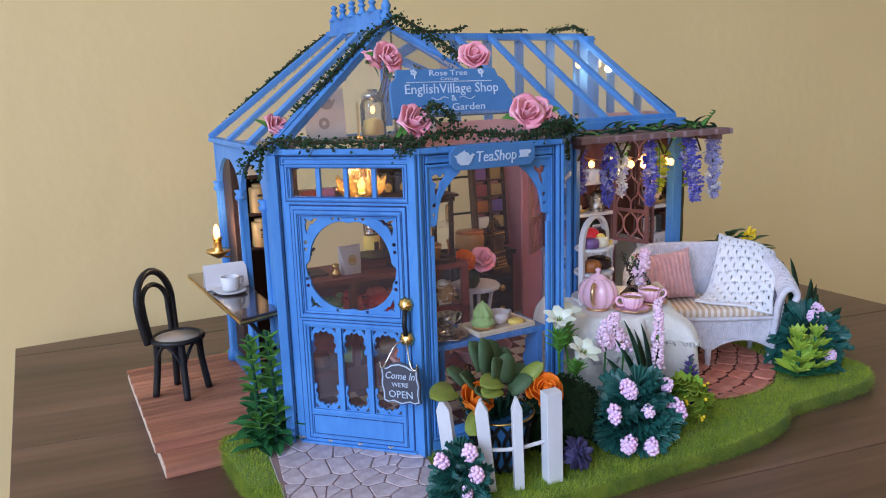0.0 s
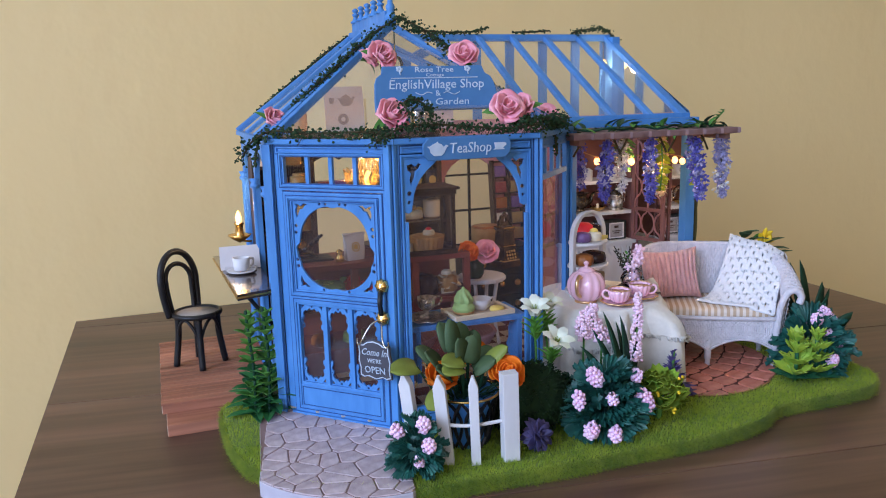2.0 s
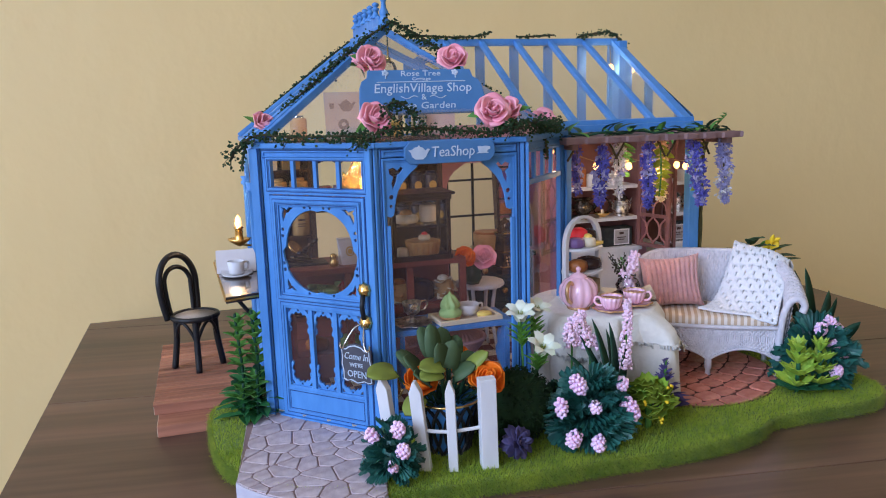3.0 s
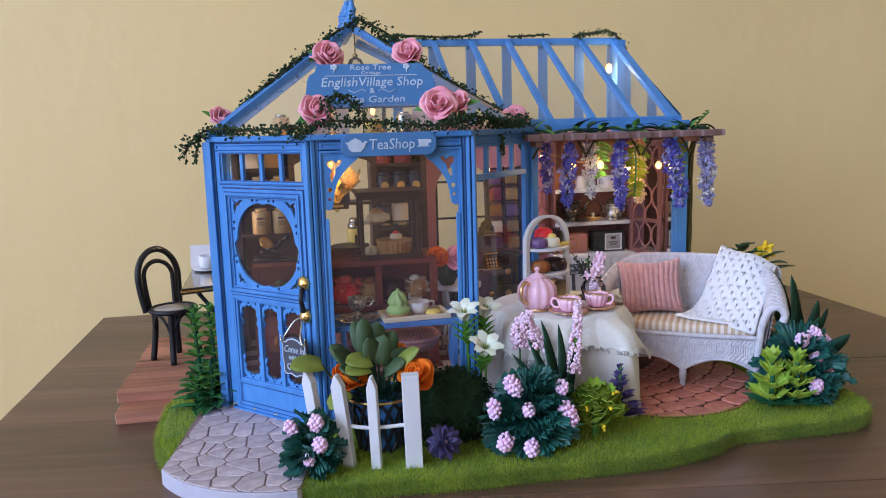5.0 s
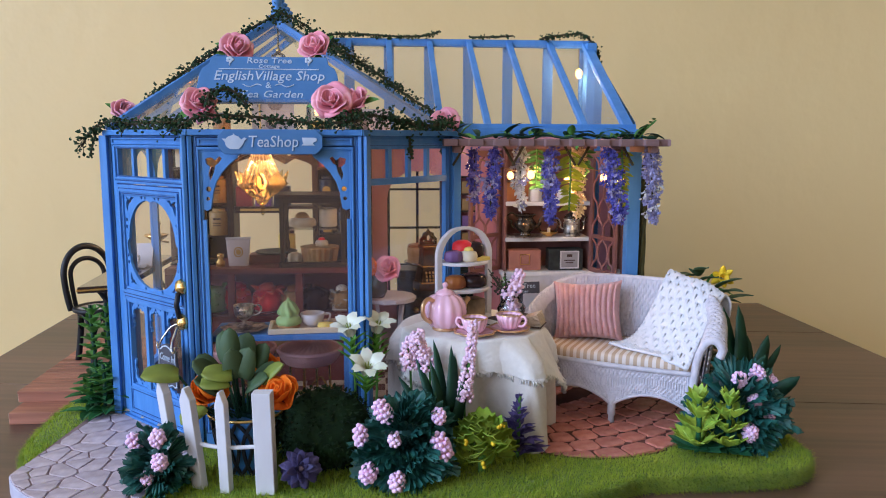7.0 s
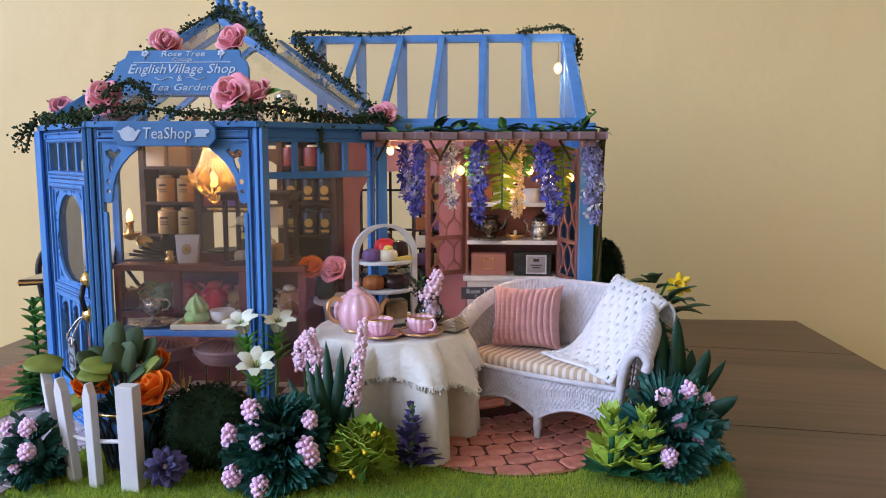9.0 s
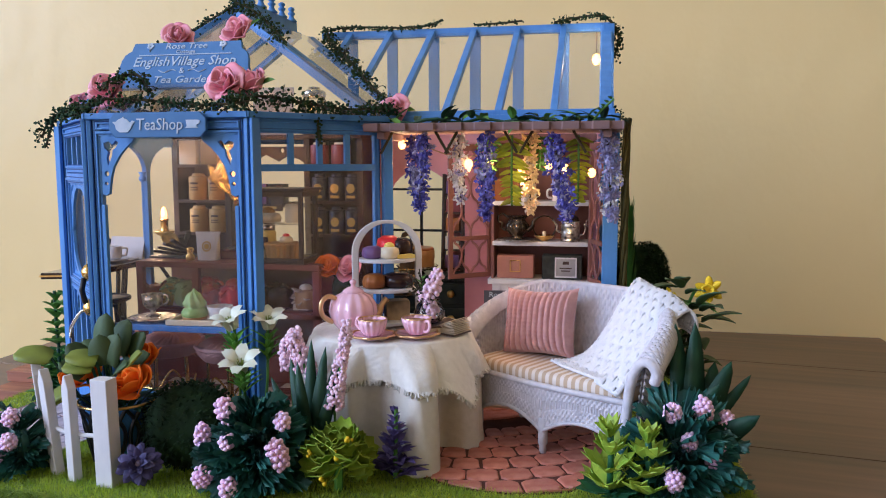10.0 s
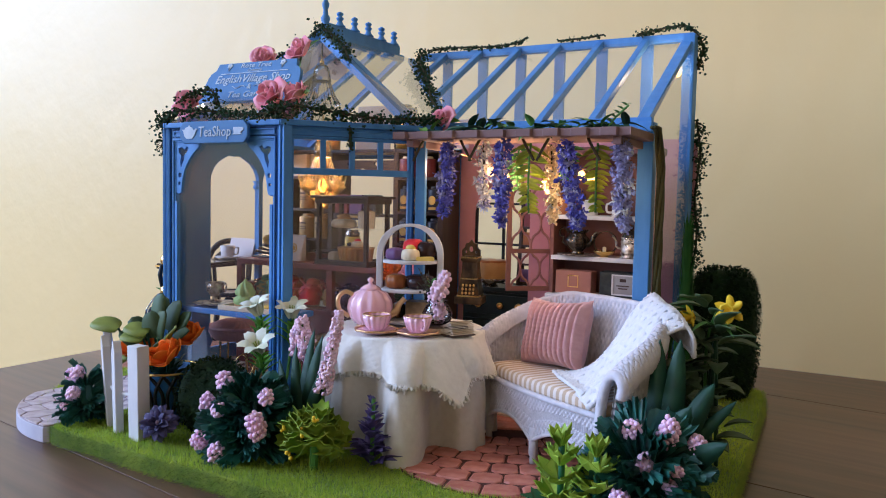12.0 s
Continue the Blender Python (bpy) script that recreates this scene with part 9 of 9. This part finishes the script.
part("handle", Geo().tube(spline([(0.42, 0, 0.58), (0.68, 0, 0.56), (0.62, 0, 0.2), (0.4, 0, 0.18)], 4), 0.06, 6), WHITE, cp, "", True)
single("saucer", Geo().lathe([(0.4, 0), (0.7, 0.06), (0.78, 0.14), (0.7, 0.12), (0.02, 0.06)], 28), WHITE, "white china saucer on the bar shelf", "saucer", m=at(7.0, 33.9, wz, s=0.9), smooth=True)
nb = thing("folded_menu", "white folded tent menu card standing on the bar shelf", "menu", at(7.05, 35.1, wz, 88))
for s_ in (-1, 1):
    part("card_side", Geo().box(-0.02, 0.02, -0.95, 0.95, 0, 1.15, 0.008, at(s_ * 0.36, 0, 0.0, 0, 0, -s_ * 18)), CARD, nb)
part("loose_leaf", Geo().grid(lambda u, v: (-0.95 + 0.75 * u, -0.75 + 1.5 * v, 0.03 + 0.12 * u * u + 0.05 * v), 6, 4), CARD, nb)

ca = thing("candle_sconce", "brass wall sconce with a short glowing candle bulb", "wall lamp", at(7.38, 37.9, 7.12))
part("dish", Geo().lathe([(0.08, -0.3), (0.2, -0.22), (0.5, -0.02), (0.6, 0.12), (0.5, 0.1), (0.2, 0.03), (0.02, 0.03)], 28, None, 0.03, 12), GOLD, ca, "", True)
part("candle", Geo().lathe([(0.22, 0), (0.25, 0.06), (0.21, 0.14), (0.2, 0.62), (0.26, 0.68), (0.24, 0.74)], 18), GOLD, ca, "", True)
part("bulb", Geo().lathe([(0.12, 0.74), (0.15, 0.85), (0.16, 1.0), (0.12, 1.2), (0.05, 1.34), (0.02, 1.38)], 16), BULB, ca, "warm glowing candle bulb", True)
part("arm", Geo().tube([(0, 0, -0.2), (0.6, 0, -0.3)], 0.06, 6), GOLD, ca)
lamp("candle_light", "POINT", Matrix.Translation((0.0705, 0.374, 0.0835)), 0.035, (1.0, 0.7, 0.36), 0.002)

chm = at(4.85, 36.2, 1.03, -45)
chair = thing("bentwood_chair", "black bentwood cafe chair with woven seat on the deck", "chair", chm)
part("seat_ring", Geo().tube([(1.12 * math.cos(a), 1.12 * math.sin(a), 2.7) for a in [2 * math.pi * i / 40 for i in range(41)]], 0.13, 8), BLACK, chair, "", True)
part("seat", Geo().lathe([(0.02, 2.66), (1.1, 2.66), (1.08, 2.74), (0.02, 2.7)], 36), SEATC, chair, "grey woven cane seat", True)
for a0, a1 in ((-45, 45), (45, 138), (222, 315)):
    pts = []
    for i in range(13):
        a, e = radians(a0 + (a1 - a0) * i / 12), math.sin(math.pi * i / 12)
        k = 1.0 - 0.12 * e
        pts.append((k * math.cos(a), k * math.sin(a), 1.35 + 1.15 * e ** 0.7))
    part("bent_brace", Geo().tube(pts, 0.08, 7), BLACK, chair, "", True)
for a, top_ in ((-45, 2.7), (45, 2.7), (138, 2.7), (222, 2.7)):
    c, s = math.cos(radians(a)), math.sin(radians(a))
    part("leg", Geo().tube(spline([(0.95 * c, 0.95 * s, top_), (0.98 * c, 0.98 * s, 1.6), (1.2 * c, 1.2 * s, 0)], 5), 0.16, 8), BLACK, chair, "", True)
for w, z, r in ((1.2, 5.75, 0.165), (0.86, 5.12, 0.12)):
    hoop = [(-0.85, -w * 0.85, 2.6), (-0.93, -w * 0.93, 3.2), (-1.0, -w * 0.98, 3.8)]
    hoop += [(-1.03 - 0.16 * math.sin(a), -w * math.cos(a), 4.3 + (z - 4.3) * math.sin(a)) for a in [math.pi * i / 20 for i in range(21)]]
    hoop += [(-1.0, w * 0.98, 3.8), (-0.93, w * 0.93, 3.2), (-0.85, w * 0.85, 2.6)]
    part("back_hoop", Geo().tube(spline(hoop, 3), r, 8), BLACK, chair, "", True)


def stalk_plant(m, h, n, seed, label="tall green plastic stalk plant beside the door", name="stalk_plant"):
    q = random.Random(seed)
    t = thing(name, label, "plant", m, "stalk plants beside the door")
    line = [(0.08 * math.sin(z), 0.05 * math.cos(z * 1.3), z) for z in [h * i / 12 for i in range(13)]]
    part("stem", Geo().tube(line, 0.07, 6), LEAF_DARK, t, "", True)
    for lo, hi, mat, nm in ((0.0, 0.4, LEAF_STALK, "lower_leaves"), (0.4, 1.0, LEAF, "upper_leaves")):
        g = Geo()
        for k in range(n):
            v = k / n
            if not lo <= v < hi:
                continue
            z = h * (0.05 + 0.95 * v)
            size = (0.92 - 0.36 * v) * q.uniform(0.85, 1.15)
            for j in range(4):
                a = j * 90 + k * 45 + q.uniform(-12, 12)
                g.leaf(at(0, 0, z, a) @ at(0, 0, 0, 0, 0, -(15 + 40 * v)), size * (1.5 if v < 0.12 else 1), size * 0.6, 0.35, 0.2, 4, 0.6, 0.03)
        part(nm, g, mat, t)


stalk_plant(at(6.75, 29.9, Z0), 4.6, 11, 1)
stalk_plant(at(7.45, 29.75, Z0), 4.7, 11, 2)
stalk_plant(at(6.7, 29.3, Z0), 1.6, 4, 3)
stalk_plant(at(7.3, 29.15, Z0), 2.2, 5, 4)

# ---- pavers of the round patio, in rings ----


def clip(cell, mx, my, nx, ny):
    """The part of a convex outline on the near side of a line."""
    out = []
    for a, b in zip(cell, cell[1:] + cell[:1]):
        da, db = (a[0] - mx) * nx + (a[1] - my) * ny, (b[0] - mx) * nx + (b[1] - my) * ny
        if da <= 0:
            out.append(a)
        if (da < 0) != (db < 0) and da != db:
            t = da / (da - db)
            out.append((a[0] + (b[0] - a[0]) * t, a[1] + (b[1] - a[1]) * t))
    return out


def block(cell, corner, steps):
    """A stone over an outline: corners cut by a share, then (inset, height) steps up to its face."""
    cx, cy = sum(p[0] for p in cell) / len(cell), sum(p[1] for p in cell) / len(cell)
    ring = []
    for a, b, c in zip(cell[-1:] + cell[:-1], cell, cell[1:] + cell[:1]):
        ring += [(b[0] + (a[0] - b[0]) * corner, b[1] + (a[1] - b[1]) * corner), (b[0] + (c[0] - b[0]) * corner, b[1] + (c[1] - b[1]) * corner)]
    k = len(ring)
    v = [((px - cx) * s, (py - cy) * s, z) for s, z in steps for px, py in ring]
    f = [tuple(range((len(steps) - 1) * k, len(steps) * k))]
    for n in range(len(steps) - 1):
        f += [(n * k + i, n * k + (i + 1) % k, (n + 1) * k + (i + 1) % k, (n + 1) * k + i) for i in range(k)]
    return Geo().add(v, f), cx, cy


# the pavers lie in wide arcs struck from beyond the table
q = random.Random(3)
ACX, ACY, STEP, DA = 24.8, 33.4, 0.98, radians(6.6)
for i in range(0, 18):
    for k in range(-26, 27):
        r, a = 1.2 + i * STEP, (k + 0.5 * (i % 2)) * DA * (1 if i > 3 else 3) + radians(-75)
        wide = DA * (1 if i > 3 else 3)
        cell = [(ACX + (r + e) * math.cos(a + f) + q.uniform(-0.05, 0.05), ACY + (r + e) * math.sin(a + f) + q.uniform(-0.05, 0.05)) for e, f in ((0, 0), (0, wide), (STEP, wide), (STEP, 0))]
        if i == 3 or max(dist(p, PATIO_C) for p in cell) > PATIO_R + 2.2:
            continue
        cx, cy = sum(p[0] for p in cell) / 4, sum(p[1] for p in cell) / 4
        cell = [(cx + (x - cx) * (1 - 0.05 / max(dist((x, y), (cx, cy)), 0.1)), cy + (y - cy) * (1 - 0.05 / max(dist((x, y), (cx, cy)), 0.1))) for x, y in cell]
        for e in range(48):
            n_ = (math.cos(e * math.pi / 24), math.sin(e * math.pi / 24))
            cell = clip(cell, PATIO_C[0] + n_[0] * (PATIO_R - 0.05), PATIO_C[1] + n_[1] * (PATIO_R - 0.05), *n_)
            if len(cell) < 3:
                break
        if len(cell) < 3 or max(dist(p, cell[0]) for p in cell) < 0.3:
            continue
        geo, cx, cy = block(cell, 0.17, ((1, 0), (0.98, 0.04), (0.91, 0.065)))
        part("paver", geo, BRICK, patio, m=at(cx, cy, Z0 + 0.045 + q.uniform(-0.01, 0.01), 0, q.uniform(-0.8, 0.8), q.uniform(-0.8, 0.8)))

# ---- crazy paving of the path ----
q = random.Random(17)
seeds = []
for j in range(17):
    for i in range(13):
        x, y = 4.6 + i * 0.86 + (j % 2) * 0.43 + q.uniform(-0.42, 0.42), 19.0 + j * 0.74 + q.uniform(-0.38, 0.38)
        if q.random() > 0.17:
            seeds.append((x, y))
for x, y in seeds:
    cell = [(x + 1.6 * math.cos(a), y + 1.6 * math.sin(a)) for a in [2 * math.pi * i / 24 for i in range(24)]]
    cuts = []
    for sx, sy in seeds:
        l = math.hypot(sx - x, sy - y)
        if 0 < l < 3:
            nx, ny = (sx - x) / l, (sy - y) / l
            cuts.append(((x + sx) / 2 - 0.026 * nx, (y + sy) / 2 - 0.026 * ny, nx, ny))
    for (x0, y0), (x1, y1) in zip(path_outline, path_outline[1:] + path_outline[:1]):
        l = math.hypot(x1 - x0, y1 - y0)
        nx, ny = (y1 - y0) / l, (x0 - x1) / l
        cuts.append((x0 - 0.03 * nx, y0 - 0.03 * ny, nx, ny))
    for cut in cuts:
        cell = clip(cell, *cut)
        if len(cell) < 3:
            break
    if len(cell) < 3 or max(dist(p, cell[0]) for p in cell) < 0.25:
        continue
    cx, cy = sum(p[0] for p in cell) / len(cell), sum(p[1] for p in cell) / len(cell)
    # round the corners of the stone
    ring = []
    for a, b, c in zip(cell[-1:] + cell[:-1], cell, cell[1:] + cell[:1]):
        ring += [(b[0] + (a[0] - b[0]) * 0.09, b[1] + (a[1] - b[1]) * 0.09), (b[0] + (c[0] - b[0]) * 0.09, b[1] + (c[1] - b[1]) * 0.09)]
    k = len(ring)
    v = [(px - cx, py - cy, 0) for px, py in ring] + [((px - cx) * 0.985, (py - cy) * 0.985, 0.028) for px, py in ring] + [((px - cx) * 0.94, (py - cy) * 0.94, 0.042) for px, py in ring]
    f = [tuple(range(2 * k, 3 * k))]
    for s in (0, k):
        f += [(s + i, s + (i + 1) % k, s + k + (i + 1) % k, s + k + i) for i in range(k)]
    part("paving_stone", Geo().add(v, f), STONE, path, m=at(cx, cy, Z0 + 0.045))

# ---- grass pile ----
rng = np.random.default_rng(4)
KEEP_OUT = [[P0, P1, P2, P3, (22.1, 31.0), (31.0, 31.0), (31.0, 40), (8, 40)], path_outline, arc(*PATIO_C, PATIO_R - 0.05, PATIO_R - 0.05, 0, 357, 60)]
N = 300000
px, py = rng.uniform(5, 35.2, N), rng.uniform(19.7, 42.2, N)
near = rng.random(N) < np.where(py < 26, 1.0, 0.5)


def mask(ring):
    m = np.zeros(N, bool)
    j = len(ring) - 1
    for i in range(len(ring)):
        (x0, y0), (x1, y1) = ring[i], ring[j]
        if y0 != y1:
            m ^= ((y0 > py) != (y1 > py)) & (px < (x1 - x0) * (py - y0) / (y1 - y0) + x0)
        j = i
    return m


ok = mask(outline) & near
for ring in KEEP_OUT:
    ok &= ~mask(ring)
bx_, by_ = px[ok], py[ok]
n = len(bx_)
ang, lean = rng.uniform(0, 6.283, n), rng.uniform(0.02, 0.2, n)
hgt = rng.uniform(0.08, 0.27, n)
wx, wy = np.cos(ang) * 0.016, np.sin(ang) * 0.016
dx, dy = np.cos(ang + 1.2) * lean, np.sin(ang + 1.2) * lean
zb = np.full(n, Z0 - 0.03)
V = np.stack([np.stack([bx_ - wx, by_ - wy, zb], 1), np.stack([bx_ + wx, by_ + wy, zb], 1), np.stack([bx_ + dx, by_ + dy, zb + hgt], 1)], 1).reshape(-1, 3)
# blades on the rim of the mat, leaning outwards
ex, ey, ez, ed = [], [], [], []
k = len(outline)
for i in range(k):
    (x0, y0), (x1, y1) = outline[i], outline[(i + 1) % k]
    l = math.hypot(x1 - x0, y1 - y0)
    c = int(l * 900)
    s = rng.random(c)
    ex.append(x0 + (x1 - x0) * s), ey.append(y0 + (y1 - y0) * s), ez.append(rng.uniform(0.02, Z0 + 0.04, c))
    nx, ny = (y1 - y0) / (l + 1e-9), -(x1 - x0) / (l + 1e-9)
    ed.append(np.tile([nx, ny], (c, 1)))
ex, ey, ez, ed = np.concatenate(ex), np.concatenate(ey), np.concatenate(ez), np.concatenate(ed)
area = sum(outline[i][0] * outline[(i + 1) % k][1] - outline[(i + 1) % k][0] * outline[i][1] for i in range(k))
sgn = 1 if area > 0 else -1
m_ = len(ex)
o_ = rng.uniform(0.06, 0.24, m_)
tx, ty = ex + sgn * ed[:, 0] * o_ + rng.normal(0, 0.05, m_), ey + sgn * ed[:, 1] * o_ + rng.normal(0, 0.05, m_)
W = np.stack([np.stack([ex - ed[:, 1] * 0.014, ey + ed[:, 0] * 0.014, ez], 1), np.stack([ex + ed[:, 1] * 0.014, ey - ed[:, 0] * 0.014, ez], 1), np.stack([tx, ty, ez + rng.uniform(-0.08, 0.16, m_)], 1)], 1).reshape(-1, 3)
V = np.concatenate([V, W]) * U
me = bpy.data.meshes.new("grass_blades")
me.from_pydata(V.tolist(), [], np.arange(len(V)).reshape(-1, 3).tolist())
me.materials.append(BLADE)
tagged(part("grass_blades", me, None, base), kind="stuff")

# ---- boards of the table, laid at a slight slant ----
SLANT = radians(-8.5)
cs, sn = math.cos(SLANT), math.sin(SLANT)
slab = [(x * cs + y * sn, -x * sn + y * cs) for x, y in rect(-24.9, 25.1, -33, 36.6)]
for y0, y1 in ((-45, -23.9), (-23.9, -10.1), (-10.1, 3.6), (3.6, 17.2), (17.2, 30.9), (30.9, 45)):
    cell = clip(clip(slab, 0, y1 - 0.03, 0, 1), 0, y0 + 0.03, 0, -1)
    if len(cell) > 2:
        part("board", fret(cell, (), 0.5, at(0, 0, -0.5), 0.012), TABLE, desk, m=at(0, 0, 0, math.degrees(SLANT)))
